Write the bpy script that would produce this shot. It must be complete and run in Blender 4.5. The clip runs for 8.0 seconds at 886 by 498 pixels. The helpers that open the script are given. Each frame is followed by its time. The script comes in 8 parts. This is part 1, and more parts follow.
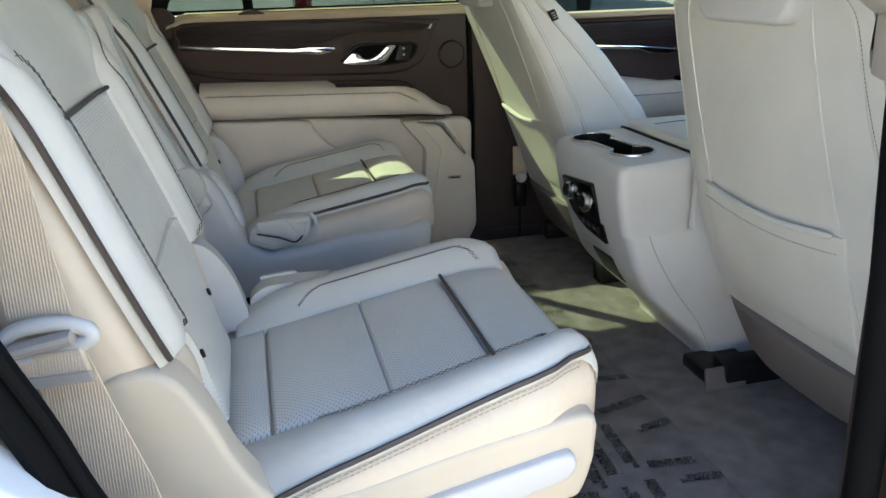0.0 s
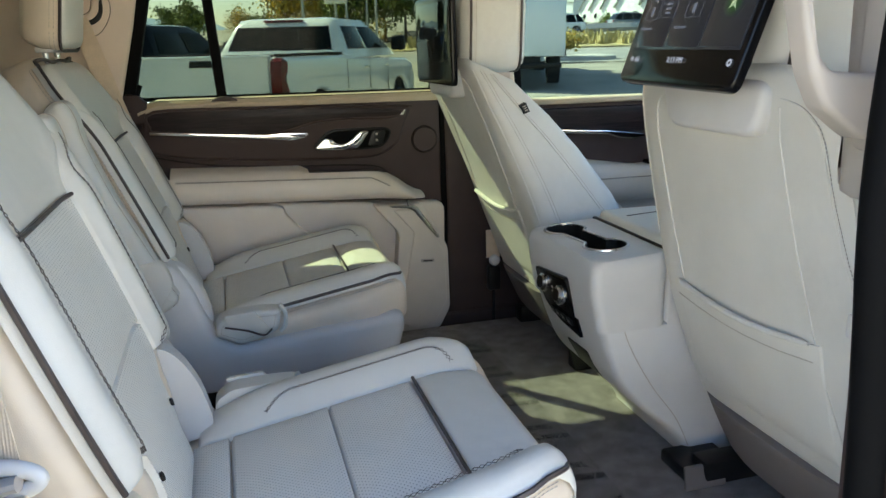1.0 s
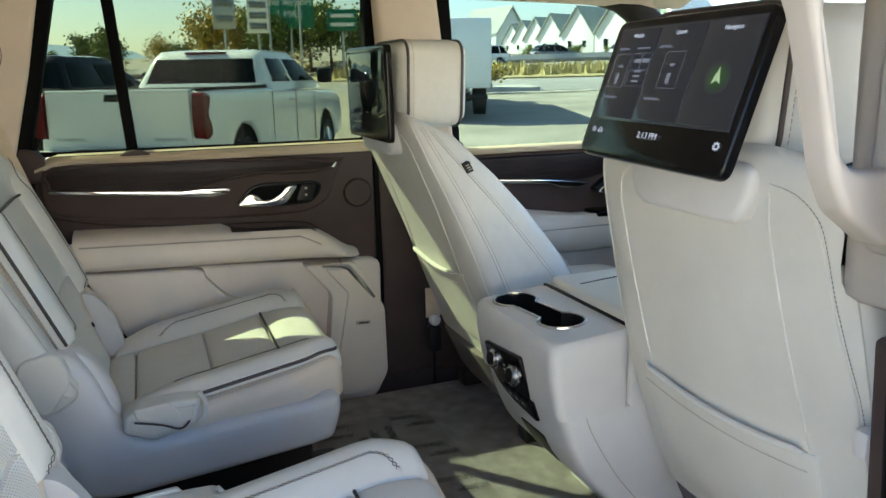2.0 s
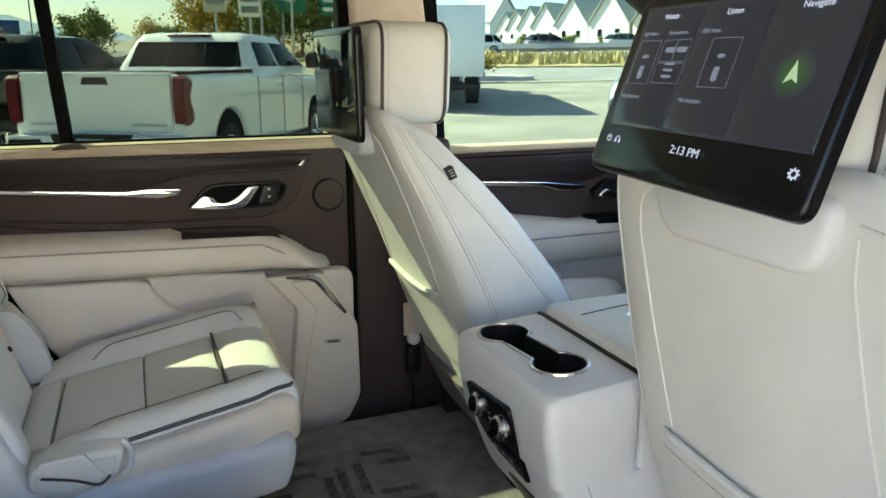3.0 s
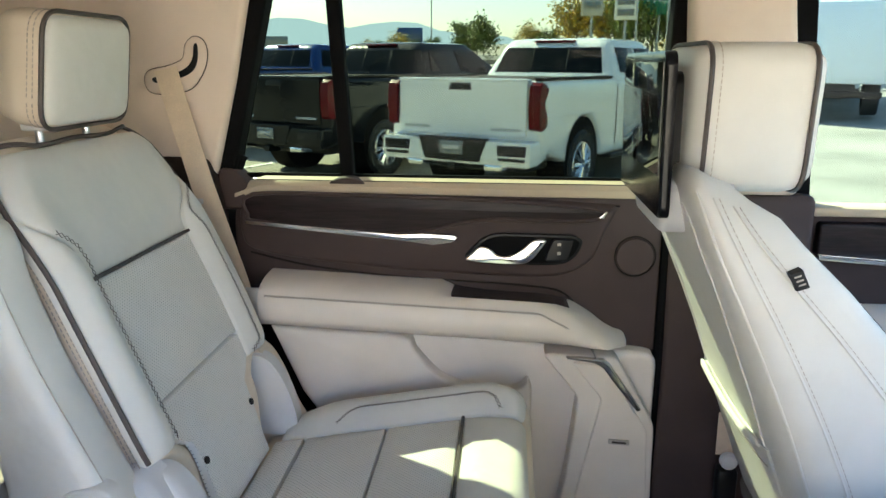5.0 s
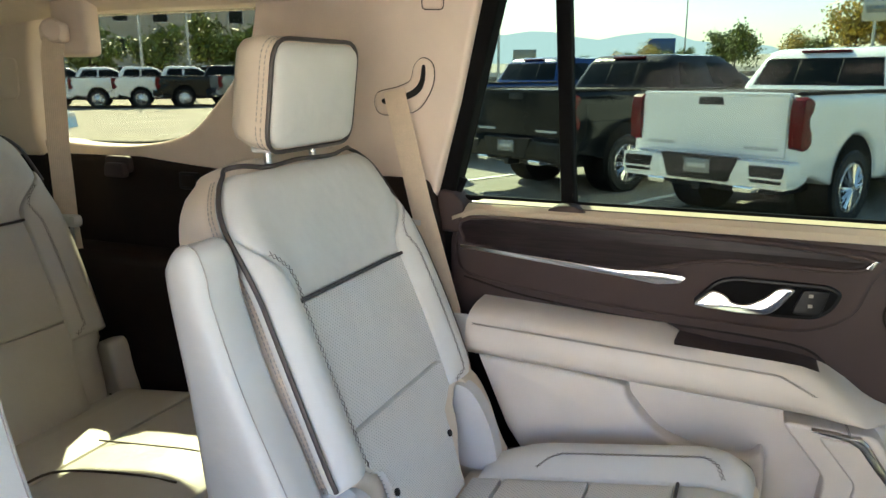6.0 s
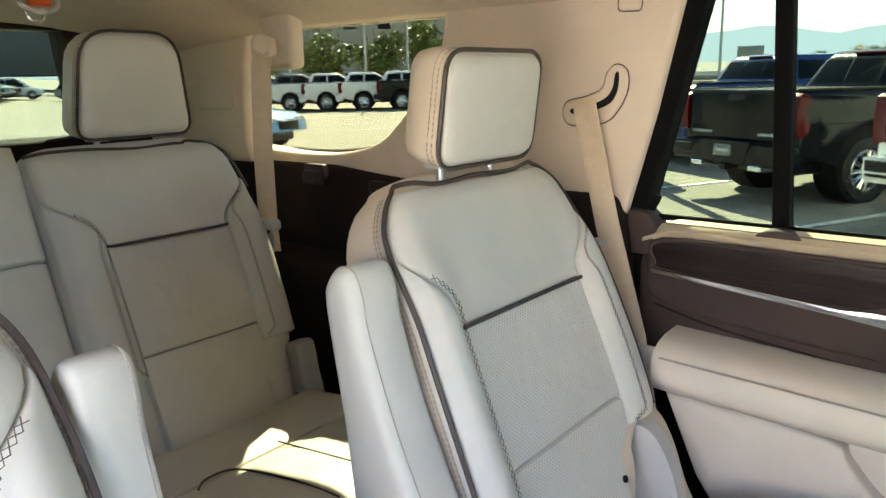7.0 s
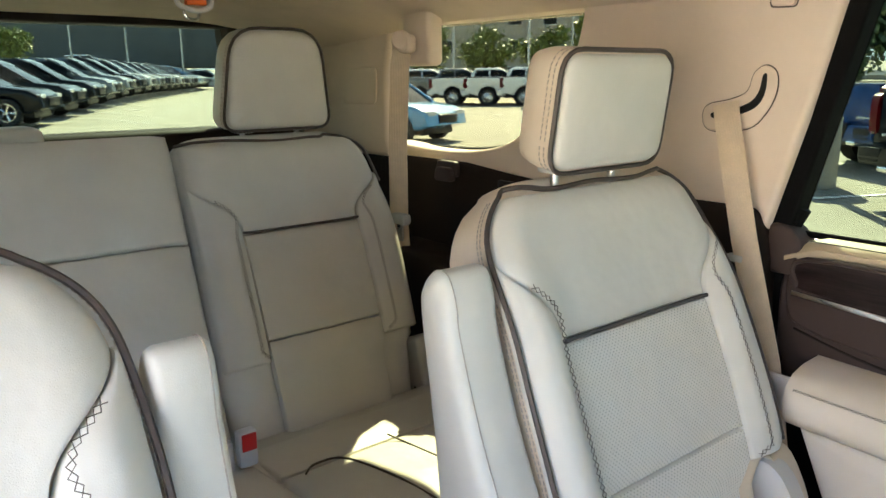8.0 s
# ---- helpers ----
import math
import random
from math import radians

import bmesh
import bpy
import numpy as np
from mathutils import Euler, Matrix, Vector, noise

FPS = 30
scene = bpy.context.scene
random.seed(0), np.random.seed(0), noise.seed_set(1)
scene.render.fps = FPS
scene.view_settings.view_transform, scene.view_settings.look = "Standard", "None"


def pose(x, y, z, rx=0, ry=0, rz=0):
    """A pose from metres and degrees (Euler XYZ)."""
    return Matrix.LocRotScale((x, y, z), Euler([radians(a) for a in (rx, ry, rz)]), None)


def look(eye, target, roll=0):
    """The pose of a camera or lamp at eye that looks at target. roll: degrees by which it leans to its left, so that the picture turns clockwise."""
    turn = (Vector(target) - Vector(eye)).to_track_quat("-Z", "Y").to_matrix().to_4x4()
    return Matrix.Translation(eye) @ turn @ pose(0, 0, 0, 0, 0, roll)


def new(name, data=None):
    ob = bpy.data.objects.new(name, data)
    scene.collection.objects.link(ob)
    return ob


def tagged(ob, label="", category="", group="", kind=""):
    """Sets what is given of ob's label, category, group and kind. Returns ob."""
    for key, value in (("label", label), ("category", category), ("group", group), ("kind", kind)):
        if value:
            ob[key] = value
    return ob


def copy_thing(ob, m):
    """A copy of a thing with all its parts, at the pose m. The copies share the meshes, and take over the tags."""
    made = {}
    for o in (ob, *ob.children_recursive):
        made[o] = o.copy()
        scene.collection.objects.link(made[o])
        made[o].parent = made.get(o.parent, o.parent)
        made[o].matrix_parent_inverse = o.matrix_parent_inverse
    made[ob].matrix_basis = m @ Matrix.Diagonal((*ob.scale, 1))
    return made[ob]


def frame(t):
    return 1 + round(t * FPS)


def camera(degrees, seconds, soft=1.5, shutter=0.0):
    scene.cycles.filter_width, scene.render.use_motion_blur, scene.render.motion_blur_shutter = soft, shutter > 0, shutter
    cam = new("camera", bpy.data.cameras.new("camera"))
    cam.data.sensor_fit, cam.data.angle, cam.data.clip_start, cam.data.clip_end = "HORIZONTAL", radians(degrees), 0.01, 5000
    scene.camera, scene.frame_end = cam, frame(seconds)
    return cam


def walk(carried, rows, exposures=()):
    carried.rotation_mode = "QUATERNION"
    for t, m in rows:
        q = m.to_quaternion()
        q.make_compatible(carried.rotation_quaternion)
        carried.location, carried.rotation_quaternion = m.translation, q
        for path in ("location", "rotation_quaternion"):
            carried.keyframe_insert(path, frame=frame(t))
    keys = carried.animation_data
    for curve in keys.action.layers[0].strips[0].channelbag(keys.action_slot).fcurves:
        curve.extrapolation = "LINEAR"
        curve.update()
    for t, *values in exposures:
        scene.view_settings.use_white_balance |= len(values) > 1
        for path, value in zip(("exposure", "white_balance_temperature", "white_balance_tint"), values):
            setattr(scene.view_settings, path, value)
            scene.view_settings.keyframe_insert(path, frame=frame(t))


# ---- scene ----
cam = camera(61.4, 8.0)
PATH = [
    (0, (-0.243, -1.45, 0.837), (0.205, 0.373, 0.148), -1.7),
    (0.5, (-0.237, -1.442, 0.865), (0.236, 0.405, 0.261), -1.5),
    (1, (-0.231, -1.414, 0.889), (0.303, 0.44, 0.361), -1.2),
    (1.5, (-0.212, -1.354, 0.92), (0.409, 0.487, 0.443), -0.9),
    (2, (-0.202, -1.251, 0.941), (0.518, 0.558, 0.482), -0.9),
    (2.2, (-0.204, -1.21, 0.94), (0.541, 0.589, 0.482), -0.8),
    (3.3, (-0.041, -0.956, 0.944), (0.677, 0.843, 0.446), 0.9),
    (3.5, (-0.025, -0.904, 0.947), (0.649, 0.91, 0.443), 1.1),
    (4, (0.011, -0.784, 0.96), (0.495, 1.088, 0.448), 1.4),
    (4.2, (0.024, -0.751, 0.968), (0.391, 1.148, 0.462), 1.3),
    (5.3, (0.107, -0.624, 0.994), (-0.238, 1.287, 0.515), 0.1),
    (5.5, (0.104, -0.606, 0.999), (-0.357, 1.283, 0.529), 0.2),
    (6, (0.11, -0.552, 1.003), (-0.653, 1.239, 0.547), -0.2),
    (6.5, (0.105, -0.496, 1.005), (-0.914, 1.165, 0.555), -0.8),
    (7, (0.105, -0.454, 1.016), (-1.122, 1.06, 0.57), -1.2),
    (7.5, (0.119, -0.417, 1.014), (-1.271, 0.949, 0.566), -1.2),
    (8, (0.13, -0.388, 1.022), (-1.385, 0.837, 0.569), -0.5),
]
walk(cam, [(t, look(eye, target, roll)) for t, eye, target, roll in PATH], exposures=[(0, 3.02, 5980, 8), (2, 3.2, 5960, 9), (4, 3.66, 6030, 10), (5.5, 3.82, 5700, 15), (6.5, 4.05, 5900, 16), (8, 4.1, 6040, 15)])

from mathutils.geometry import tessellate_polygon
# ---- light ----
SUN = Vector((0.79, -0.85, -1.0)).normalized()
world = bpy.data.worlds.new("sky")
scene.world = world
world.use_nodes = True
wn = world.node_tree
sky = wn.nodes.new("ShaderNodeTexSky")
sky.sky_type = "NISHITA"
sky.sun_disc = False
sky.sun_elevation = math.asin(-SUN.z)
sky.sun_rotation = math.atan2(-SUN.x, -SUN.y)
wn.links.new(sky.outputs[0], wn.nodes["Background"].inputs[0])
wn.nodes["Background"].inputs[1].default_value = 0.088
lamp = bpy.data.lights.new("sun", "SUN")
lamp.energy, lamp.angle, lamp.color = 5.0, radians(0.6), (1.0, 0.93, 0.68)
new("sun", lamp).matrix_world = look((-20, 30, 30), Vector((-20, 30, 30)) + SUN)


# ---- materials ----
def lin(c):
    return (*c, 1.0)


def material(name, color, rough=0.5, metal=0.0, vary=0.12, scale=12.0, grain=0.0, grain_scale=500.0, spec=0.5, fine=0.0, random_tint=0.0, coat=0.0):
    """A surface with broad stains (vary, at scale per metre) and fine relief (grain)."""
    m = bpy.data.materials.new(name)
    m.use_nodes = True
    nt = m.node_tree
    b = nt.nodes["Principled BSDF"]
    b.inputs["Roughness"].default_value = rough
    b.inputs["Metallic"].default_value = metal
    b.inputs["Specular IOR Level"].default_value = spec
    b.inputs["Coat Weight"].default_value = coat
    tc = nt.nodes.new("ShaderNodeTexCoord")
    n1 = nt.nodes.new("ShaderNodeTexNoise")
    n1.inputs["Scale"].default_value, n1.inputs["Detail"].default_value = scale, 5
    nt.links.new(tc.outputs["Object"], n1.inputs["Vector"])
    ramp = nt.nodes.new("ShaderNodeMapRange")
    ramp.inputs[1].default_value, ramp.inputs[2].default_value = 0.3, 0.7
    ramp.inputs[3].default_value, ramp.inputs[4].default_value = 1 - vary, 1 + vary
    nt.links.new(n1.outputs[0], ramp.inputs[0])
    mix = nt.nodes.new("ShaderNodeMix")
    mix.data_type, mix.blend_type = "RGBA", "MULTIPLY"
    mix.inputs[0].default_value = 1
    mix.inputs[6].default_value = lin(color)
    nt.links.new(ramp.outputs[0], mix.inputs[7])
    last = mix.outputs[2]
    n2 = nt.nodes.new("ShaderNodeTexNoise")
    n2.inputs["Scale"].default_value, n2.inputs["Detail"].default_value = grain_scale, 3
    nt.links.new(tc.outputs["Object"], n2.inputs["Vector"])
    if fine:
        r2 = nt.nodes.new("ShaderNodeMapRange")
        r2.inputs[1].default_value, r2.inputs[2].default_value = 0.3, 0.7
        r2.inputs[3].default_value, r2.inputs[4].default_value = 1 - fine, 1 + fine
        nt.links.new(n2.outputs[0], r2.inputs[0])
        mx = nt.nodes.new("ShaderNodeMix")
        mx.data_type, mx.blend_type = "RGBA", "MULTIPLY"
        mx.inputs[0].default_value = 1
        nt.links.new(last, mx.inputs[6])
        nt.links.new(r2.outputs[0], mx.inputs[7])
        last = mx.outputs[2]
    if random_tint:
        info = nt.nodes.new("ShaderNodeObjectInfo")
        hs = nt.nodes.new("ShaderNodeHueSaturation")
        r3 = nt.nodes.new("ShaderNodeMapRange")
        r3.inputs[3].default_value, r3.inputs[4].default_value = 1 - random_tint, 1 + random_tint
        nt.links.new(info.outputs["Random"], r3.inputs[0])
        nt.links.new(r3.outputs[0], hs.inputs["Value"])
        nt.links.new(last, hs.inputs["Color"])
        last = hs.outputs[0]
    nt.links.new(last, b.inputs["Base Color"])
    rr = nt.nodes.new("ShaderNodeMapRange")
    rr.inputs[1].default_value, rr.inputs[2].default_value = 0.3, 0.7
    rr.inputs[3].default_value, rr.inputs[4].default_value = max(rough - 0.08, 0.02), min(rough + 0.08, 1)
    nt.links.new(n1.outputs[0], rr.inputs[0])
    if rough > 0.1:
        nt.links.new(rr.outputs[0], b.inputs["Roughness"])
    if grain:
        bump = nt.nodes.new("ShaderNodeBump")
        bump.inputs["Strength"].default_value, bump.inputs["Distance"].default_value = 1.0, grain
        nt.links.new(n2.outputs[0], bump.inputs["Height"])
        nt.links.new(bump.outputs[0], b.inputs["Normal"])
    return m


def leather(name, color, rough=0.42, holes=0.0, vary=0.05):
    """Grained leather; holes: the pitch of its perforation in metres, laid out in the panel's own flat coordinates."""
    m = material(name, color, rough, vary=vary, scale=9, grain=0.0, spec=0.45)
    nt = m.node_tree
    b = nt.nodes["Principled BSDF"]
    tc = nt.nodes["Texture Coordinate"]
    vor = nt.nodes.new("ShaderNodeTexVoronoi")
    vor.feature = "DISTANCE_TO_EDGE"
    vor.inputs["Scale"].default_value = 520
    nt.links.new(tc.outputs["Object"], vor.inputs["Vector"])
    big = nt.nodes.new("ShaderNodeTexNoise")
    big.inputs["Scale"].default_value, big.inputs["Detail"].default_value = 26, 2
    nt.links.new(tc.outputs["Object"], big.inputs["Vector"])
    b1 = nt.nodes.new("ShaderNodeBump")
    b1.inputs["Strength"].default_value, b1.inputs["Distance"].default_value = 0.5, 0.004
    nt.links.new(big.outputs[0], b1.inputs["Height"])
    b2 = nt.nodes.new("ShaderNodeBump")
    b2.inputs["Strength"].default_value, b2.inputs["Distance"].default_value = 0.35, 0.0006
    nt.links.new(vor.outputs["Distance"], b2.inputs["Height"])
    nt.links.new(b1.outputs[0], b2.inputs["Normal"])
    nt.links.new(b2.outputs[0], b.inputs["Normal"])
    if holes:
        sc = nt.nodes.new("ShaderNodeVectorMath")
        sc.operation = "SCALE"
        sc.inputs["Scale"].default_value = 1 / holes
        nt.links.new(tc.outputs["UV"], sc.inputs[0])
        rot = nt.nodes.new("ShaderNodeMapping")
        rot.inputs["Rotation"].default_value = (0, 0, radians(45))
        nt.links.new(sc.outputs[0], rot.inputs[0])
        fr = nt.nodes.new("ShaderNodeVectorMath")
        fr.operation = "FRACTION"
        nt.links.new(rot.outputs[0], fr.inputs[0])
        ds = nt.nodes.new("ShaderNodeVectorMath")
        ds.operation = "DISTANCE"
        ds.inputs[1].default_value = (0.5, 0.5, 0)
        nt.links.new(fr.outputs[0], ds.inputs[0])
        mr = nt.nodes.new("ShaderNodeMapRange")
        mr.inputs[1].default_value, mr.inputs[2].default_value = 0.13, 0.21
        mr.inputs[3].default_value, mr.inputs[4].default_value = 0.42, 1.0
        nt.links.new(ds.outputs["Value"], mr.inputs[0])
        mx = nt.nodes.new("ShaderNodeMix")
        mx.data_type, mx.blend_type = "RGBA", "MULTIPLY"
        mx.inputs[0].default_value = 1
        src = b.inputs["Base Color"].links[0].from_socket
        nt.links.new(src, mx.inputs[6])
        nt.links.new(mr.outputs[0], mx.inputs[7])
        nt.links.new(mx.outputs[2], b.inputs["Base Color"])
    return m


def glass(name, tint, rough=0.0):
    """A thin tinted pane: clear for the most part, with a faint mirror."""
    m = bpy.data.materials.new(name)
    m.use_nodes = True
    nt = m.node_tree
    nt.nodes.remove(nt.nodes["Principled BSDF"])
    tr = nt.nodes.new("ShaderNodeBsdfTransparent")
    tr.inputs[0].default_value = lin(tint)
    gl = nt.nodes.new("ShaderNodeBsdfGlossy")
    gl.inputs["Roughness"].default_value = rough
    lw = nt.nodes.new("ShaderNodeLayerWeight")
    lw.inputs[0].default_value = 0.5
    pw = nt.nodes.new("ShaderNodeMath")
    pw.operation = "POWER"
    pw.inputs[1].default_value = 5.0
    nt.links.new(lw.outputs["Facing"], pw.inputs[0])
    fr = nt.nodes.new("ShaderNodeMapRange")
    fr.inputs[3].default_value, fr.inputs[4].default_value = 0.005, 0.35
    nt.links.new(pw.outputs[0], fr.inputs[0])
    mx = nt.nodes.new("ShaderNodeMixShader")
    nt.links.new(fr.outputs[0], mx.inputs[0])
    nt.links.new(tr.outputs[0], mx.inputs[1])
    nt.links.new(gl.outputs[0], mx.inputs[2])
    nt.links.new(mx.outputs[0], nt.nodes["Material Output"].inputs[0])
    return m


def glow(name, color, strength):
    m = bpy.data.materials.new(name)
    m.use_nodes = True
    b = m.node_tree.nodes["Principled BSDF"]
    b.inputs["Base Color"].default_value = lin((0.01, 0.01, 0.01))
    b.inputs["Emission Color"].default_value = lin(color)
    b.inputs["Emission Strength"].default_value = strength
    b.inputs["Roughness"].default_value = 0.15
    return m


LEATHER = leather("light_leather", (0.655, 0.637, 0.595))
PERF = leather("perforated_leather", (0.73, 0.71, 0.665), 0.5, holes=0.0052)
# leather of the seat sides, warm light put into its colour
SIDE = leather("side_leather_warm_lit", (0.71, 0.605, 0.485), 0.45)
PIPE = material("brown_piping", (0.065, 0.05, 0.045), 0.5, vary=0.2, scale=60)
THREAD = material("brown_thread", (0.09, 0.075, 0.065), 0.8, vary=0.3, scale=300)
PALE_THREAD = material("pale_thread", (0.44, 0.39, 0.34), 0.8, vary=0.2, scale=300)
PLASTIC = material("light_plastic", (0.63, 0.615, 0.61), 0.42, vary=0.04, grain=0.00025, grain_scale=1600)
CREAM = material("cream_trim", (0.72, 0.64, 0.56), 0.5, vary=0.04, grain=0.00025, grain_scale=1400)
BROWN = material("brown_trim", (0.064, 0.045, 0.042), 0.55, vary=0.10, grain=0.0003, grain_scale=1300, spec=0.18)
LOAD = material("load_area_brown", (0.022, 0.0155, 0.013), 0.7, vary=0.2, grain=0.0005, grain_scale=900, spec=0.1)
DARK = material("dark_trim", (0.022, 0.018, 0.016), 0.6, vary=0.2, grain=0.0003, grain_scale=1000, spec=0.15)
BLACK = material("black_plastic", (0.009, 0.009, 0.01), 0.4, vary=0.2, spec=0.25)
SCREEN = material("screen_glass_black", (0.004, 0.004, 0.005), 0.03, vary=0.05, spec=0.5)
GLOSS = material("gloss_black", (0.006, 0.006, 0.007), 0.16, vary=0.1, spec=0.25)
RUBBER = material("black_rubber", (0.005, 0.005, 0.0055), 0.7, vary=0.2, grain=0.0003, grain_scale=600, spec=0.06)
CHROME = material("chrome", (0.82, 0.82, 0.83), 0.1, 1.0, vary=0.03)
SATIN = material("satin_metal", (0.62, 0.62, 0.63), 0.28, 1.0, vary=0.05)
CARPET = material("brown_carpet", (0.285, 0.262, 0.255), 0.8, vary=0.25, scale=25, grain=0.003, grain_scale=900, fine=0.35, spec=0.1)
HEADLINER = material("beige_headliner", (0.74, 0.62, 0.51), 0.95, vary=0.05, grain=0.0006, grain_scale=1500, spec=0.1)
PILLAR = material("beige_pillar", (0.74, 0.61, 0.51), 0.6, vary=0.04, grain=0.0003, grain_scale=1300)
WEB = material("belt_webbing", (0.70, 0.57, 0.43), 0.8, vary=0.06, scale=40, fine=0.06)
wt = WEB.node_tree
ribs = wt.nodes.new("ShaderNodeTexWave")
ribs.bands_direction, ribs.inputs["Scale"].default_value, ribs.inputs["Distortion"].default_value = "X", 105.0, 0.25
ribs.inputs["Detail Scale"].default_value = 120.0
co = wt.nodes.new("ShaderNodeTexCoord")
rb = wt.nodes.new("ShaderNodeBump")
rb.inputs["Strength"].default_value, rb.inputs["Distance"].default_value = 0.4, 0.0008
wt.links.new(co.outputs["Object"], ribs.inputs["Vector"])
wt.links.new(ribs.outputs["Fac"], rb.inputs["Height"])
wt.links.new(rb.outputs[0], wt.nodes["Principled BSDF"].inputs["Normal"])
INK = material("printed_ink", (0.008, 0.008, 0.008), 0.7)
FILM = material("clear_film", (0.32, 0.30, 0.305), 0.34, vary=0.15, scale=12)
FILM.node_tree.nodes["Principled BSDF"].inputs["Alpha"].default_value = 0.20
DOOR_GLASS = glass("privacy_glass", (0.326, 0.358, 0.300))
QUARTER_GLASS = glass("quarter_glass", (0.345, 0.35, 0.285))
DARK_GLASS = glass("dimming_privacy_glass", (0.15, 0.155, 0.13))
CLEAR_GLASS = glass("clear_glass", (0.42, 0.475, 0.44))
SCREEN_GLASS = glass("windscreen_glass", (0.9, 0.94, 0.92))
TAN = material("tan_padding", (0.50, 0.41, 0.29), 0.6, vary=0.05, grain=0.0003, grain_scale=1300)
# pale plastic of the outboard shells, the doorway's warm light put into its colour
SHELL = material("shell_plastic_warm_lit", (0.63, 0.55, 0.44), 0.5, vary=0.04, grain=0.00025, grain_scale=1600)
GRIP = material("beige_grip_plastic", (0.44, 0.40, 0.365), 0.5, vary=0.04, grain=0.00025, grain_scale=1600)
RED = material("red_button", (0.55, 0.02, 0.02), 0.35)


def wood_material():
    m = material("open_pore_wood", (0.045, 0.028, 0.024), 0.45, vary=0.1, spec=0.25)
    nt = m.node_tree
    b = nt.nodes["Principled BSDF"]
    mp = nt.nodes.new("ShaderNodeMapping")
    mp.inputs["Scale"].default_value = (6, 6, 90)
    nt.links.new(nt.nodes["Texture Coordinate"].outputs["Object"], mp.inputs[0])
    n = nt.nodes.new("ShaderNodeTexNoise")
    n.inputs["Scale"].default_value, n.inputs["Detail"].default_value, n.inputs["Distortion"].default_value = 2.2, 6, 0.8
    nt.links.new(mp.outputs[0], n.inputs["Vector"])
    cr = nt.nodes.new("ShaderNodeValToRGB")
    cr.color_ramp.elements[0].color, cr.color_ramp.elements[1].color = (0.010, 0.006, 0.0065, 1), (0.027, 0.0165, 0.0175, 1)
    cr.color_ramp.elements[0].position, cr.color_ramp.elements[1].position = 0.35, 0.68
    nt.links.new(n.outputs[0], cr.inputs[0])
    nt.links.new(cr.outputs[0], b.inputs["Base Color"])
    return m


WOOD = wood_material()

# ---- builders ----
FLIP = [1.0]  # -1 while a mirrored thing is being built
BASE = {}


def thing(name, loc, label, category, group="", kind=""):
    ob = new(name)
    ob.empty_display_size = 0.05
    loc = Vector((loc[0], loc[1] * FLIP[0], loc[2]))
    ob.location = loc
    BASE[ob] = loc
    return tagged(ob, label, category, group, kind)


def finish(name, bm, mat, sharp=38):
    if FLIP[0] < 0:
        for v in bm.verts:
            v.co.y = -v.co.y
        bmesh.ops.reverse_faces(bm, faces=bm.faces)
    me = bpy.data.meshes.new(name)
    return me, mat, sharp


def part(name, bm, mat, parent=None, label="", sharp=38, group="", category="", kind=""):
    """One mesh object, given in the car's coordinates, under a thing or a part; with no parent, a thing of its own."""
    me, mat, sharp = finish(name, bm, mat, sharp)
    off = BASE.get(parent, Vector())
    bm.transform(Matrix.Translation(-off))
    bm.to_mesh(me)
    bm.free()
    for p in me.polygons:
        p.use_smooth = True
    me.set_sharp_from_angle(angle=radians(sharp))
    me.materials.append(mat)
    ob = new(name, me)
    ob.parent = parent
    BASE[ob] = off
    return tagged(ob, label, category, group, kind)


def loft(rings, cap=True, closed=True):
    """A skin over rings of points, all of one length."""
    bm = bmesh.new()
    vs = [[bm.verts.new(p) for p in r] for r in rings]
    n = len(rings[0])
    for a, b in zip(vs, vs[1:]):
        for i in range(n if closed else n - 1):
            j = (i + 1) % n
            bm.faces.new((a[i], a[j], b[j], b[i]))
    if cap:
        for ring in (vs[0][::-1], vs[-1]):
            for tri in tessellate_polygon([[v.co for v in ring]]):
                if len(set(tri)) == 3:
                    try:
                        bm.faces.new([ring[i] for i in tri])
                    except ValueError:
                        pass
    bmesh.ops.recalc_face_normals(bm, faces=bm.faces)
    return bm


def smooth_line(pts, n=6, closed=False):
    """A Catmull-Rom curve through points of any dimension."""
    p = [np.array(q, float) for q in pts]
    out = []
    m = len(p)
    for i in range(m if closed else m - 1):
        a, b, c, d = (p[(i + k) % m] if closed else p[min(max(i + k, 0), m - 1)] for k in (-1, 0, 1, 2))
        for k in range(n):
            t = k / n
            out.append(0.5 * (2 * b + (c - a) * t + (2 * a - 5 * b + 4 * c - d) * t * t + (3 * b - 3 * c + d - a) * t**3))
    if not closed:
        out.append(p[-1])
    return out


def tube(pts, r=0.003, sides=6, flat=1.0, up=(0, 0, 1)):
    """A tube along points; flat squeezes it across its second axis."""
    pts = [Vector(p) for p in pts]
    rings = []
    side = None
    for i, p in enumerate(pts):
        d = (pts[min(i + 1, len(pts) - 1)] - pts[max(i - 1, 0)]).normalized()
        if side is None:
            ref = Vector(up) if abs(d.dot(Vector(up))) < 0.95 else Vector((1, 0, 0))
            side = d.cross(ref).normalized()
        else:
            side = (side - d * side.dot(d)).normalized()
        o = d.cross(side)
        rr = r[i] if isinstance(r, (list, tuple)) else r
        rings.append([p + side * (rr * math.cos(a)) + o * (rr * flat * math.sin(a)) for a in (2 * math.pi * k / sides for k in range(sides))])
    return loft(rings)


def strap(pts, width, across, thick=0.0016):
    """A flat band along points, its width along the given direction."""
    pts = [Vector(p) for p in pts]
    rings = []
    w = Vector(across).normalized() * width / 2
    for i, p in enumerate(pts):
        d = (pts[min(i + 1, len(pts) - 1)] - pts[max(i - 1, 0)]).normalized()
        n = d.cross(w).normalized() * thick / 2
        rings.append([p - w - n, p + w - n, p + w + n, p - w + n])
    return loft(rings)


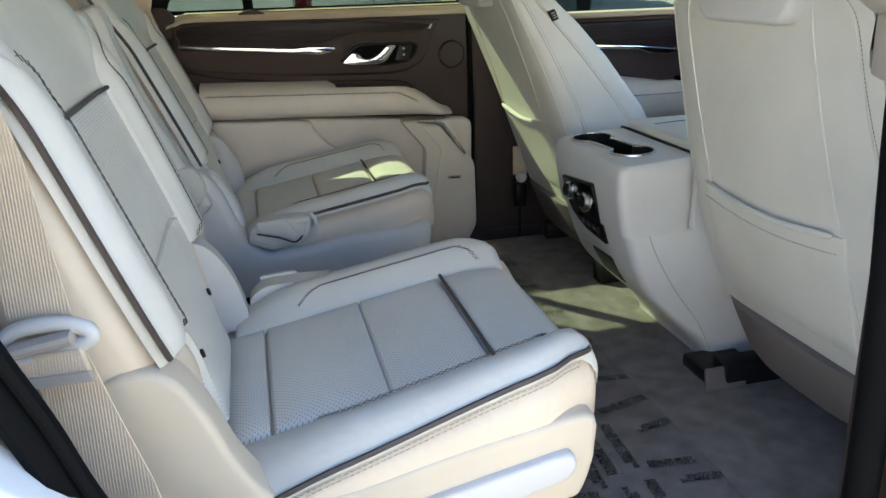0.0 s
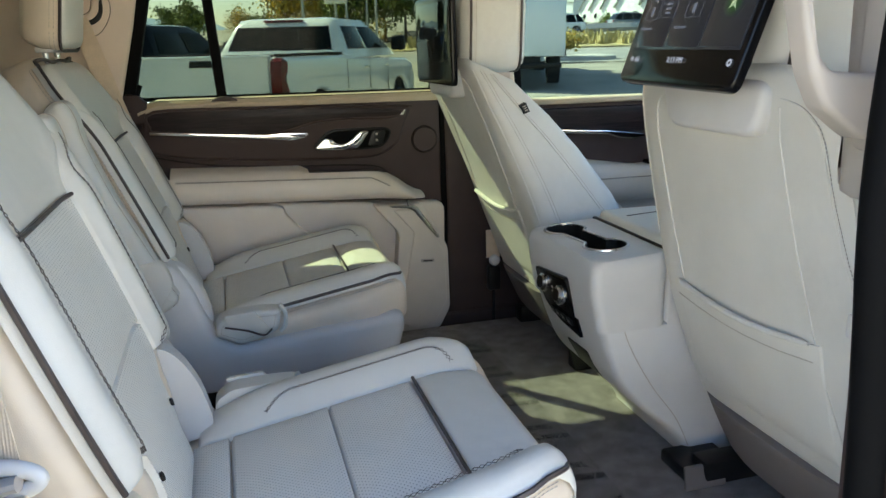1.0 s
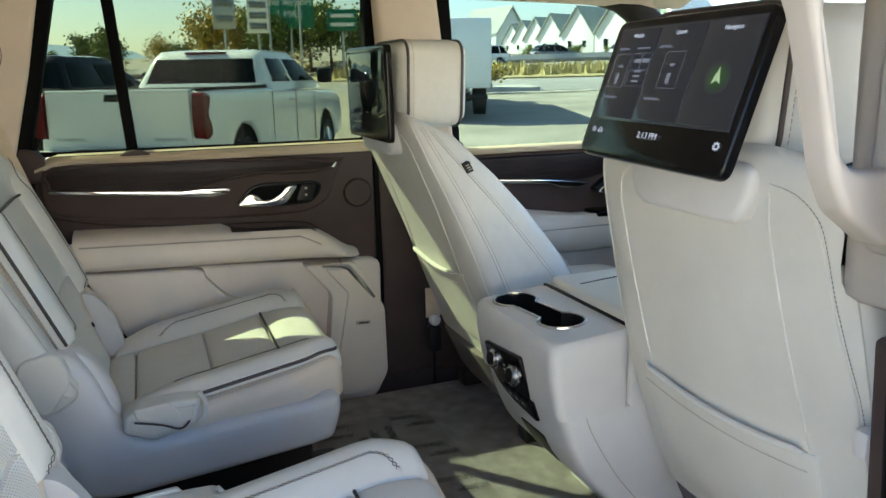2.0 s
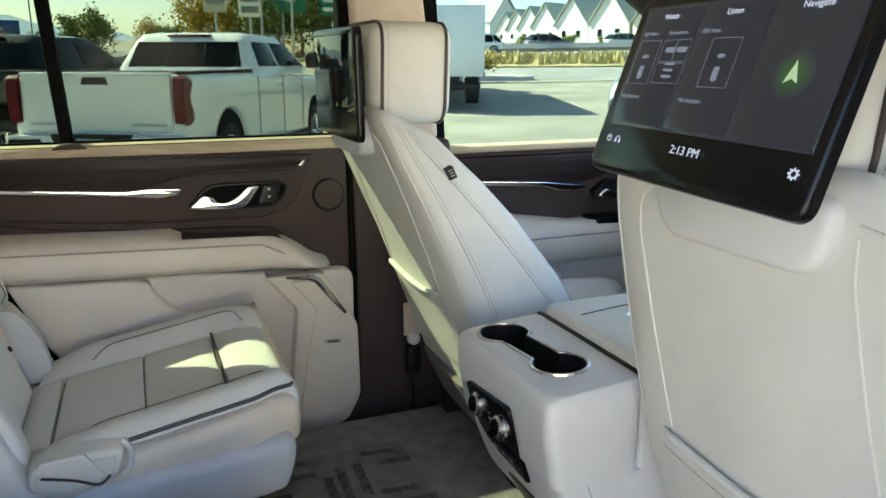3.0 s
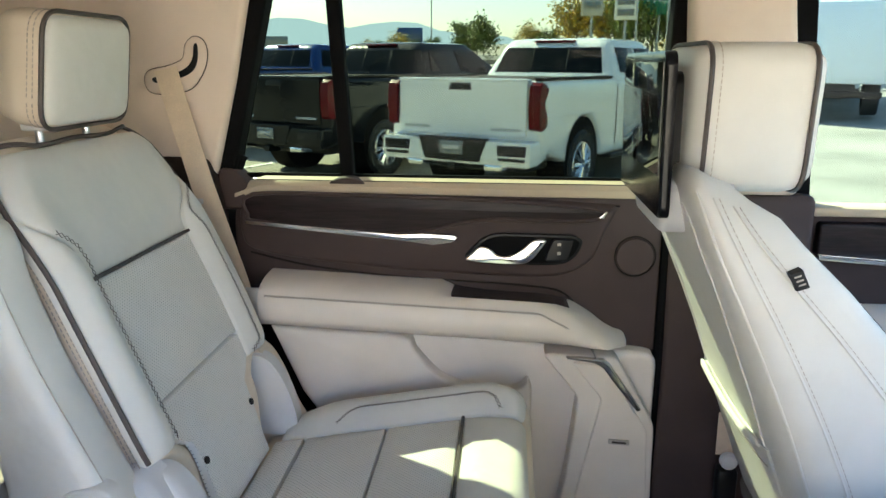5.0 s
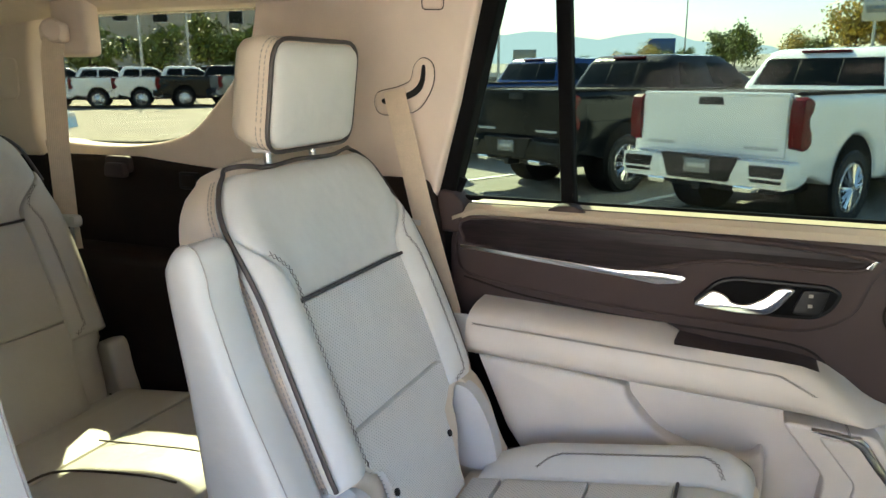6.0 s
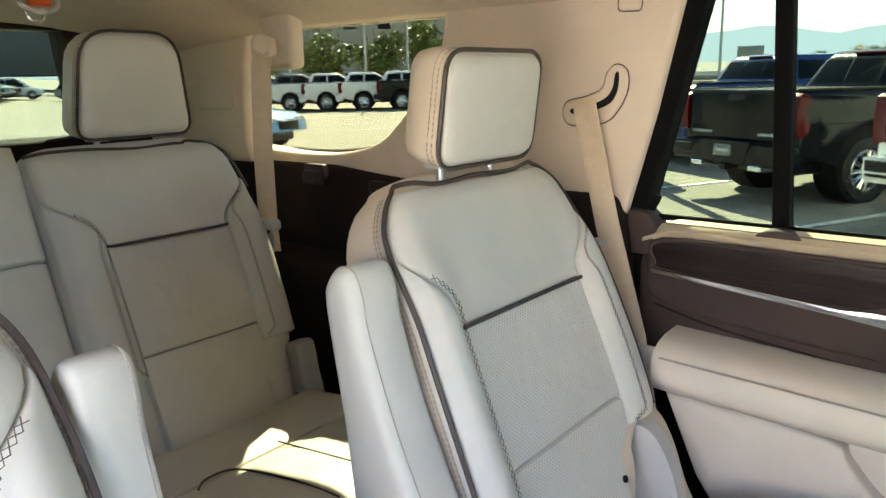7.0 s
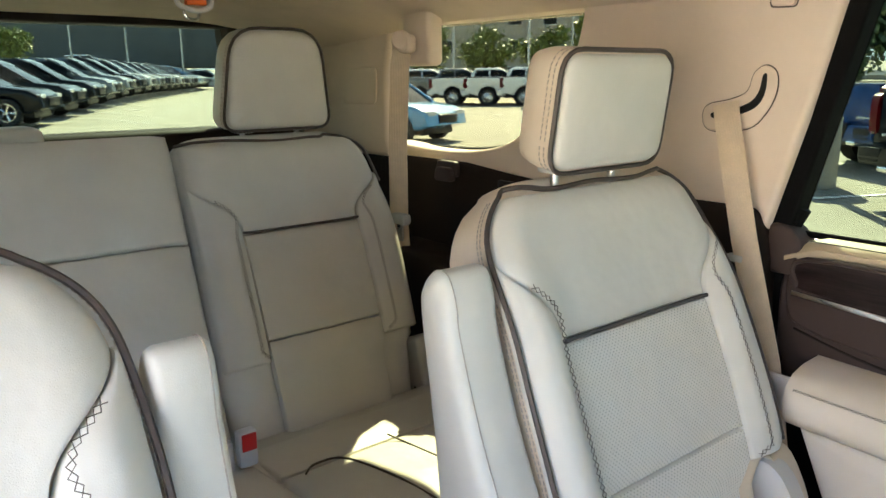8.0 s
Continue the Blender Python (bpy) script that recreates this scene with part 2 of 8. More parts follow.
def rbox(x0, x1, y0, y1, z0, z1, r=0.01, seg=2):
    bm = bmesh.new()
    bmesh.ops.create_cube(bm, size=1)
    for v in bm.verts:
        v.co = Vector((x0 if v.co.x < 0 else x1, y0 if v.co.y < 0 else y1, z0 if v.co.z < 0 else z1))
    if r:
        bmesh.ops.bevel(bm, geom=bm.edges, offset=r, segments=seg, profile=0.5, affect="EDGES")
    return bm


def rounded(pts, r=0.02, n=4):
    """Rounds the corners of a polygon."""
    out = []
    m = len(pts)
    for i in range(m):
        a, b, c = (np.array(pts[(i + k) % m], float) for k in (-1, 0, 1))
        la, lc = np.linalg.norm(a - b), np.linalg.norm(c - b)
        k = min(r, la * 0.45, lc * 0.45)
        p, q = b + (a - b) / la * k, b + (c - b) / lc * k
        out += [(1 - t) ** 2 * p + 2 * t * (1 - t) * b + t * t * q for t in np.linspace(0, 1, n + 1)]
    return out


def inset(pts, d):
    """A polygon drawn in by d along its corners' normals."""
    p = np.array(pts, float)
    area = 0.5 * np.sum(p[:, 0] * np.roll(p[:, 1], -1) - np.roll(p[:, 0], -1) * p[:, 1])
    e1, e2 = p - np.roll(p, 1, 0), np.roll(p, -1, 0) - p
    t = e1 / (np.linalg.norm(e1, axis=1)[:, None] + 1e-9) + e2 / (np.linalg.norm(e2, axis=1)[:, None] + 1e-9)
    t /= np.linalg.norm(t, axis=1)[:, None] + 1e-9
    nrm = np.stack([-t[:, 1], t[:, 0]], 1) * (1 if area > 0 else -1)
    return p + nrm * d


def plate(pts, front, back, bevel=0.006, to3=None, steps=3):
    """A flat piece of the given outline from depth back to depth front, its front edge rounded. to3(a, b, depth) lays it in the car; by default
    a is x, b is z and the depth is y."""
    to3 = to3 or (lambda a, b, d: Vector((a, d, b)))
    sgn = 1 if back > front else -1
    rings = [[to3(a, b, back) for a, b in pts]]
    for k in range(steps + 1):
        ang = math.pi / 2 * k / steps
        off = bevel * (1 - math.cos(ang))
        dep = front + sgn * bevel * (1 - math.sin(ang))
        q = inset(pts, off) if off > 1e-6 else np.array(pts, float)
        rings.append([to3(a, b, dep) for a, b in q])
    return loft(rings)


def patch(f, wu, wv, nu=14, nv=18, puff=0.006, skirt=0.012, soft=0.035):
    """A stuffed panel over the surface f(s, t, height), s and t from 0 to 1; wu, wv its size in metres. Its edges dip into the seams."""
    bm = bmesh.new()
    uvl = bm.loops.layers.uv.new("flat")

    def steps(n, w):
        core = [0.5 - 0.5 * math.cos(math.pi * i / n) for i in range(n + 1)]
        e = min(0.003 / max(w, 0.01), 0.1)
        return [0.0] + [e + (1 - 2 * e) * c for c in core] + [1.0]

    su, sv = steps(nu, wu), steps(nv, wv)
    vs, uv = [], {}
    for t in sv:
        row = []
        for s in su:
            d = min(min(s, 1 - s) * wu, min(t, 1 - t) * wv)
            h = puff * (1 - (1 - min(d / soft, 1)) ** 2)
            if d < 1e-6:
                h -= skirt
            v = bm.verts.new(f(s, t, h))
            uv[v] = (s * wu, t * wv)
            row.append(v)
        vs.append(row)
    for a, b in zip(vs, vs[1:]):
        for i in range(len(su) - 1):
            fa = bm.faces.new((a[i], a[i + 1], b[i + 1], b[i]))
            for lp in fa.loops:
                lp[uvl].uv = uv[lp.vert]
    return bm


def cross_stitch(path, normals, width=0.0072, pitch=0.0088, r=0.0006):
    """Two crossing zigzag threads along a line of points on a surface."""
    pts = [Vector(p) for p in path]
    cum = [0.0]
    for a, b in zip(pts, pts[1:]):
        cum.append(cum[-1] + (b - a).length)
    n = max(int(cum[-1] / pitch), 2)
    at = []
    for k in range(n + 1):
        s = cum[-1] * k / n
        i = max(j for j in range(len(cum)) if cum[j] <= s + 1e-9)
        i = min(i, len(pts) - 2)
        w = (s - cum[i]) / max(cum[i + 1] - cum[i], 1e-9)
        d = (pts[i + 1] - pts[i]).normalized()
        nn = Vector(normals[i]) if isinstance(normals, list) else Vector(normals)
        at.append((pts[i].lerp(pts[i + 1], w), d.cross(nn).normalized(), nn))
    bm = bmesh.new()
    for sign in (1, -1):
        line = [p + c * (width / 2 * sign * (1 if k % 2 else -1)) + nn * 0.0008 for k, (p, c, nn) in enumerate(at)]
        b2 = tube(line, r, 4)
        tmp = bpy.data.meshes.new("tmp")
        b2.to_mesh(tmp)
        b2.free()
        bm.from_mesh(tmp)
        bpy.data.meshes.remove(tmp)
    return bm


def dashes(path, r=0.0007, dash=0.0055, gap=0.0025):
    """A running stitch: short threads along a line of points."""
    pts = [Vector(p) for p in path]
    cum = [0.0]
    for a, b in zip(pts, pts[1:]):
        cum.append(cum[-1] + (b - a).length)

    def spot(s):
        i = int(np.searchsorted(cum, s, side="right")) - 1
        i = min(max(i, 0), len(pts) - 2)
        return pts[i].lerp(pts[i + 1], (s - cum[i]) / max(cum[i + 1] - cum[i], 1e-9))

    bm = bmesh.new()
    s = 0.0
    while s + dash < cum[-1]:
        a, b = spot(s), spot(s + dash)
        d = (b - a).normalized()
        o = d.orthogonal().normalized() * r
        q = d.cross(o)
        ra = [bm.verts.new(a + w) for w in (o, q, -o, -q)]
        rb = [bm.verts.new(b + w) for w in (o, q, -o, -q)]
        for k in range(4):
            bm.faces.new((ra[k], ra[(k + 1) % 4], rb[(k + 1) % 4], rb[k]))
        bm.faces.new(ra[::-1])
        bm.faces.new(rb)
        s += dash + gap
    bmesh.ops.recalc_face_normals(bm, faces=bm.faces)
    return bm


def disc(center, axis, r, depth, n=24, inner=0.0, bevel=0.0):
    """A round plate or ring whose front faces along axis."""
    c, ax = Vector(center), Vector(axis).normalized()
    s = ax.orthogonal().normalized()
    o = ax.cross(s)

    def ring(rad, d):
        return [c + s * rad * math.cos(2 * math.pi * k / n) + o * rad * math.sin(2 * math.pi * k / n) + ax * d for k in range(n)]

    if inner:
        return loft([ring(inner, 0), ring(r, 0), ring(r, depth - bevel), ring(r - bevel, depth), ring(inner + bevel, depth), ring(inner, depth - bevel), ring(inner, 0)], cap=False)
    return loft([ring(r, 0), ring(r, depth - bevel), ring(max(r - bevel, 1e-4), depth)])


def joined(*bms):
    bm = bmesh.new()
    for b2 in bms:
        tmp = bpy.data.meshes.new("tmp")
        b2.to_mesh(tmp)
        b2.free()
        bm.from_mesh(tmp)
        bpy.data.meshes.remove(tmp)
    return bm


def smoothstep(x, a=0.0, b=1.0):
    t = min(max((x - a) / (b - a), 0), 1)
    return t * t * (3 - 2 * t)


def curve_at(table, v):
    """Linear table lookup with smooth joins."""
    for (a, x), (b, y) in zip(table, table[1:]):
        if v <= b:
            return x + (y - x) * smoothstep(v, a, b) if b > a else y
    return table[-1][1]


FLOOR = 0.05


# ---- the cabin shell ----
def shell(name, pts, front, back, mat, label, bevel=0.006, to3=None, kind="structure", category="trim"):
    return part(name, plate(pts, front, back, bevel, to3), mat, None, label, category=category, kind=kind)


def flat(a, b, d):
    return Vector((a, b, d))


def cross(a, b, d):
    return Vector((d, a, b))


# floor with a raised sill on both sides
part("floor", rbox(-2.05, 1.75, -0.80, 0.665, -0.12, FLOOR, 0.0), CARPET, None, "dark brown carpeted car floor", category="floor", kind="structure")
for s, nm in ((1, "left"), (-1, "right")):
    part("sill_" + nm, rbox(-0.62, 1.6, min(s * 0.80, s * 0.96), max(s * 0.80, s * 0.96), -0.14, 0.035, 0.02), BROWN, None, "brown plastic door sill", category="sill", kind="structure")


def roof_ring(x):
    """The headliner's arc across the car."""
    crown = 1.235 - 0.05 * smoothstep(-x, 1.2, 2.1) - 0.02 * smoothstep(x, 0.6, 1.4)
    inner = [(-0.80 + 1.6 * k / 24) for k in range(25)]
    return [(y, crown - 0.085 * abs(y / 0.80) ** 4.5) for y in inner]


rings = []
for x in np.linspace(-2.12, 1.45, 26):
    low = [Vector((x, y, z)) for y, z in roof_ring(x)]
    top = [Vector((x, y * 1.06, z + 0.06)) for y, z in roof_ring(x)][::-1]
    rings.append(low + top)
part("ceiling", loft(rings), HEADLINER, None, "beige fabric headliner", category="ceiling", kind="structure", sharp=30)

# left side: lower wall, pillars and trims
shell("wall_left_rear", rounded([(-2.12, -0.02), (-0.44, -0.02), (-0.462, 0.40), (-0.478, 0.72), (-0.50, 0.80), (-0.66, 0.80), (-0.98, 0.792), (-1.10, 0.80), (-1.26, 0.815), (-1.70, 0.812), (-2.12, 0.80)], 0.02),
      0.80, 0.95, LOAD, "dark brown load-area side trim", 0.02)
pil = [(-0.497, 0.735), (-0.480, 0.80), (-0.440, 0.95), (-0.400, 1.13), (-0.372, 1.25), (-0.90, 1.25), (-0.905, 1.19)]
pil += [tuple(q) for q in smooth_line([(-0.908, 1.14), (-0.925, 1.075), (-0.965, 1.008), (-1.030, 0.938), (-1.115, 0.872), (-1.25, 0.842), (-1.40, 0.836), (-1.58, 0.845)], 5)]
pil += [(-1.58, 0.80), (-1.26, 0.80), (-1.10, 0.79), (-0.98, 0.78), (-0.66, 0.77)]
shell("pillar_left_rear", pil, 0.815, 0.884, PILLAR, "beige moulded rear pillar trim", 0.012, category="pillar")
shell("pillar_left_corner", rounded([(-1.565, 0.80), (-2.12, 0.80), (-2.12, 1.25), (-1.485, 1.25), (-1.485, 1.19), (-1.555, 1.16), (-1.58, 1.05), (-1.585, 0.86)], 0.02), 0.80, 0.862, PILLAR, "beige tail corner trim with access panel", 0.015, category="pillar")
shell("rail_left", [(-1.55, 1.149), (-0.96, 1.149), (-0.88, 1.175), (-0.30, 1.175), (1.30, 1.15), (1.40, 1.25), (-1.55, 1.26)], 0.80, 0.94, PILLAR, "beige cant rail over the windows", 0.015, category="rail")
# access panel on the tail corner
part("access_panel", plate(rounded([(-1.625, 0.945), (-1.80, 0.942), (-1.775, 1.045), (-1.62, 1.047)], 0.022), 0.795, 0.81, 0.003), PILLAR, None, "small beige access panel in the corner trim", category="panel", kind="structure")
# outer skin and gaskets of the quarter window
qg = [tuple(q) for q in smooth_line([(-0.925, 1.18), (-0.936, 1.07), (-0.978, 1.0), (-1.042, 0.932), (-1.125, 0.868), (-1.26, 0.838), (-1.45, 0.832), (-1.66, 0.838), (-1.68, 0.9), (-1.67, 1.06), (-1.64, 1.18)], 5, True)]
quarter = thing("window_3", (-1.3, 0.88, 0.83), "tinted quarter window with beige trim edge", "window", kind="structure")
part("pane", plate(qg, 0.884, 0.888, 0.001), QUARTER_GLASS, quarter)
lp = [Vector((a, 0.878, b)) for a, b in qg]
part("gasket", tube(lp + lp[:2], 0.009, 8), RUBBER, quarter)

# tail: window frame over the gate
shell("wall_back_lower", rounded([(-0.86, -0.02), (0.86, -0.02), (0.86, 0.872), (-0.86, 0.872)], 0.03), -2.05, -2.20, LOAD, "dark brown tailgate trim", 0.02, cross)
for s, nm in ((1, "left"), (-1, "right")):
    shell("tail_post_" + nm, [(s * 0.60, 0.84), (s * 0.95, 0.84), (s * 0.95, 1.25), (s * 0.56, 1.25)][::s], -2.06, -2.16, LOAD, "dark tailgate window surround", 0.01, cross)
shell("tail_header", [(-0.62, 1.165), (0.62, 1.165), (0.62, 1.27), (-0.62, 1.27)], -2.06, -2.16, DARK, "dark tailgate header trim", 0.01, cross)
tail = thing("window_4", (-2.1, 0, 0.85), "dark tinted tailgate window", "window", kind="structure")
part("pane", plate(rounded([(-0.62, 0.84), (0.62, 0.84), (0.60, 1.19), (-0.60, 1.19)], 0.06), -2.11, -2.114, 0.001, cross), DOOR_GLASS, tail)

# wheel-arch ledge in the load area
part("wheel_arch_trim", rbox(-2.04, -0.95, 0.685, 0.81, 0.0, 0.60, 0.02, 3), LOAD, None, "dark brown wheel-arch ledge in the load area", category="trim", kind="structure")
# right side behind the open doorway, and ahead of it
shell("wall_right_rear", rounded([(-2.12, -0.02), (-0.52, -0.02), (-0.55, 0.80), (-2.12, 0.80)], 0.02), -0.80, -0.96, LOAD, "dark brown load-area side trim", 0.02)
shell("pillar_right_rear", rounded([(-0.55, 0.78), (-0.44, 1.14), (-0.42, 1.26), (-0.92, 1.26), (-0.96, 1.06), (-1.08, 0.90), (-1.3, 0.83), (-1.3, 0.78)], 0.02), -0.815, -0.95, PILLAR, "beige moulded rear pillar trim", 0.012, category="pillar")
shell("pillar_right_corner", rounded([(-1.60, 0.79), (-2.12, 0.79), (-2.12, 1.26), (-1.55, 1.26)], 0.02), -0.80, -0.94, PILLAR, "beige tail corner trim", 0.015, category="pillar")
shell("rail_right", [(-1.6, 1.19), (1.30, 1.16), (1.40, 1.26), (-1.6, 1.27)], -0.80, -0.95, PILLAR, "beige cant rail over the doorway", 0.015, category="rail")
qr = thing("window_5", (-1.3, -0.88, 0.83), "tinted quarter window", "window", kind="structure")
# unseen pane, darker than the left one to cut light on the bench
part("pane", plate([(a, b) for a, b in qg], -0.884, -0.888, 0.001), DARK_GLASS, qr)
# body skin round the rear doorway, with its rubber seal
seal = smooth_line([(-0.27, -0.06), (-0.29, 0.1), (-0.33, 0.25), (-0.37, 0.36), (-0.405, 0.457), (-0.423, 0.52), (-0.443, 0.577), (-0.47, 0.66), (-0.50, 0.76), (-0.44, 0.98), (-0.37, 1.12)], 6)
part("door_seal", tube([Vector((a - 0.012, -0.892, b - 0.012)) for a, b in seal], 0.027, 12, 0.6), RUBBER, None, "black rubber door seal on the body edge", category="seal", kind="structure")
part("door_seal", tube([Vector((a + 0.004, -0.905, b + 0.004)) for a, b in seal], 0.007, 8), RUBBER, None, "thin rubber lip along the door seal", category="seal", kind="structure")
PAINT = material("pearl_white_paint", (0.78, 0.79, 0.80), 0.2, vary=0.02, coat=0.6)
edge = smooth_line([(-0.18, -0.06), (-0.19, 0.0), (-0.22, 0.2), (-0.27, 0.33), (-0.33, 0.43), (-0.379, 0.491), (-0.404, 0.521), (-0.433, 0.559), (-0.475, 0.64), (-0.53, 0.76), (-0.48, 0.98), (-0.41, 1.12)], 5)
part("body_side", plate([(q[0] - 0.03, q[1] - 0.032) for q in edge] + [(-0.8, 1.12), (-0.8, -0.06)], -0.952, -0.905, 0.01), PAINT, None, "white painted body panel beside the doorway", category="body panel", kind="structure")
# middle pillar on the right with its rubber edge
bp = [(0.45, -0.06), (0.62, -0.06), (0.64, 0.60), (0.60, 1.22), (0.43, 1.22), (0.405, 0.74), (0.425, 0.50)]
part("pillar_right_middle", plate(bp, -0.80, -0.94, 0.012), PILLAR, None, "beige and brown middle door pillar", category="pillar", kind="structure")
part("pillar_right_upper", plate(rounded([(0.438, 0.712), (0.63, 0.712), (0.60, 1.22), (0.42, 1.22), (0.425, 0.95)], 0.01), -0.715, -0.93, 0.03), GRIP, None, "pale upper cover of the middle pillar", category="pillar", kind="structure")
bl = [(0.445, -0.06), (0.63, -0.06), (0.645, 0.70), (0.402, 0.70), (0.42, 0.50)]
part("pillar_right_lower", plate(rounded(bl, 0.01), -0.795, -0.90, 0.008), BROWN, None, "brown lower cover of the middle pillar", category="pillar", kind="structure")
se = smooth_line([(0.405, -0.06), (0.393, 0.28), (0.380, 0.50), (0.357, 0.74), (0.362, 0.95), (0.38, 1.18)], 6)
part("door_seal", tube([Vector((a, -0.868, b)) for a, b in se], 0.019, 10), RUBBER, None, "black rubber door seal on the pillar edge", category="seal", kind="structure")
part("body_side", plate([(a + 0.022, b) for a, b in se] + [(0.62, 1.18), (0.62, -0.06)], -0.985, -0.90, 0.012), PAINT, None, "white painted pillar skin", category="body panel", kind="structure")
# windscreen
part("window_6", plate([(-0.86, 0.72), (0.86, 0.72), (0.76, 1.20), (-0.76, 1.20)], 0.0, 0.005, 0.001, lambda a, b, d: Vector((1.93 - (b - 0.72) * 1.45 + d, a, b))), SCREEN_GLASS, None, "clear windscreen", category="window", kind="structure")
part("dashboard", rbox(1.30, 1.95, -0.88, 0.88, 0.55, 0.70, 0.04, 3), DARK, None, "plain dark dashboard top", category="dashboard", kind="structure")
# left middle pillar
part("pillar_left_middle", plate(rounded([(0.425, -0.05), (0.70, -0.05), (0.70, 0.74), (0.42, 0.74), (0.43, 0.4)], 0.02), 0.82, 0.95, 0.012), BROWN, None, "dark brown lower middle pillar", category="pillar", kind="structure")
part("pillar_left_upper", plate(rounded([(0.45, 0.74), (0.66, 0.74), (0.63, 1.0), (0.60, 1.24), (0.42, 1.24)], 0.02), 0.80, 0.93, 0.02), PILLAR, None, "beige upper middle pillar", category="pillar", kind="structure")
part("scuff_plate", rbox(-2.0, 1.7, 0.665, 0.84, -0.12, -0.035, 0.004), BROWN, None, "brown sill scuff plate inside the door", category="sill", kind="structure")
# plain walls that close the car in front
part("wall_front", rbox(1.70, 1.80, -0.95, 0.95, -0.1, 0.72, 0.01), DARK, None, "plain dark bulkhead", category="wall", kind="structure")
part("wall_right_front", plate([(0.65, -0.06), (1.75, -0.06), (1.75, 0.74), (0.65, 0.74)], -0.84, -0.94, 0.01), BROWN, None, "brown front door trim", category="door trim", kind="structure")


# ---- the far rear door ----
def far_door():
    door = thing("door_1", (0, 0.86, 0.0), "closed rear door with brown upper and cream lower trim", "door", kind="structure")
    core = [(-0.468, 0.02), (0.30, 0.0), (0.385, 0.035), (0.413, 0.12), (0.418, 0.42), (0.412, 0.735), (-0.40, 0.735), (-0.462, 0.70)]
    part("door_core", plate(rounded(core, 0.02), 0.838, 0.95, 0.006), BROWN, door)
    up = [(0.414, 0.41), (0.414, 0.60), (0.41, 0.735)] + [tuple(q) for q in smooth_line([(-0.38, 0.735), (-0.43, 0.728), (-0.458, 0.69), (-0.462, 0.62), (-0.455, 0.50), (-0.45, 0.42)], 4)]
    part("upper_panel", plate(up, 0.828, 0.845, 0.008), BROWN, door, "brown soft-touch upper trim")
    # a swelling round the inlay and handle
    swell = smooth_line([(-0.445, 0.70), (-0.447, 0.64), (-0.42, 0.605), (-0.30, 0.585), (-0.10, 0.568), (0.10, 0.562), (0.21, 0.565), (0.275, 0.60), (0.300, 0.66), (0.318, 0.70), (0.30, 0.716), (0.0, 0.726), (-0.30, 0.727), (-0.42, 0.724)], 4, True)
    part("inlay_surround", plate(swell, 0.818, 0.832, 0.012), BROWN, door)
    part("trim_seam", tube([Vector((a, 0.826, b)) for a, b in smooth_line([(-0.43, 0.60), (-0.30, 0.572), (-0.10, 0.553), (0.10, 0.545), (0.205, 0.535), (0.243, 0.512)], 6)], 0.0022, 6), DARK, door)
    wood = smooth_line([(-0.412, 0.722), (-0.20, 0.723), (0.0, 0.720), (0.18, 0.713), (0.292, 0.701), (0.282, 0.690), (0.24, 0.684), (0.10, 0.686), (0.02, 0.678), (-0.04, 0.662), (-0.10, 0.652), (-0.20, 0.655), (-0.40, 0.670), (-0.424, 0.684)], 4, True)
    part("wood_inlay", plate(wood, 0.812, 0.826, 0.002), WOOD, door, "dark open-pore wood inlay")
    wl = [Vector((a, 0.813, b)) for a, b in inset(wood, -0.003)]
    part("inlay_frame", tube(wl + wl[:2], 0.0045, 8), BROWN, door)
    strip = [(-0.43, 0.6715), (-0.43, 0.6635), (-0.30, 0.6525), (-0.115, 0.6365), (-0.045, 0.6285), (-0.005, 0.634), (0.006, 0.6455), (0.0, 0.6495), (-0.07, 0.6525), (-0.115, 0.6495), (-0.30, 0.6625)]
    part("chrome_strip", plate(strip, 0.803, 0.816, 0.0022), CHROME, door, "polished metal trim strip")
    tip = [(0.283, 0.690), (0.296, 0.703), (0.300, 0.703), (0.293, 0.688)]
    part("chrome_tip", plate(tip, 0.806, 0.82, 0.001), CHROME, door)
    cup = rounded([(0.018, 0.604), (0.055, 0.645), (0.085, 0.655), (0.236, 0.654), (0.258, 0.642), (0.246, 0.612), (0.222, 0.592), (0.16, 0.588), (0.03, 0.596)], 0.02)
    bez = part("handle_bezel", plate(cup, 0.812, 0.828, 0.003), BLACK, door, "black handle recess")
    part("recess", plate(inset(cup, 0.006), 0.8105, 0.82, 0.001), RUBBER, bez)
    lever = smooth_line([(0.024, 0.600), (0.036, 0.618), (0.052, 0.630), (0.072, 0.626), (0.086, 0.614), (0.108, 0.612), (0.134, 0.626), (0.156, 0.645), (0.182, 0.646), (0.176, 0.632), (0.152, 0.602), (0.128, 0.594), (0.08, 0.594)], 5, True)
    part("handle", plate(lever, 0.793, 0.812, 0.004), CHROME, bez, "polished pull handle")
    sw = rounded([(0.180, 0.60), (0.196, 0.645), (0.238, 0.645), (0.225, 0.60)], 0.008)
    bt = part("lock_switch", plate(sw, 0.806, 0.815, 0.002), BLACK, bez)
    for z in (0.614, 0.632):
        part("symbol", plate([(0.205, z), (0.212, z), (0.212, z + 0.006), (0.205, z + 0.006)], 0.8052, 0.807, 0.0003), PALE_THREAD, bt)
    part("speaker_grille", disc((0.362, 0.829, 0.609), (0, -1, 0), 0.039, 0.006, 32, bevel=0.003), BROWN, door)
    part("speaker_ring", disc((0.362, 0.829, 0.609), (0, -1, 0), 0.042, 0.005, 36, inner=0.0395, bevel=0.001), DARK, door)
    # window ledge
    ring = [(0.822, 0.728), (0.820, 0.742), (0.828, 0.752), (0.85, 0.757), (0.885, 0.757), (0.885, 0.72), (0.84, 0.722)]
    xs = [-0.455, -0.44, -0.40, -0.2, 0.0, 0.2, 0.40, 0.412]
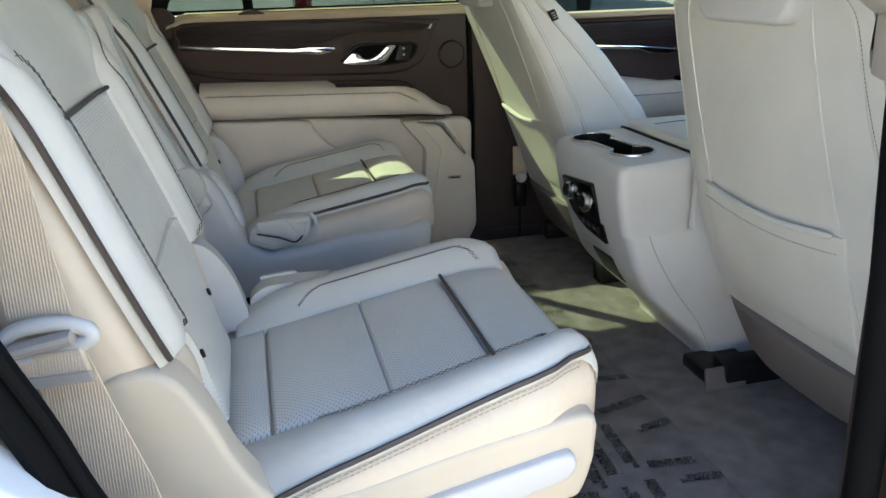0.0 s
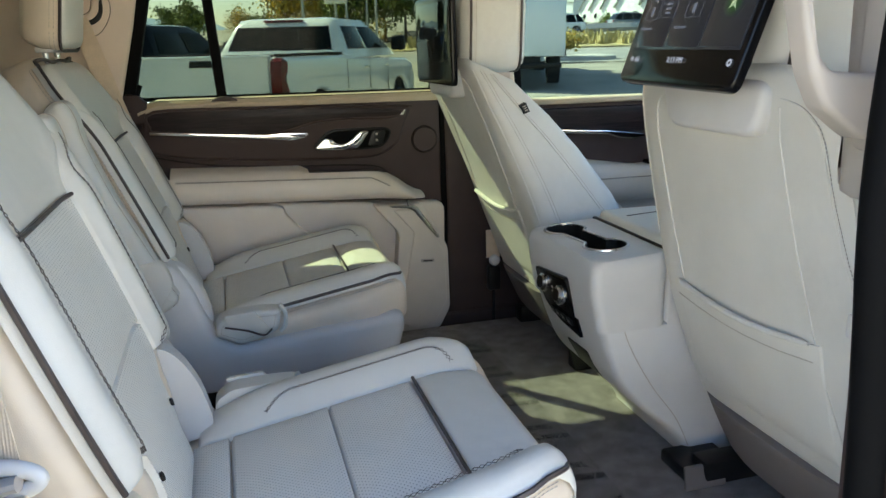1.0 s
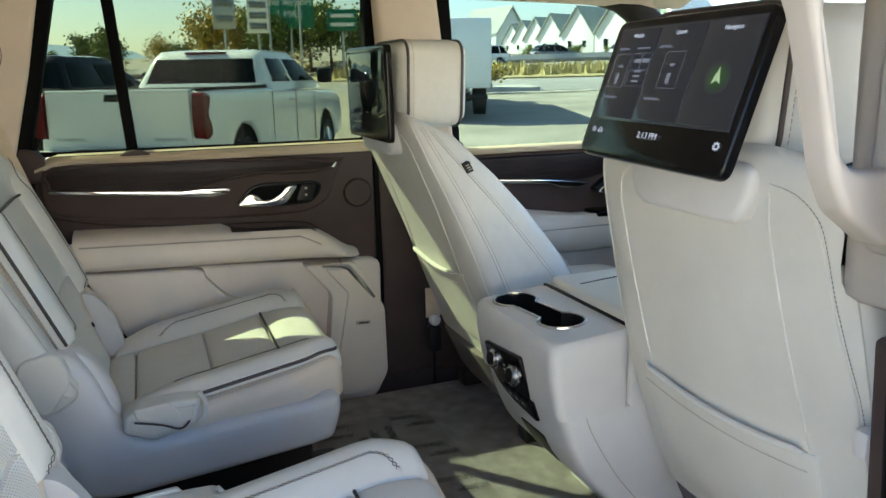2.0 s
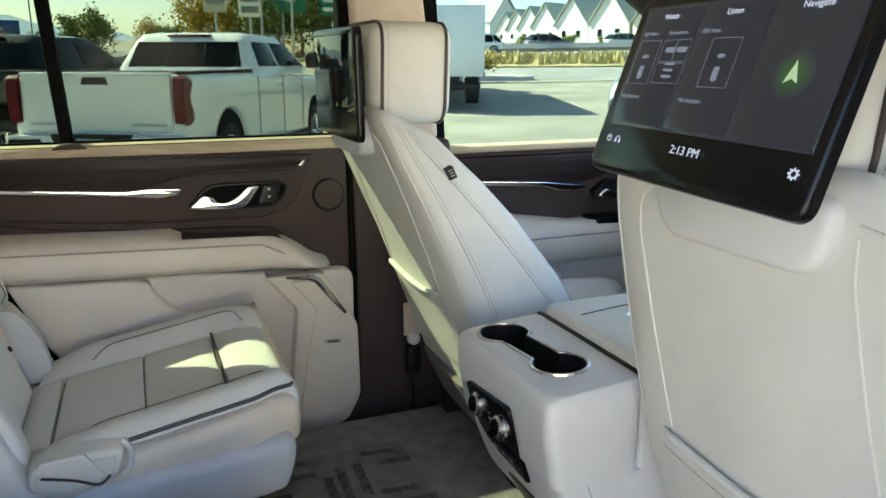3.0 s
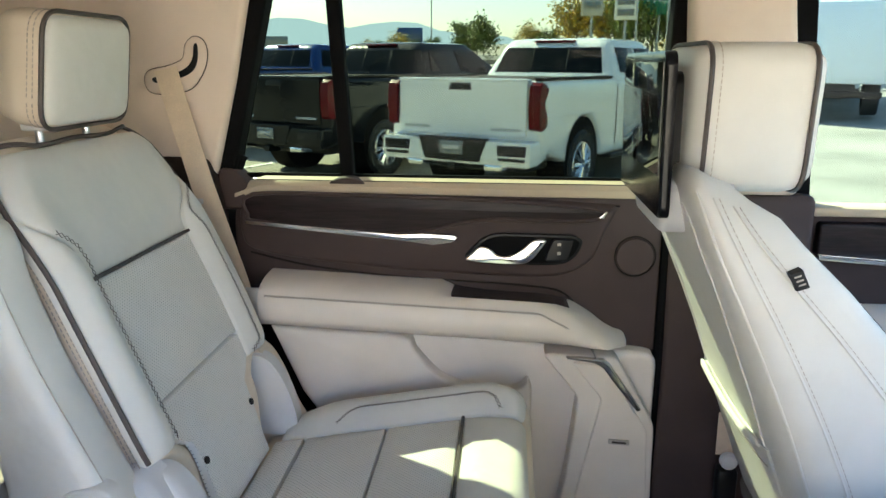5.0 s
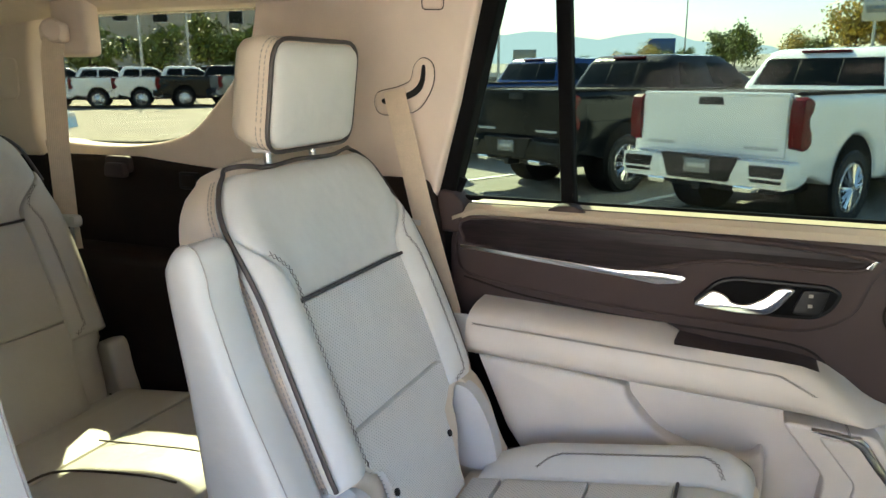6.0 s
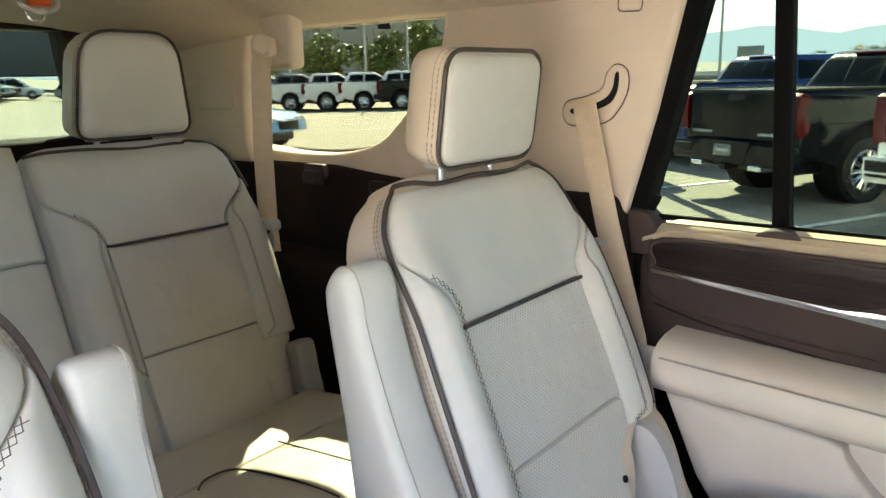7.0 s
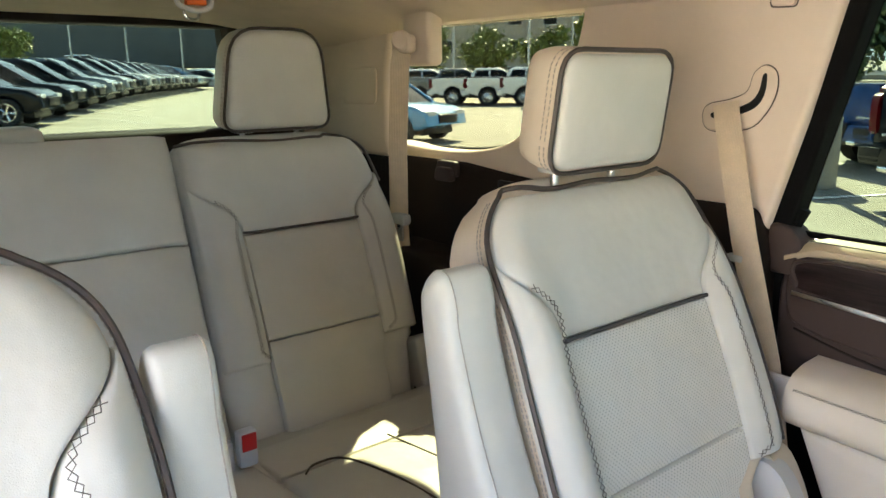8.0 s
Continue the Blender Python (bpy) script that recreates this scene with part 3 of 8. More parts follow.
    part("window_ledge", loft([[Vector((x, y, z - 0.022 * smoothstep(-x, 0.40, 0.47))) for y, z in ring] for x in xs]), TAN, door, "tan padded window ledge")
    part("stitching", tube([Vector((x, 0.8275, 0.753)) for x in np.linspace(-0.42, 0.40, 30)], 0.001, 4), THREAD, door)
    # arm pad
    prof = [(0.81, 0.452), (0.765, 0.446), (0.735, 0.452), (0.718, 0.470), (0.716, 0.495), (0.724, 0.519), (0.742, 0.533), (0.775, 0.541), (0.83, 0.543)]
    rings = []
    for x in list(np.linspace(-0.385, 0.20, 14)) + [0.24, 0.275, 0.305, 0.325, 0.338]:
        k = smoothstep(x, 0.19, 0.345)
        n0 = 0.022 * smoothstep(x, -0.025, 0.0) * (1 - smoothstep(x, 0.225, 0.25))
        sl = 0.022 - 0.022 * (x + 0.385) / 0.585
        ring = []
        for y, z in prof:
            zz = z + sl - k * 0.085 * smoothstep(z, 0.43, 0.54) - n0 * smoothstep(z, 0.51, 0.54) * smoothstep(y, 0.74, 0.775)
            yy = y + (0.82 - y) * 0.55 * smoothstep(x, 0.29, 0.345)
            ring.append(Vector((x, yy, zz)))
        rings.append(ring + [Vector((x, 0.835, ring[-1].z)), Vector((x, 0.835, ring[0].z))])
    end = rings[-1]
    mid = sum(end, Vector()) / len(end)
    for f, dx in ((0.12, 0.006), (0.35, 0.011), (0.7, 0.014)):
        rings.append([p + (Vector((p.x, 0.82, mid.z - 0.01)) - p) * f + Vector((dx, 0, 0)) for p in end])
    arm = part("arm_pad", loft(rings), CREAM, door, "cream leather arm pad", sharp=50)
    ln = [Vector((x, 0.7165, 0.540 - 0.022 * (x + 0.385) / 0.585)) for x in np.linspace(-0.37, 0.17, 30)] + [Vector((0.215, 0.718, 0.496)), Vector((0.25, 0.722, 0.474)), Vector((0.275, 0.735, 0.445)), Vector((0.285, 0.745, 0.42))]
    part("stitching", cross_stitch(ln, (0, -1, 0.2), 0.004, 0.006), THREAD, arm)
    sp = rounded([(-0.008, 0.540), (0.07, 0.530), (0.18, 0.526), (0.225, 0.519), (0.240, 0.505), (0.18, 0.507), (0.02, 0.517)], 0.008)
    sw = part("switch_panel", plate(sp, 0.755, 0.83, 0.006), BROWN, door, "dark switch panel on the arm rest")
    part("window_switch", plate(rounded([(0.115, 0.518), (0.225, 0.513), (0.232, 0.505), (0.12, 0.509)], 0.003), 0.748, 0.76, 0.003), GLOSS, sw)
    for x in (0.15, 0.162):
        part("symbol", plate([(x, 0.5118), (x + 0.004, 0.5118), (x + 0.004, 0.5135), (x, 0.5135)], 0.7472, 0.749, 0.0003), PALE_THREAD, sw)
    # black sheet stands in for the shade in the gap behind the trim
    part("gap_shade_sheet", plate([(-0.475, 0.02), (-0.1, 0.02), (-0.1, 0.44), (-0.47, 0.44)], 0.822, 0.85, 0.004), RUBBER, door, "black sheet for the shaded gap behind the lower trim")
    # added dark filler, blocks the light between door and pillar
    part("rear_leak_filler", tube([(-0.478, 0.85, 0.40), (-0.474, 0.85, 0.70), (-0.470, 0.855, 0.755), (-0.452, 0.862, 0.80)], 0.016, 8), RUBBER, door)
    part("corner_cap", plate(rounded([(-0.488, 0.69), (-0.43, 0.69), (-0.428, 0.748), (-0.452, 0.772), (-0.487, 0.776)], 0.012), 0.821, 0.872, 0.006), BROWN, door)
    # lower trim
    low = [(-0.385, 0.468), (-0.322, 0.33), (-0.27, 0.25), (-0.19, 0.13), (-0.12, 0.03), (0.30, -0.012), (0.375, 0.012), (0.410, 0.09), (0.414, 0.415)]
    part("lower_panel", plate(rounded(low, 0.03), 0.792, 0.84, 0.01), CREAM, door, "cream lower door trim")
    wave = [tuple(q) for q in smooth_line([(-0.374, 0.462), (-0.25, 0.456), (-0.10, 0.446), (-0.075, 0.415), (-0.026, 0.363), (0.03, 0.340), (0.09, 0.332), (0.135, 0.342), (0.153, 0.358), (0.162, 0.34)], 4)] + [(0.16, 0.20), (0.14, 0.05), (-0.14, 0.07), (-0.264, 0.25), (-0.312, 0.318)]
    part("map_pocket", plate(wave, 0.758, 0.80, 0.008), CREAM, door, "cream bulging map pocket")
    box = rounded([(0.178, 0.428), (0.325, 0.424), (0.408, 0.28), (0.412, 0.08), (0.375, 0.012), (0.30, -0.008), (0.21, 0.01), (0.235, 0.15), (0.254, 0.335)], 0.016)
    part("speaker_box", plate(box, 0.745, 0.80, 0.006), CREAM, door, "cream speaker housing")
    grille = rounded([(0.236, 0.412), (0.305, 0.408), (0.394, 0.27), (0.402, 0.11), (0.36, 0.035), (0.29, 0.022), (0.245, 0.05), (0.265, 0.16), (0.300, 0.335)], 0.012)
    part("grille", plate(grille, 0.7405, 0.752, 0.004), CREAM, door, "finely woven speaker grille")
    part("chrome_trim", plate(rounded([(0.226, 0.425), (0.302, 0.422), (0.312, 0.414), (0.378, 0.318), (0.370, 0.314), (0.318, 0.378), (0.298, 0.405), (0.28, 0.414), (0.226, 0.421)], 0.003), 0.733, 0.745, 0.003), CHROME, door, "angled chrome trim")
    bd = part("badge", plate(rounded([(0.318, 0.240), (0.360, 0.238), (0.360, 0.248), (0.318, 0.250)], 0.003), 0.7365, 0.744, 0.001), PALE_THREAD, door, "small pale badge")
    part("bar", plate([(0.325, 0.2425), (0.353, 0.2412), (0.353, 0.2452), (0.325, 0.2465)], 0.7358, 0.738, 0.0003), DARK, bd)
    part("door_gap", tube([Vector((0.424, 0.835, z)) for z in np.linspace(0.03, 0.735, 10)], 0.012, 8), RUBBER, door, "black rubber seal")
    # window: front pane, divider, rear pane
    pane = [(-0.475, 0.75), (0.42, 0.745), (0.44, 1.17), (-0.36, 1.18)]
    part("pane", plate(pane, 0.873, 0.877, 0.001), DOOR_GLASS, door, "green-tinted window pane")
    part("divider", plate([(-0.240, 0.735), (-0.212, 0.735), (-0.238, 1.18), (-0.266, 1.18)], 0.855, 0.885, 0.006), RUBBER, door, "black window divider bar")
    foot = smooth_line([(-0.27, 0.742), (-0.24, 0.758), (-0.205, 0.758), (-0.17, 0.742)], 4)
    part("divider_foot", plate([tuple(q) for q in foot] + [(-0.18, 0.738), (-0.26, 0.738)], 0.824, 0.87, 0.004), BROWN, door)
    fr = [(-0.510, 0.76), (-0.462, 0.745), (-0.352, 1.19), (-0.41, 1.19)]
    part("rear_frame", plate(fr, 0.835, 0.880, 0.008), RUBBER, door, "black window frame")
    part("front_frame", plate([(0.395, 0.745), (0.435, 0.745), (0.45, 1.19), (0.41, 1.19)], 0.84, 0.89, 0.008), RUBBER, door, "black window frame")
    part("rubber_run", tube([Vector((x, 0.862, 0.757)) for x in (-0.45, 0, 0.41)], 0.006, 6), RUBBER, door)
    return door


far_door()


def front_door():
    door = thing("door_2", (1.1, 0.88, 0.0), "closed front door with brown upper and cream trim", "door", kind="structure")
    part("door_core", plate(rounded([(0.70, -0.02), (1.75, -0.02), (1.75, 0.70), (0.70, 0.705)], 0.02), 0.865, 0.95, 0.01), BROWN, door)
    part("window_ledge", rbox(0.70, 1.72, 0.835, 0.90, 0.695, 0.715, 0.008), TAN, door, "tan padded window ledge")
    part("wood_inlay", plate(rounded([(0.72, 0.682), (1.60, 0.68), (1.60, 0.635), (1.30, 0.63), (1.12, 0.59), (0.72, 0.613)], 0.01), 0.842, 0.87, 0.005), WOOD, door)
    part("chrome_strip", plate([(0.72, 0.609), (1.0, 0.590), (1.04, 0.577), (1.10, 0.571), (1.148, 0.583), (1.0, 0.603), (0.72, 0.621)], 0.832, 0.85, 0.002), CHROME, door)
    cup = rounded([(1.17, 0.560), (1.22, 0.598), (1.42, 0.598), (1.44, 0.578), (1.38, 0.544), (1.19, 0.544)], 0.02)
    bz = part("handle_bezel", plate(cup, 0.838, 0.87, 0.003), BLACK, door)
    lever = smooth_line([(1.180, 0.555), (1.200, 0.572), (1.22, 0.570), (1.24, 0.559), (1.28, 0.560), (1.33, 0.588), (1.345, 0.588), (1.33, 0.563), (1.28, 0.544), (1.20, 0.544)], 5, True)
    part("handle", plate(lever, 0.818, 0.838, 0.006), CHROME, bz)
    rings = []
    for x in (0.70, 0.9, 1.1, 1.3, 1.5, 1.65):
        dip = 0.03 * smoothstep(x, 1.02, 1.10)
        rings.append([Vector((x, y, z)) for y, z in ((0.87, 0.37), (0.79, 0.37), (0.765, 0.40), (0.77, 0.47), (0.79, 0.50 - dip * 0.4), (0.83, 0.512 - dip), (0.87, 0.512 - dip))])
    arm = part("arm_pad", loft(rings), CREAM, door, "cream leather arm pad", sharp=50)
    part("stitching", cross_stitch([Vector((x, 0.768, 0.452)) for x in np.linspace(0.72, 1.6, 20)], (0, -1, 0), 0.004, 0.008), THREAD, arm)
    part("switch_panel", plate(rounded([(1.15, 0.495), (1.50, 0.485), (1.50, 0.465), (1.15, 0.478)], 0.006), 0.775, 0.86, 0.004), GLOSS, door)
    part("lower_panel", plate(rounded([(0.70, 0.0), (1.70, 0.0), (1.70, 0.375), (0.70, 0.375)], 0.02), 0.83, 0.87, 0.01), CREAM, door)
    part("map_pocket", plate(smooth_line([(0.72, 0.37), (1.0, 0.37), (1.08, 0.30), (1.16, 0.25), (1.35, 0.24), (1.40, 0.28), (1.42, 0.10), (0.9, 0.05), (0.72, 0.06)], 4, True), 0.80, 0.84, 0.012), CREAM, door)
    part("pane", plate([(0.66, 0.70), (1.78, 0.70), (1.45, 1.17), (0.63, 1.19)], 0.895, 0.899, 0.001), CLEAR_GLASS, door, "window pane")
    part("front_frame", plate([(0.60, 0.71), (0.70, 0.70), (0.665, 1.19), (0.585, 1.19)], 0.85, 0.91, 0.01), RUBBER, door)
    return door


front_door()
part("pillar_left_front", tube([Vector((1.95, 0.90, 0.70)), Vector((1.60, 0.87, 0.95)), Vector((1.24, 0.82, 1.16)), Vector((1.0, 0.80, 1.22))], [0.05, 0.045, 0.045, 0.05], 10), DARK, None, "dark front windscreen pillar", category="pillar", kind="structure")
part("pillar_right_front", tube([Vector((1.95, -0.90, 0.70)), Vector((1.60, -0.87, 0.95)), Vector((1.24, -0.82, 1.16)), Vector((1.0, -0.80, 1.22))], [0.05, 0.045, 0.045, 0.05], 10), DARK, None, "dark front windscreen pillar", category="pillar", kind="structure")


# ---- seats ----
class Back:
    """The face of a backrest: u across (-1 inboard to 1 outboard), v up from its foot, h out of the face."""

    def __init__(self, foot, lean, length, yc, widths, bolster=0.03, inner=0.62, top_v=0.81, strip_v=0.648, low_v=0.14, widths_in=None):
        self.line_out = np.array(smooth_line(widths, 5))
        self.line_in = np.array(smooth_line(widths_in or widths, 5))
        self.foot, self.a, self.length, self.yc, self.widths = Vector(foot), radians(lean), length, yc, widths
        self.bolster, self.inner, self.top_v, self.strip_v, self.low_v = bolster, inner, top_v, strip_v, low_v
        self.e = Vector((-math.sin(self.a), 0, math.cos(self.a)))
        self.n = Vector((math.cos(self.a), 0, math.sin(self.a)))

    def half(self, v, u=1.0):
        line = self.line_out if u >= 0 else self.line_in
        return float(np.interp(v, line[:, 0], line[:, 1]))

    def seam(self, v):
        """Where the bolster's inner seam runs."""
        return self.inner + (0.97 - self.inner) * smoothstep(v, self.strip_v, self.top_v) ** 1.4

    def rise(self, u, v):
        k = smoothstep(abs(u), self.inner - 0.12, self.inner + 0.16) * smoothstep(v, 0.02, 0.2) * (1 - smoothstep(v, self.strip_v, self.top_v + 0.12))
        return self.bolster * k - 0.014 * smoothstep(abs(u), 0.86, 1.0)

    def at(self, u, v, h=0.0):
        bow = 0.006 * math.sin(math.pi * min(max(v, 0), 1))
        crown = -0.012 * smoothstep(v, 0.93, 1.04)
        p = self.foot + self.e * (v * self.length) + self.n * (h + bow + crown + self.rise(u, v))
        return p + Vector((0, self.yc + u * self.half(v, u), 0))


def backrest(seat, B, thick, shell_mat, insert, piping=True, seam_low=0.30, side_bolsters=True, shell_top=1.0, v_low=0.0):
    """The padded backrest with its panels, piping and stitches, under a seat."""
    rings = []
    for k in range(37):
        v = v_low + (shell_top - v_low) * k / 36
        w = B.half(v) * (1 if k < 36 else 0.96)
        t = thick * (1 - 0.25 * smoothstep(v, 0.55, 1.0))
        front = -0.014
        ring = []
        for i in range(48):
            ang = 2 * math.pi * i / 48
            cx, sx = math.cos(ang), math.sin(ang)
            px = math.copysign(abs(cx) ** 0.34, cx)
            py = math.copysign(abs(sx) ** 0.30, sx)
            u = px * w / B.half(v)
            lift = B.rise(u, v) if py > 0 else 0
            d = front - t / 2 + py * t / 2 + lift
            p = B.foot + B.e * (v * B.length) + B.n * (d + 0.006 * math.sin(math.pi * min(max(v, 0), 1)) - 0.012 * smoothstep(v, 0.93, 1.04) * (py > 0))
            ring.append(p + Vector((0, B.yc + u * B.half(v, u), 0)))
        rings.append(ring)
    last = rings[-1]
    c = sum(last, Vector()) / len(last)
    for f, up in ((0.025, 0.005), (0.07, 0.009), (0.14, 0.012), (0.26, 0.0135)):
        rings.append([p + (c - p) * f + B.e * up for p in last])
    body = part("backrest", loft(rings), shell_mat, seat, sharp=60)
    L = B.length

    def strip(u0, u1, v0, v1, name, mat, puff=0.006, nu=14, nv=20):
        wu = B.half(0.4) * abs(u1((v0 + v1) / 2) - u0((v0 + v1) / 2))
        wv = L * abs(v1 - v0)

        def f(s, t, h):
            v = v0 + (v1 - v0) * t
            a, b = u0(v), u1(v)
            return B.at(a + (b - a) * s, v, h)

        return part(name, patch(f, wu, wv, nu, nv, puff), mat, body, sharp=70)

    sv, hi = B.strip_v, 0.985
    strip(lambda v: -B.seam(v) + 0.004, lambda v: B.seam(v) - 0.004, sv, hi, "upper_panel", LEATHER, 0.008)
    strip(lambda v: -B.inner, lambda v: B.inner, seam_low, sv - 0.004, "insert_panel", insert, 0.007)
    strip(lambda v: -B.inner, lambda v: B.inner, v_low + 0.01, seam_low, "lower_panel", insert, 0.008)
    # strip of piping between the upper panel and the insert
    for v, r in ((sv - 0.002, 0.003),):
        part("piping", tube([B.at(-B.inner + 2 * B.inner * k / 16, v, 0.004) for k in range(17)], r), PIPE, body, "dark brown piping")
    if side_bolsters:
        for s in (-1, 1):
            if s < 0:
                strip(lambda v: -0.985, lambda v: -B.seam(v), B.low_v, B.top_v, "side_bolster", LEATHER, 0.009, 10)
            else:
                strip(lambda v: B.seam(v), lambda v: 0.985, B.low_v, B.top_v, "side_bolster", LEATHER, 0.009, 10)
            line = [B.at(s * (B.seam(v) + 0.10 * (1 - smoothstep(v, 0.66, 0.76))), v, 0.0118) for v in np.linspace(B.low_v + 0.03, B.top_v - 0.06, 26)]
            line = [B.at(s * (B.inner + 0.02), B.low_v + 0.012, 0.009)] + line
            part("stitching", cross_stitch(line, B.n), THREAD, body, "dark cross-stitched thread")
    if piping == "outer":
        line = [B.at(-1 + 2 * k / 24, 0.965 + 0.03 * math.sin(math.pi * (k + 6) / 30) ** 0.45 - 0.014 * math.exp(-((k - 12) / 4.5) ** 2) if k < 20 else 0.995 - 0.035 * ((k - 19) / 5) ** 2, 0.002) for k in range(0, 25)]
        line += [B.at(1.0, v, 0.004) for v in np.linspace(0.93, 0.80, 6)]
        part("piping", tube([tuple(p) for p in smooth_line([tuple(q) for q in line], 2)], 0.0036), PIPE, body, "dark brown piping")
    elif piping:
        vs = list(np.linspace(B.low_v + 0.012, 0.9, 22)) + [0.92, 0.94, 0.96, 0.975, 0.988]
        line = [B.at(-1.0, v, 0.004) for v in vs]
        line += [B.at(-1 + 2 * k / 20, 0.996 + 0.006 * math.cos(math.pi * (k - 10) / 5) - 0.010 * math.exp(-((k - 10) / 4.5) ** 2), 0.002) for k in range(0, 21)]
        line += [B.at(1.0, v, 0.004) for v in vs[::-1]]
        part("piping", tube([tuple(p) for p in smooth_line([tuple(q) for q in line], 2)], 0.0036), PIPE, body, "dark brown piping")
        for off in (0.010, 0.016):
            seamline = [B.at(s * 1.002, v, -off) for s in (-1,) for v in vs]
            part("stitching", dashes(seamline), PALE_THREAD, body)
    return body


def headrest(seat, center, size, yc, lean=-6, face_mat=LEATHER, side_mat=SIDE, posts=True, post_to=0.10, top=0.98, rtop=0.035):
    """A block headrest with a piped front face, on two posts."""
    cx, cz = center
    d, w, h = size
    rot = Matrix.Rotation(radians(lean), 3, "Y")

    def put(a, b, dep):
        return rot @ Vector((dep, a, b)) + Vector((cx, yc, cz))

    lower = rounded([(-w / 2, -h / 2), (w / 2, -h / 2), (w / 2 * top, h / 2), (-w / 2 * top, h / 2)], 0.035, 5)
    upper = rounded([(-w / 2, -h / 2), (w / 2, -h / 2), (w / 2 * top, h / 2), (-w / 2 * top, h / 2)], rtop, 5)
    out = lower[:12] + upper[12:]
    rings = []
    for k, (dep, ins) in enumerate(((-d / 2, 0.03), (-d / 2 + 0.004, 0.018), (-d / 2 + 0.016, 0.006), (-d / 2 + 0.035, 0.0), (0, -0.001), (d / 2 - 0.012, 0.0), (d / 2 - 0.008, 0.003))):
        rings.append([put(a, b, dep) for a, b in inset(out, ins)])
    body = part("headrest", loft(rings), side_mat, seat, sharp=50)
    face = []
    for dep, ins in ((d / 2 - 0.012, 0.004), (d / 2 - 0.004, 0.005), (d / 2 + 0.001, 0.009), (d / 2 + 0.005, 0.02)):
        face.append([put(a, b, dep) for a, b in inset(out, ins)])
    mid = inset(out, 0.02)
    for f, dep in ((0.75, 0.008), (0.45, 0.010), (0.15, 0.011)):
        face.append([put(a * f, b * f, d / 2 + dep) for a, b in mid])
    part("front_panel", loft(face), face_mat, body, sharp=70)
    loop = [put(a, b, d / 2 - 0.006) for a, b in inset(out, -0.001)]
    part("piping", tube(loop + loop[:2], 0.0034), PIPE, body, "dark brown piping")
    for k, dep in enumerate((d / 2 - 0.018, d / 2 - 0.026)):
        loop = [put(a, b, dep) for a, b in inset(out, -0.0012)]
        part("stitching", dashes(loop + loop[:1]), PALE_THREAD, body)
    if posts:
        for s in (-1, 1):
            p0 = put(s * w * 0.26, -h / 2 + 0.01, -0.005)
            part("post", tube([p0, p0 + Vector((0.004, 0, -post_to))], 0.006, 10), SATIN, body, "steel post")
            c = p0 + Vector((0.003, 0, -0.014))
            part("collar", rbox(c.x - 0.018, c.x + 0.02, c.y - 0.02, c.y + 0.02, c.z - 0.006, c.z + 0.006, 0.004), PLASTIC, body)
    return body




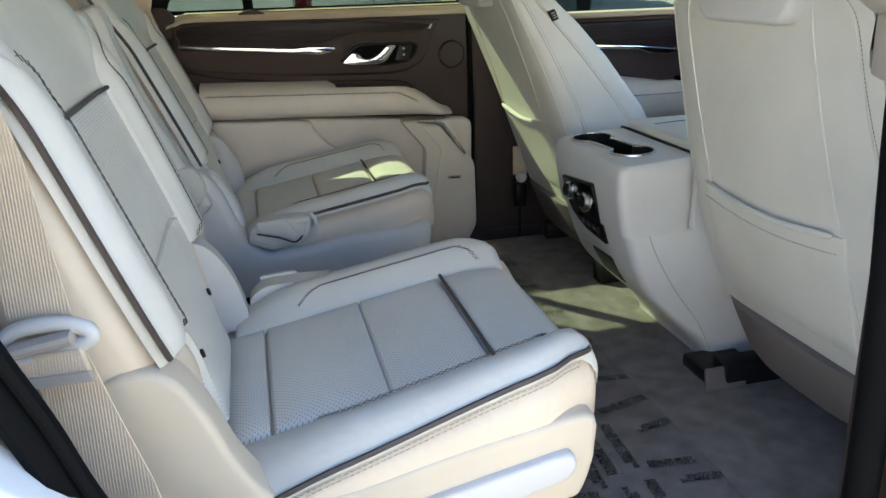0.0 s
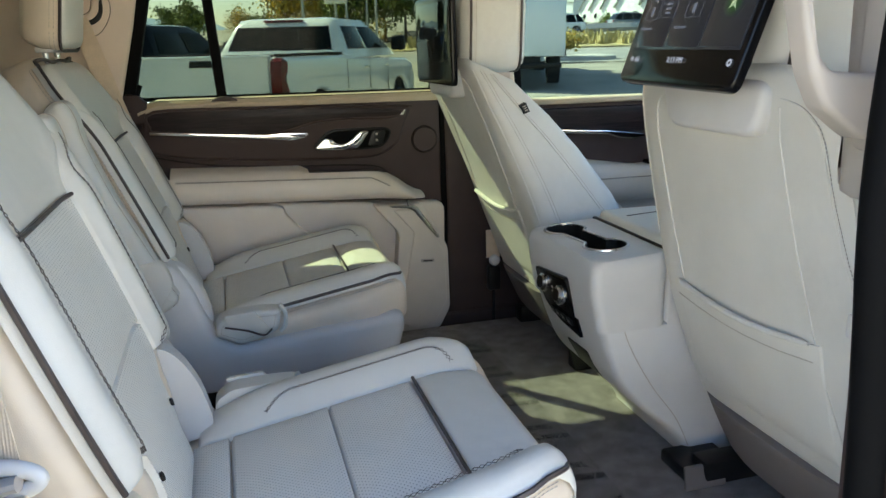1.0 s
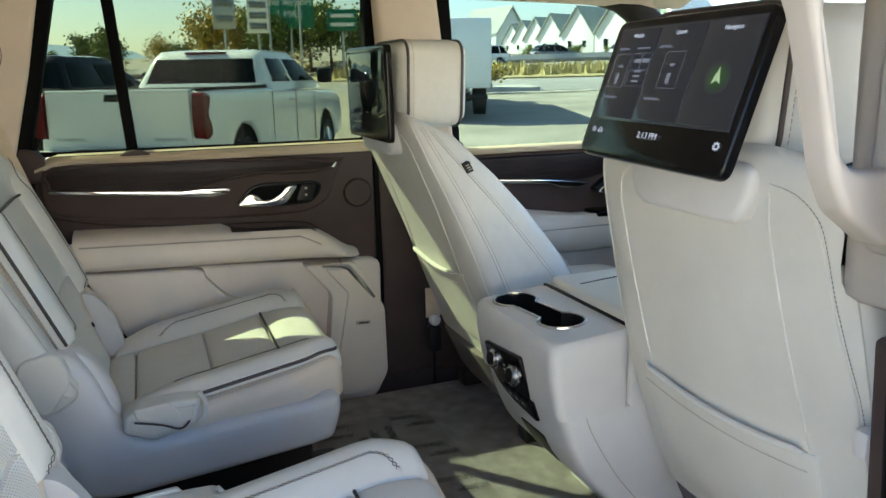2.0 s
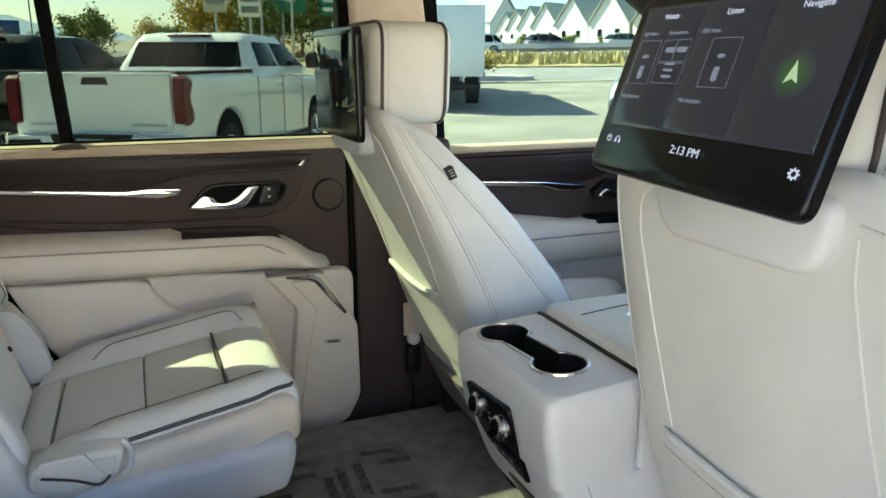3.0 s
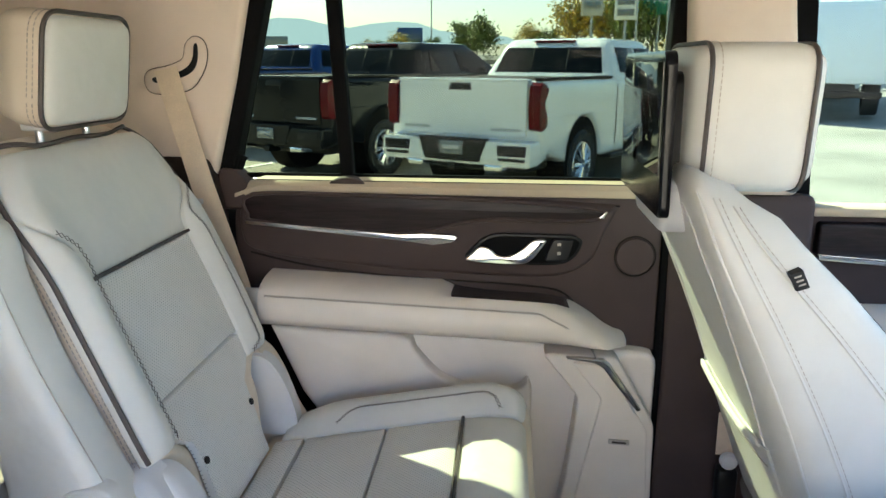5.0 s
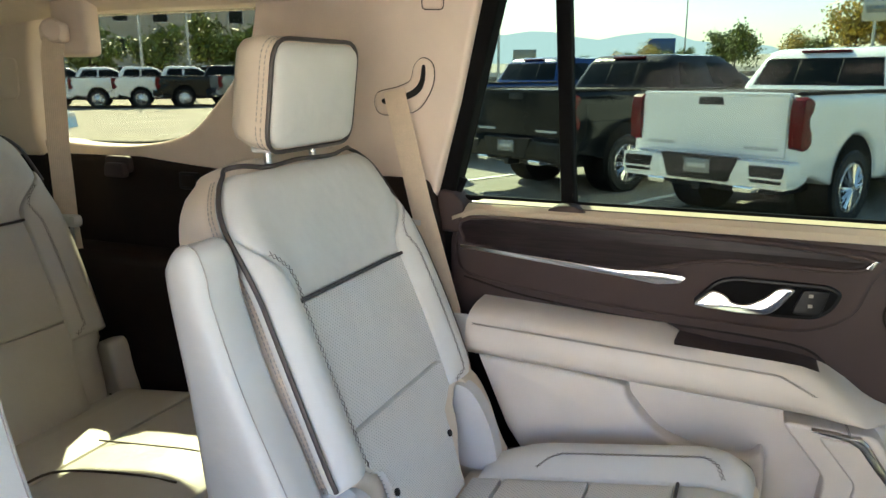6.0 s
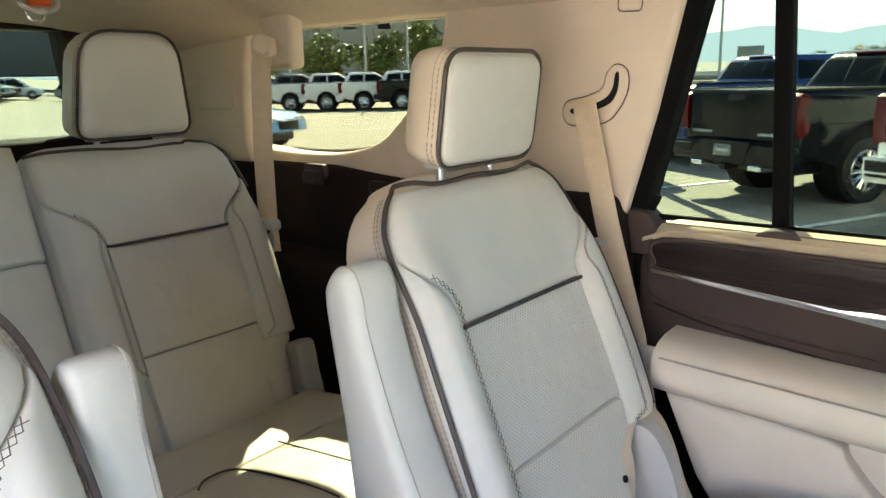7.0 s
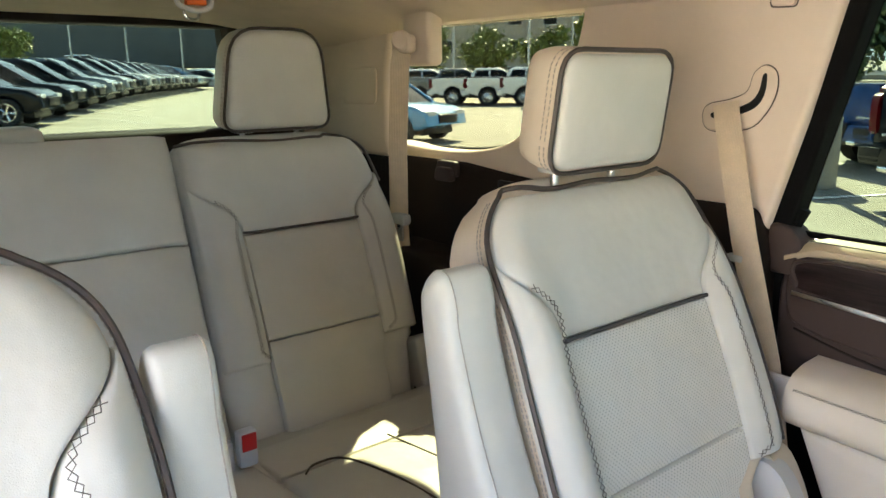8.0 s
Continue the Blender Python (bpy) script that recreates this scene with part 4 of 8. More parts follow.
def second_row_seat(mirror, YS, lean, label):
    FLIP[0] = -1.0 if mirror else 1.0
    seat = thing("captain_seat", (0, YS, FLOOR), label, "seat", "second-row seats")
    B = Back((-0.318, 0, 0.29), lean, 0.638, YS, [(0, 0.168), (0.20, 0.172), (0.243, 0.19), (0.262, 0.235), (0.29, 0.25), (0.45, 0.256), (0.65, 0.25), (0.80, 0.24), (0.88, 0.236), (0.93, 0.228), (0.965, 0.214), (0.99, 0.196), (1.0, 0.186), (1.1, 0.17)],
             bolster=0.026, inner=0.655, top_v=0.855, strip_v=0.675, low_v=0.27,
             widths_in=[(0, 0.168), (0.20, 0.172), (0.243, 0.19), (0.262, 0.228), (0.29, 0.238), (0.45, 0.24), (0.65, 0.238), (0.80, 0.232), (0.88, 0.225), (0.93, 0.210), (0.965, 0.19), (0.99, 0.168), (1.0, 0.158), (1.1, 0.14)])
    backrest(seat, B, 0.112, SIDE, PERF, seam_low=0.35)
    hx = -0.521 - 0.72 * math.sin(radians(lean)) + 0.72 * math.sin(radians(22.4))
    headrest(seat, (hx - 0.043, 0.978), (0.086, 0.236, 0.160), YS + 0.002, 8)
    # cushion: s along x, the top rises to the front
    x0, x1 = -0.345, 0.135

    def top(x):
        return 0.352 + 0.18 * (x - 0.03) - 0.9 * max(x - 0.06, 0) ** 2

    def half(x):
        return 0.255 - 0.03 * smoothstep(x, 0.06, 0.135)

    def dip(x, u):
        return (-0.034 + 0.046 * smoothstep(x, -0.30, 0.12)) * smoothstep(u, 0.5, 1.0) if mirror else 0.0

    def rise(u):
        return 0.028 * smoothstep(abs(u), 0.58, 0.82) - 0.012 * smoothstep(abs(u), 0.88, 1.0)

    def at(u, x, h=0.0):
        front = smoothstep(x, 0.085, 0.135)
        return Vector((x + 0.15 * h, YS + u * half(x), top(x) + dip(x, u) + h + rise(u) * smoothstep(x, x0, -0.2) * (1 - 0.35 * front)))

    rings = []
    for k in range(16):
        x = x0 + (x1 - x0) * k / 15
        ring = []
        for i in range(32):
            ang = 2 * math.pi * i / 32
            px = math.copysign(abs(math.cos(ang)) ** 0.4, math.cos(ang))
            pz = math.copysign(abs(math.sin(ang)) ** 0.4, math.sin(ang))
            hi = top(x) - 0.012 + dip(x, px) + rise(px) * smoothstep(x, x0, -0.2) * (1 - 0.3 * smoothstep(x, 0.085, 0.135))
            lo = 0.225 + 0.02 * smoothstep(x, 0.0, 0.135)
            ring.append(Vector((x + 0.0 * pz, YS + px * half(x), (hi + lo) / 2 + pz * (hi - lo) / 2)))
        rings.append(ring)
    nose = rings[-1]
    c = sum(nose, Vector()) / len(nose)
    for f, dx in ((0.03, 0.008), (0.10, 0.015), (0.25, 0.02)):
        rings.append([Vector((p.x + dx, c.y + (p.y - c.y) * (1 - f * 0.6), c.z + (p.z - c.z) * (1 - f))) for p in nose])
    cushion = part("cushion", loft(rings), SIDE, seat, sharp=60)

    def panel(name, u0, u1, xa, xb, mat, puff=0.007, nu=14, nv=14, curl=False):
        def f(s, t, h):
            u, x = u0 + (u1 - u0) * s, xa + (xb - xa) * t
            if curl and x > 0.118:
                k = (x - 0.118) / (xb - 0.118)
                p = at(u, 0.118 + 0.030 * math.sin(k * math.pi / 2), h)
                p.z -= 0.040 * (1 - math.cos(k * math.pi / 2))
                return p
            return at(u, x, h)

        return part(name, patch(f, 0.25 * abs(u1 - u0), abs(xb - xa), nu, nv, puff), mat, cushion, sharp=70)

    panel("rear_panel", -0.6, 0.6, x0 + 0.02, -0.266, PERF)
    panel("insert_panel", -0.6, 0.6, -0.264, -0.11, PERF)
    panel("insert_panel", -0.6, 0.6, -0.11, 0.028, PERF)
    panel("front_panel", -0.6, 0.6, 0.033, 0.17, LEATHER, 0.008, 14, 18, True)
    for s in (-1, 1):
        a, b = (0.605, 0.985) if s > 0 else (-0.985, -0.605)
        panel("side_bolster", a, b, x0 + 0.03, 0.165, LEATHER, 0.009, 10, 22, True)
        ln = [at(s * 0.66, -0.21, 0.009), at(s * 0.72, -0.19, 0.0115)] + [at(s * 0.745, x, 0.0118) for x in np.linspace(-0.17, 0.07, 14)] + [at(s * 0.71, 0.088, 0.0115), at(s * 0.64, 0.098, 0.0095)]
        part("stitching", cross_stitch(ln, Vector((-0.15, 0, 1))), THREAD, cushion, "dark cross-stitched thread")
        start = -0.30 if s > 0 else -0.14
        ln = [at(s * 1.0, x, 0.0) for x in np.linspace(start, 0.125, 18)]
        ln += [at(s * 0.975, 0.134, -0.003), at(s * 0.93, 0.140, -0.008)]
        part("piping", tube(ln, 0.0036), PIPE, cushion, "dark brown piping")
        for off in (0.012, 0.018):
            part("stitching", dashes([at(s * 1.004, x, -off) for x in np.linspace(start, 0.125, 16)]), PALE_THREAD, cushion)
    part("piping", tube([at(-0.6 + 1.2 * k / 14, 0.031, 0.004) for k in range(15)], 0.003), PIPE, cushion, "dark brown piping")
    # plastic base shells, with the scooped flank
    flank = smooth_line([(0.130, 0.285), (0.05, 0.285), (-0.08, 0.277), (-0.2, 0.264), (-0.262, 0.272), (-0.302, 0.325), (-0.33, 0.40), (-0.365, 0.452), (-0.42, 0.455), (-0.455, 0.40), (-0.435, 0.30),
                         (-0.39, 0.20), (-0.34, 0.155), (-0.2, 0.160), (0.0, 0.178), (0.085, 0.188), (0.118, 0.205)], 4, True)
    for s, nm in ((-1, "inboard"), (1, "outboard")):
        y_f, y_b = YS + s * 0.272, YS + s * 0.205
        side = [(a, b + 0.026 * smoothstep(b, 0.24, 0.27) * smoothstep(a, -0.22, 0.10)) for a, b in flank] if s > 0 and mirror else flank
        # the outboard shell takes the copy with warm light in its colour
        shell = part("base_shell", plate(side, y_f - (0.014 if s > 0 and mirror else 0.0), y_b, 0.010 if s > 0 and mirror else 0.022, steps=4), SHELL if s > 0 else PLASTIC, seat, "moulded plastic side shell", sharp=50)
        if s > 0:
            grip = smooth_line([(0.101, 0.258), (0.093, 0.272), (0.07, 0.271), (-0.07, 0.244), (-0.14, 0.228), (-0.20, 0.208), (-0.205, 0.190), (-0.10, 0.196), (0.0, 0.213), (0.078, 0.231), (0.096, 0.243)], 4, True)
            part("lever", plate(grip, y_f, y_f - 0.025, 0.006), PLASTIC, seat, "long adjusting lever")
    under = rbox(-0.38, 0.08, YS - 0.21, YS + 0.21, 0.10, 0.24, 0.02)
    part("seat_frame", under, DARK, seat)
    for s in (-1, 1):
        part("floor_rail", rbox(-0.46, 0.14, YS + s * 0.16 - 0.025, YS + s * 0.16 + 0.025, FLOOR, 0.105, 0.004), BLACK, seat)
    # recliner covers beside the foot of the backrest
    for s in ((-1,) if mirror else (-1, 1)):
        cov = smooth_line([(-0.30, 0.29), (-0.30, 0.36), (-0.335, 0.43), (-0.375, 0.445), (-0.42, 0.40), (-0.41, 0.30)], 5, True)
        part("hinge_cover", plate(cov, YS + s * 0.235, YS + s * 0.19, 0.016, steps=4), PLASTIC, seat)
    # folding armrest, turned up beside the backrest on the inboard side
    tip = [(-0.553, 0.745), (-0.549, 0.780), (-0.530, 0.800), (-0.508, 0.796), (-0.495, 0.765), (-0.488, 0.725), (-0.452, 0.62), (-0.412, 0.53), (-0.368, 0.43), (-0.355, 0.39), (-0.42, 0.36), (-0.50, 0.40), (-0.516, 0.47), (-0.531, 0.60)]
    sw = math.tan(radians(22.4)) - math.tan(radians(lean))
    pr = smooth_line([(a + sw * (b - 0.29), b) for a, b in tip], 4, True)
    ya, slim = YS - 0.243, 0.72 if mirror else 1.0
    rings = []
    for dep, ins in ((0.0, 0.010), (-0.004, 0.003), (-0.012, 0.0), (-0.066, 0.0), (-0.073, 0.003), (-0.078, 0.009), (-0.081, 0.018)):
        rings.append([Vector((a, ya + dep * slim, b)) for a, b in inset(pr, ins)])
    am = part("armrest", loft(rings), LEATHER, seat, "padded armrest folded upright", sharp=60)
    lp = [Vector((a, ya - 0.066 * slim, b)) for a, b in inset(pr, -0.0005)]
    part("stitching", dashes(lp[2:38]), PALE_THREAD, am)
    part("seam", tube(lp[2:38], 0.0008, 5), PALE_THREAD, am)
    part("hinge_cap", plate(rounded([(-0.355 + sw * 0.14, 0.43), (-0.375 + sw * 0.2, 0.485), (-0.435 + sw * 0.2, 0.475), (-0.455 + sw * 0.12, 0.40), (-0.40 + sw * 0.1, 0.365)], 0.02), ya - 0.086 * slim, ya - 0.06 * slim, 0.005), LEATHER, am, "leather cap over the armrest hinge")
    # belt buckle pouch on the inboard flank
    pouch = rounded([(-0.285, 0.322), (-0.290, 0.292), (-0.236, 0.268), (-0.184, 0.281), (-0.156, 0.293), (-0.146, 0.340), (-0.191, 0.342), (-0.259, 0.339)], 0.010, 3)
    pk = part("buckle_pouch", plate(pouch, YS - 0.288, YS - 0.24, 0.010), LEATHER, seat, "leather pouch for the belt buckle")
    part("stitching", dashes([Vector((a, YS - 0.2886, b)) for a, b in inset(pouch, 0.012)]), PALE_THREAD, pk)
    flap = rounded([(-0.268, 0.341), (-0.205, 0.345), (-0.176, 0.304), (-0.188, 0.291), (-0.222, 0.306), (-0.262, 0.318)], 0.005, 3)
    part("flap", plate(flap, YS - 0.294, YS - 0.284, 0.003), LEATHER, pk, "folded leather flap")
    part("slit", tube([Vector((a, YS - 0.289, b)) for a, b in smooth_line([(-0.268, 0.314), (-0.222, 0.301), (-0.188, 0.287), (-0.170, 0.300)], 5)], 0.0022, 6), BROWN, pk)
    part("seam", tube([Vector((a, YS - 0.262, b)) for a, b in smooth_line([(-0.150, 0.345), (-0.138, 0.325), (-0.140, 0.295), (-0.152, 0.282)], 5)], 0.005, 6), LEATHER, seat)
    for v, u in ((0.17, 0.60), (0.17, -0.60)):
        p = B.at(u, v, 0.006)
        part("trim_button", disc(p, B.n, 0.006, 0.003, 14), DARK, seat)
    FLIP[0] = 1.0
    return seat


second_row_seat(False, 0.445, 22.4, "pale leather captain seat with dark piping beside the far door")
second_row_seat(True, 0.456, 19.0, "pale leather captain seat with dark piping by the open doorway")


# ---- third row ----
def third_row():
    seat = thing("bench_seat", (-1.1, 0.1, FLOOR), "pale leather third-row bench with dark piping", "seat")
    wid = [(0, 0.19), (0.2, 0.20), (0.25, 0.215), (0.28, 0.225), (0.62, 0.242), (0.80, 0.232), (0.90, 0.226), (0.95, 0.212), (0.985, 0.192), (1.0, 0.18), (1.1, 0.16)]
    flush = [(0, 0.25), (0.2, 0.249), (0.68, 0.237), (1.0, 0.226), (1.1, 0.222)]
    B = Back((-1.126, 0, 0.29), 25, 0.67, 0.38, wid, bolster=0.020, inner=0.585, strip_v=0.68, top_v=0.84, low_v=0.27, widths_in=flush)
    body = backrest(seat, B, 0.09, LEATHER, LEATHER, piping="outer", seam_low=0.335)
    headrest(seat, (-1.452, 1.018), (0.10, 0.262, 0.215), 0.392, 3, LEATHER, LEATHER, top=0.80, rtop=0.065)
    # the far place's headrest, folded down behind the wide back
    part("folded_headrest", rbox(-1.60, -1.50, -0.36, -0.065, 0.80, 0.930, 0.02, 3), LEATHER, seat, "folded leather headrest")
    # middle and right places in one wide back
    M = Back((-1.126, 0, 0.29), 25, 0.67, -0.20, [(0, 0.328), (0.68, 0.34), (1.0, 0.35), (1.1, 0.35)], bolster=0.0, inner=0.98, strip_v=0.62, top_v=1.4, low_v=0.05)
    rings = []
    for v in (0, 0.15, 0.3, 0.45, 0.6, 0.75, 0.9, 1.0, 1.02, 1.03):
        rings.append([M.at(u, v, h - 0.02 * smoothstep(v, 0.98, 1.03)) for u, h in ((-1, -0.09), (-1, -0.03), (-0.97, -0.012), (0.97, -0.012), (1, -0.03), (1, -0.09))])
    wide = part("backrest", loft(rings), LEATHER, seat)
    for a, b, c, d in ((-0.99, 0.99, 0.02, 0.33), (-0.99, 0.99, 0.333, 0.675), (-0.99, 0.99, 0.678, 1.03)):
        def f(s, t, h, a=a, b=b, c=c, d=d):
            return M.at(a + (b - a) * s, c + (d - c) * t, h)
        part("back_panel", patch(f, 0.33 * (b - a), 0.67 * (d - c), 14, 14, 0.008, soft=0.06), LEATHER, wide, sharp=70)
    # cushion

    def top(x, u=0.0):
        return 0.335 + 0.12 * (x + 1.0) - 0.9 * max(x + 0.78, 0) ** 2

    cush = part("cushion", rbox(-1.18, -0.655, -0.60, 0.63, 0.12, 0.325, 0.04, 4), LEATHER, seat)
    for ya, yb, xa, xb in ((0.13, 0.62, -1.14, -0.97), (0.13, 0.62, -0.965, -0.655), (-0.2, 0.125, -1.14, -0.655), (-0.59, -0.205, -1.14, -0.655)):
        def f(s, t, h, ya=ya, yb=yb, xa=xa, xb=xb):
            x = xa + (xb - xa) * t
            return Vector((x, ya + (yb - ya) * s, top(x) + h - 0.004))
        part("seat_panel", patch(f, yb - ya, xb - xa, 12, 12, 0.012, 0.03, soft=0.07), LEATHER, cush, sharp=70)
    part("piping", tube([Vector((x, 0.36 + 0.0 * x, top(x) + 0.008)) for x in np.linspace(-0.97, -0.66, 12)], 0.002), PIPE, cush)
    rail = [Vector((-0.93, 0.16, top(-0.93) + 0.010)), Vector((-0.95, 0.19, top(-0.95) + 0.012)), Vector((-0.93, 0.24, top(-0.93) + 0.012)), Vector((-0.80, 0.26, top(-0.8) + 0.01)), Vector((-0.70, 0.265, top(-0.7) + 0.008))]
    part("piping", tube([tuple(p) for p in smooth_line([tuple(q) for q in rail], 5)], 0.0022), PIPE, cush)
    hinge = part("hinge_cover", plate(smooth_line([(-1.262, 0.398), (-1.222, 0.418), (-1.190, 0.416), (-1.176, 0.35), (-1.160, 0.28), (-1.205, 0.245), (-1.270, 0.232), (-1.292, 0.34)], 4, True), 0.600, 0.65, 0.012), LEATHER, seat, "moulded hinge cover beside the bench back")
    part("slot", plate([(-1.205, 0.30), (-1.199, 0.301), (-1.188, 0.272), (-1.194, 0.270)], 0.5985, 0.61, 0.0005), BLACK, hinge)
    part("seam", tube([Vector((a, 0.600, b)) for a, b in smooth_line([(-1.262, 0.385), (-1.245, 0.33), (-1.215, 0.28), (-1.20, 0.255)], 5)], 0.0016, 5), DARK, hinge)
    part("trim_button", disc((-1.268, 0.602, 0.392), (0.3, -1, 0), 0.007, 0.004, 14), DARK, seat)
    return seat


third_row()


def belt_buckle(loc, red, label):
    ob = thing("belt_buckle", loc, label, "buckle", "third-row buckles")
    x, y, z = loc
    part("housing", rbox(x - 0.012, x + 0.012, y - 0.018, y + 0.018, z, z + 0.07, 0.006), PLASTIC, ob)
    part("release_button", rbox(x + 0.0125, x + 0.0165, y - 0.014, y + 0.014, z + 0.034, z + 0.067, 0.002), RED if red else PLASTIC, ob)
    part("stalk", strap([(x, y, z + 0.005), (x - 0.02, y, z - 0.03)], 0.026, (0, 1, 0), 0.004), WEB, ob)


belt_buckle((-1.05, 0.107, 0.338), True, "pale seat-belt buckle with a red button on the bench")
belt_buckle((-1.06, 0.066, 0.322), False, "plain pale seat-belt buckle on the bench")


def belts():
    b = b0 = thing("seat_belt", (-0.5, 0.78, 0.5), "beige seat belt coming from a slot in the rear pillar", "seat belt", "seat belts")
    part("webbing", strap([(-0.570, 0.800, 0.972), (-0.560, 0.788, 0.952), (-0.502, 0.772, 0.75), (-0.437, 0.760, 0.55), (-0.405, 0.745, 0.42), (-0.36, 0.73, 0.22)], 0.047, (1, 0, 0.25)), WEB, b)
    ring = smooth_line([(-0.602, 0.924), (-0.620, 0.944), (-0.612, 0.968), (-0.570, 0.978), (-0.540, 0.992), (-0.531, 1.02), (-0.512, 1.034), (-0.492, 1.022), (-0.490, 0.99), (-0.506, 0.955), (-0.535, 0.930)], 4, True)
    es = part("escutcheon", plate(ring, 0.809, 0.83, 0.004), PILLAR, b, "moulded belt slot surround")
    lp = [Vector((p[0], 0.8135, p[1])) for p in ring]
    part("groove", tube(lp + lp[:2], 0.0016, 5), BROWN, es)
    slot = smooth_line([(-0.601, 0.955), (-0.565, 0.962), (-0.533, 0.974), (-0.518, 0.992), (-0.513, 1.018), (-0.506, 1.018), (-0.508, 0.987), (-0.524, 0.964), (-0.565, 0.949), (-0.596, 0.945)], 4, True)
    part("slot", plate(slot, 0.8075, 0.82, 0.001), BLACK, es)
    tg = part("tongue", rbox(-0.432, -0.380, 0.738, 0.754, 0.508, 0.546, 0.007), PLASTIC, b, "pale plastic belt guide")
    part("tongue_plate", rbox(-0.427, -0.387, 0.743, 0.747, 0.486, 0.516, 0.002), SATIN, tg)
    b = thing("seat_belt", (-1.5, 0.7, 0.6), "beige third-row seat belt hanging before the quarter window", "seat belt", "seat belts")
    part("webbing", strap([(-1.392, 0.728, 1.11), (-1.396, 0.715, 1.05), (-1.398, 0.705, 0.85), (-1.392, 0.70, 0.66), (-1.36, 0.69, 0.45), (-1.31, 0.68, 0.25)], 0.047, (0.72, 0.69, 0)), WEB, b)
    part("guide_block", rbox(-1.425, -1.315, 0.742, 0.79, 1.045, 1.19, 0.014, 3), PILLAR, b, "beige moulded guide housing")
    part("guide_loop", rbox(-1.432, -1.357, 0.712, 0.742, 1.075, 1.120, 0.012, 3), PILLAR, b, "beige shoulder loop")
    part("bolt_cover", disc((-1.385, 0.715, 1.105), (0.6, -0.8, 0), 0.024, 0.016, 20, bevel=0.005), PILLAR, b)
    tg = part("tongue", rbox(-1.425, -1.352, 0.684, 0.712, 0.655, 0.684, 0.009), PLASTIC, b, "pale plastic belt guide")
    part("tongue_plate", rbox(-1.408, -1.372, 0.694, 0.700, 0.612, 0.66, 0.003), SATIN, tg)
    part("clip", rbox(-0.53, -0.50, 0.768, 0.782, 0.709, 0.722, 0.003), PLASTIC, b0, "small pale belt clip")
    # near seat's belt
    b = thing("seat_belt", (-0.46, -0.72, 0.1), "cream seat belt with its tongue beside the doorway", "seat belt", "seat belts")
    part("webbing", strap([(-0.53, -0.76, 0.98), (-0.50, -0.72, 0.82), (-0.475, -0.725, 0.69), (-0.452, -0.758, 0.53), (-0.43, -0.775, 0.46), (-0.405, -0.795, 0.39), (-0.385, -0.81, 0.30), (-0.38, -0.82, 0.12)], 0.060, (1, -0.25, 0.12)), WEB, b)
    lp = smooth_line([(-0.490, 0.530), (-0.474, 0.546), (-0.438, 0.551), (-0.413, 0.544), (-0.413, 0.533), (-0.445, 0.521), (-0.482, 0.517)], 5, True)
    tg = part("tongue", tube([Vector((a, -0.768 - 0.15 * (a + 0.45), b)) for a, b in list(lp) + list(lp[:2])], 0.0075, 10), PLASTIC, b, "pale plastic loop of the belt tongue")
    part("tongue_bar", tube([(-0.478, -0.777, 0.531), (-0.424, -0.781, 0.541)], 0.0100, 10, 0.7), GRIP, tg, "beige plastic roller bar")
    part("stitched_fold", strap([(-0.449, -0.772, 0.524), (-0.4435, -0.779, 0.504)], 0.060, (1, -0.25, 0.12), 0.007), WEB, b)
    part("fold_edge", strap([(-0.4440, -0.783, 0.506), (-0.4405, -0.786, 0.497)], 0.062, (1, -0.25, 0.12), 0.005), GRIP, b, "pale stitched band over the fold")


belts()

bg = thing("belt_guide", (0.488, -0.74, 0.55), "small pale plastic belt guide on the front seat's flank", "belt guide")
part("loop", rbox(0.472, 0.503, -0.752, -0.732, 0.533, 0.566, 0.006), PLASTIC, bg)
part("slot", rbox(0.480, 0.495, -0.754, -0.75, 0.541, 0.556, 0.002), DARK, bg)
cp = thing("trim_cap", (-0.492, 0.81, 1.15), "small beige trim cap on the rear pillar", "cap")
part("cover", plate(rounded([(-0.512, 1.127), (-0.472, 1.125), (-0.470, 1.17), (-0.510, 1.172)], 0.008), 0.8105, 0.818, 0.002), PILLAR, cp)
part("groove", tube([Vector((a, 0.8145, b)) for a, b in rounded([(-0.5145, 1.1245), (-0.4695, 1.1225), (-0.4675, 1.1725), (-0.5125, 1.1745)], 0.009) + [(-0.5145, 1.135)]], 0.0012, 5), BROWN, cp)
# coat hook, latch and sockets on the load-area trim
hk = thing("cargo_hook", (-1.31, 0.79, 0.79), "brown plastic bag hook on the load-area trim", "hook")
part("plate", plate(rounded([(-1.35, 0.775), (-1.27, 0.775), (-1.27, 0.815), (-1.35, 0.815)], 0.015), 0.788, 0.80, 0.004), BROWN, hk)
part("hook", plate(rounded([(-1.345, 0.765), (-1.275, 0.765), (-1.28, 0.80), (-1.34, 0.80)], 0.012), 0.775, 0.79, 0.005), BROWN, hk)
for x in (-1.02, -1.10):
    sk = thing("power_socket", (x, 0.79, 0.80), "dark power socket cover in the load-area trim", "socket")
    part("cover", plate(rounded([(x - 0.028, 0.745), (x + 0.028, 0.745), (x + 0.028, 0.785), (x - 0.028, 0.785)], 0.006), 0.792, 0.80, 0.003), BLACK, sk)
    part("lid", plate(rounded([(x - 0.018, 0.752), (x + 0.018, 0.752), (x + 0.018, 0.778), (x - 0.018, 0.778)], 0.004), 0.788, 0.795, 0.002), DARK, sk)
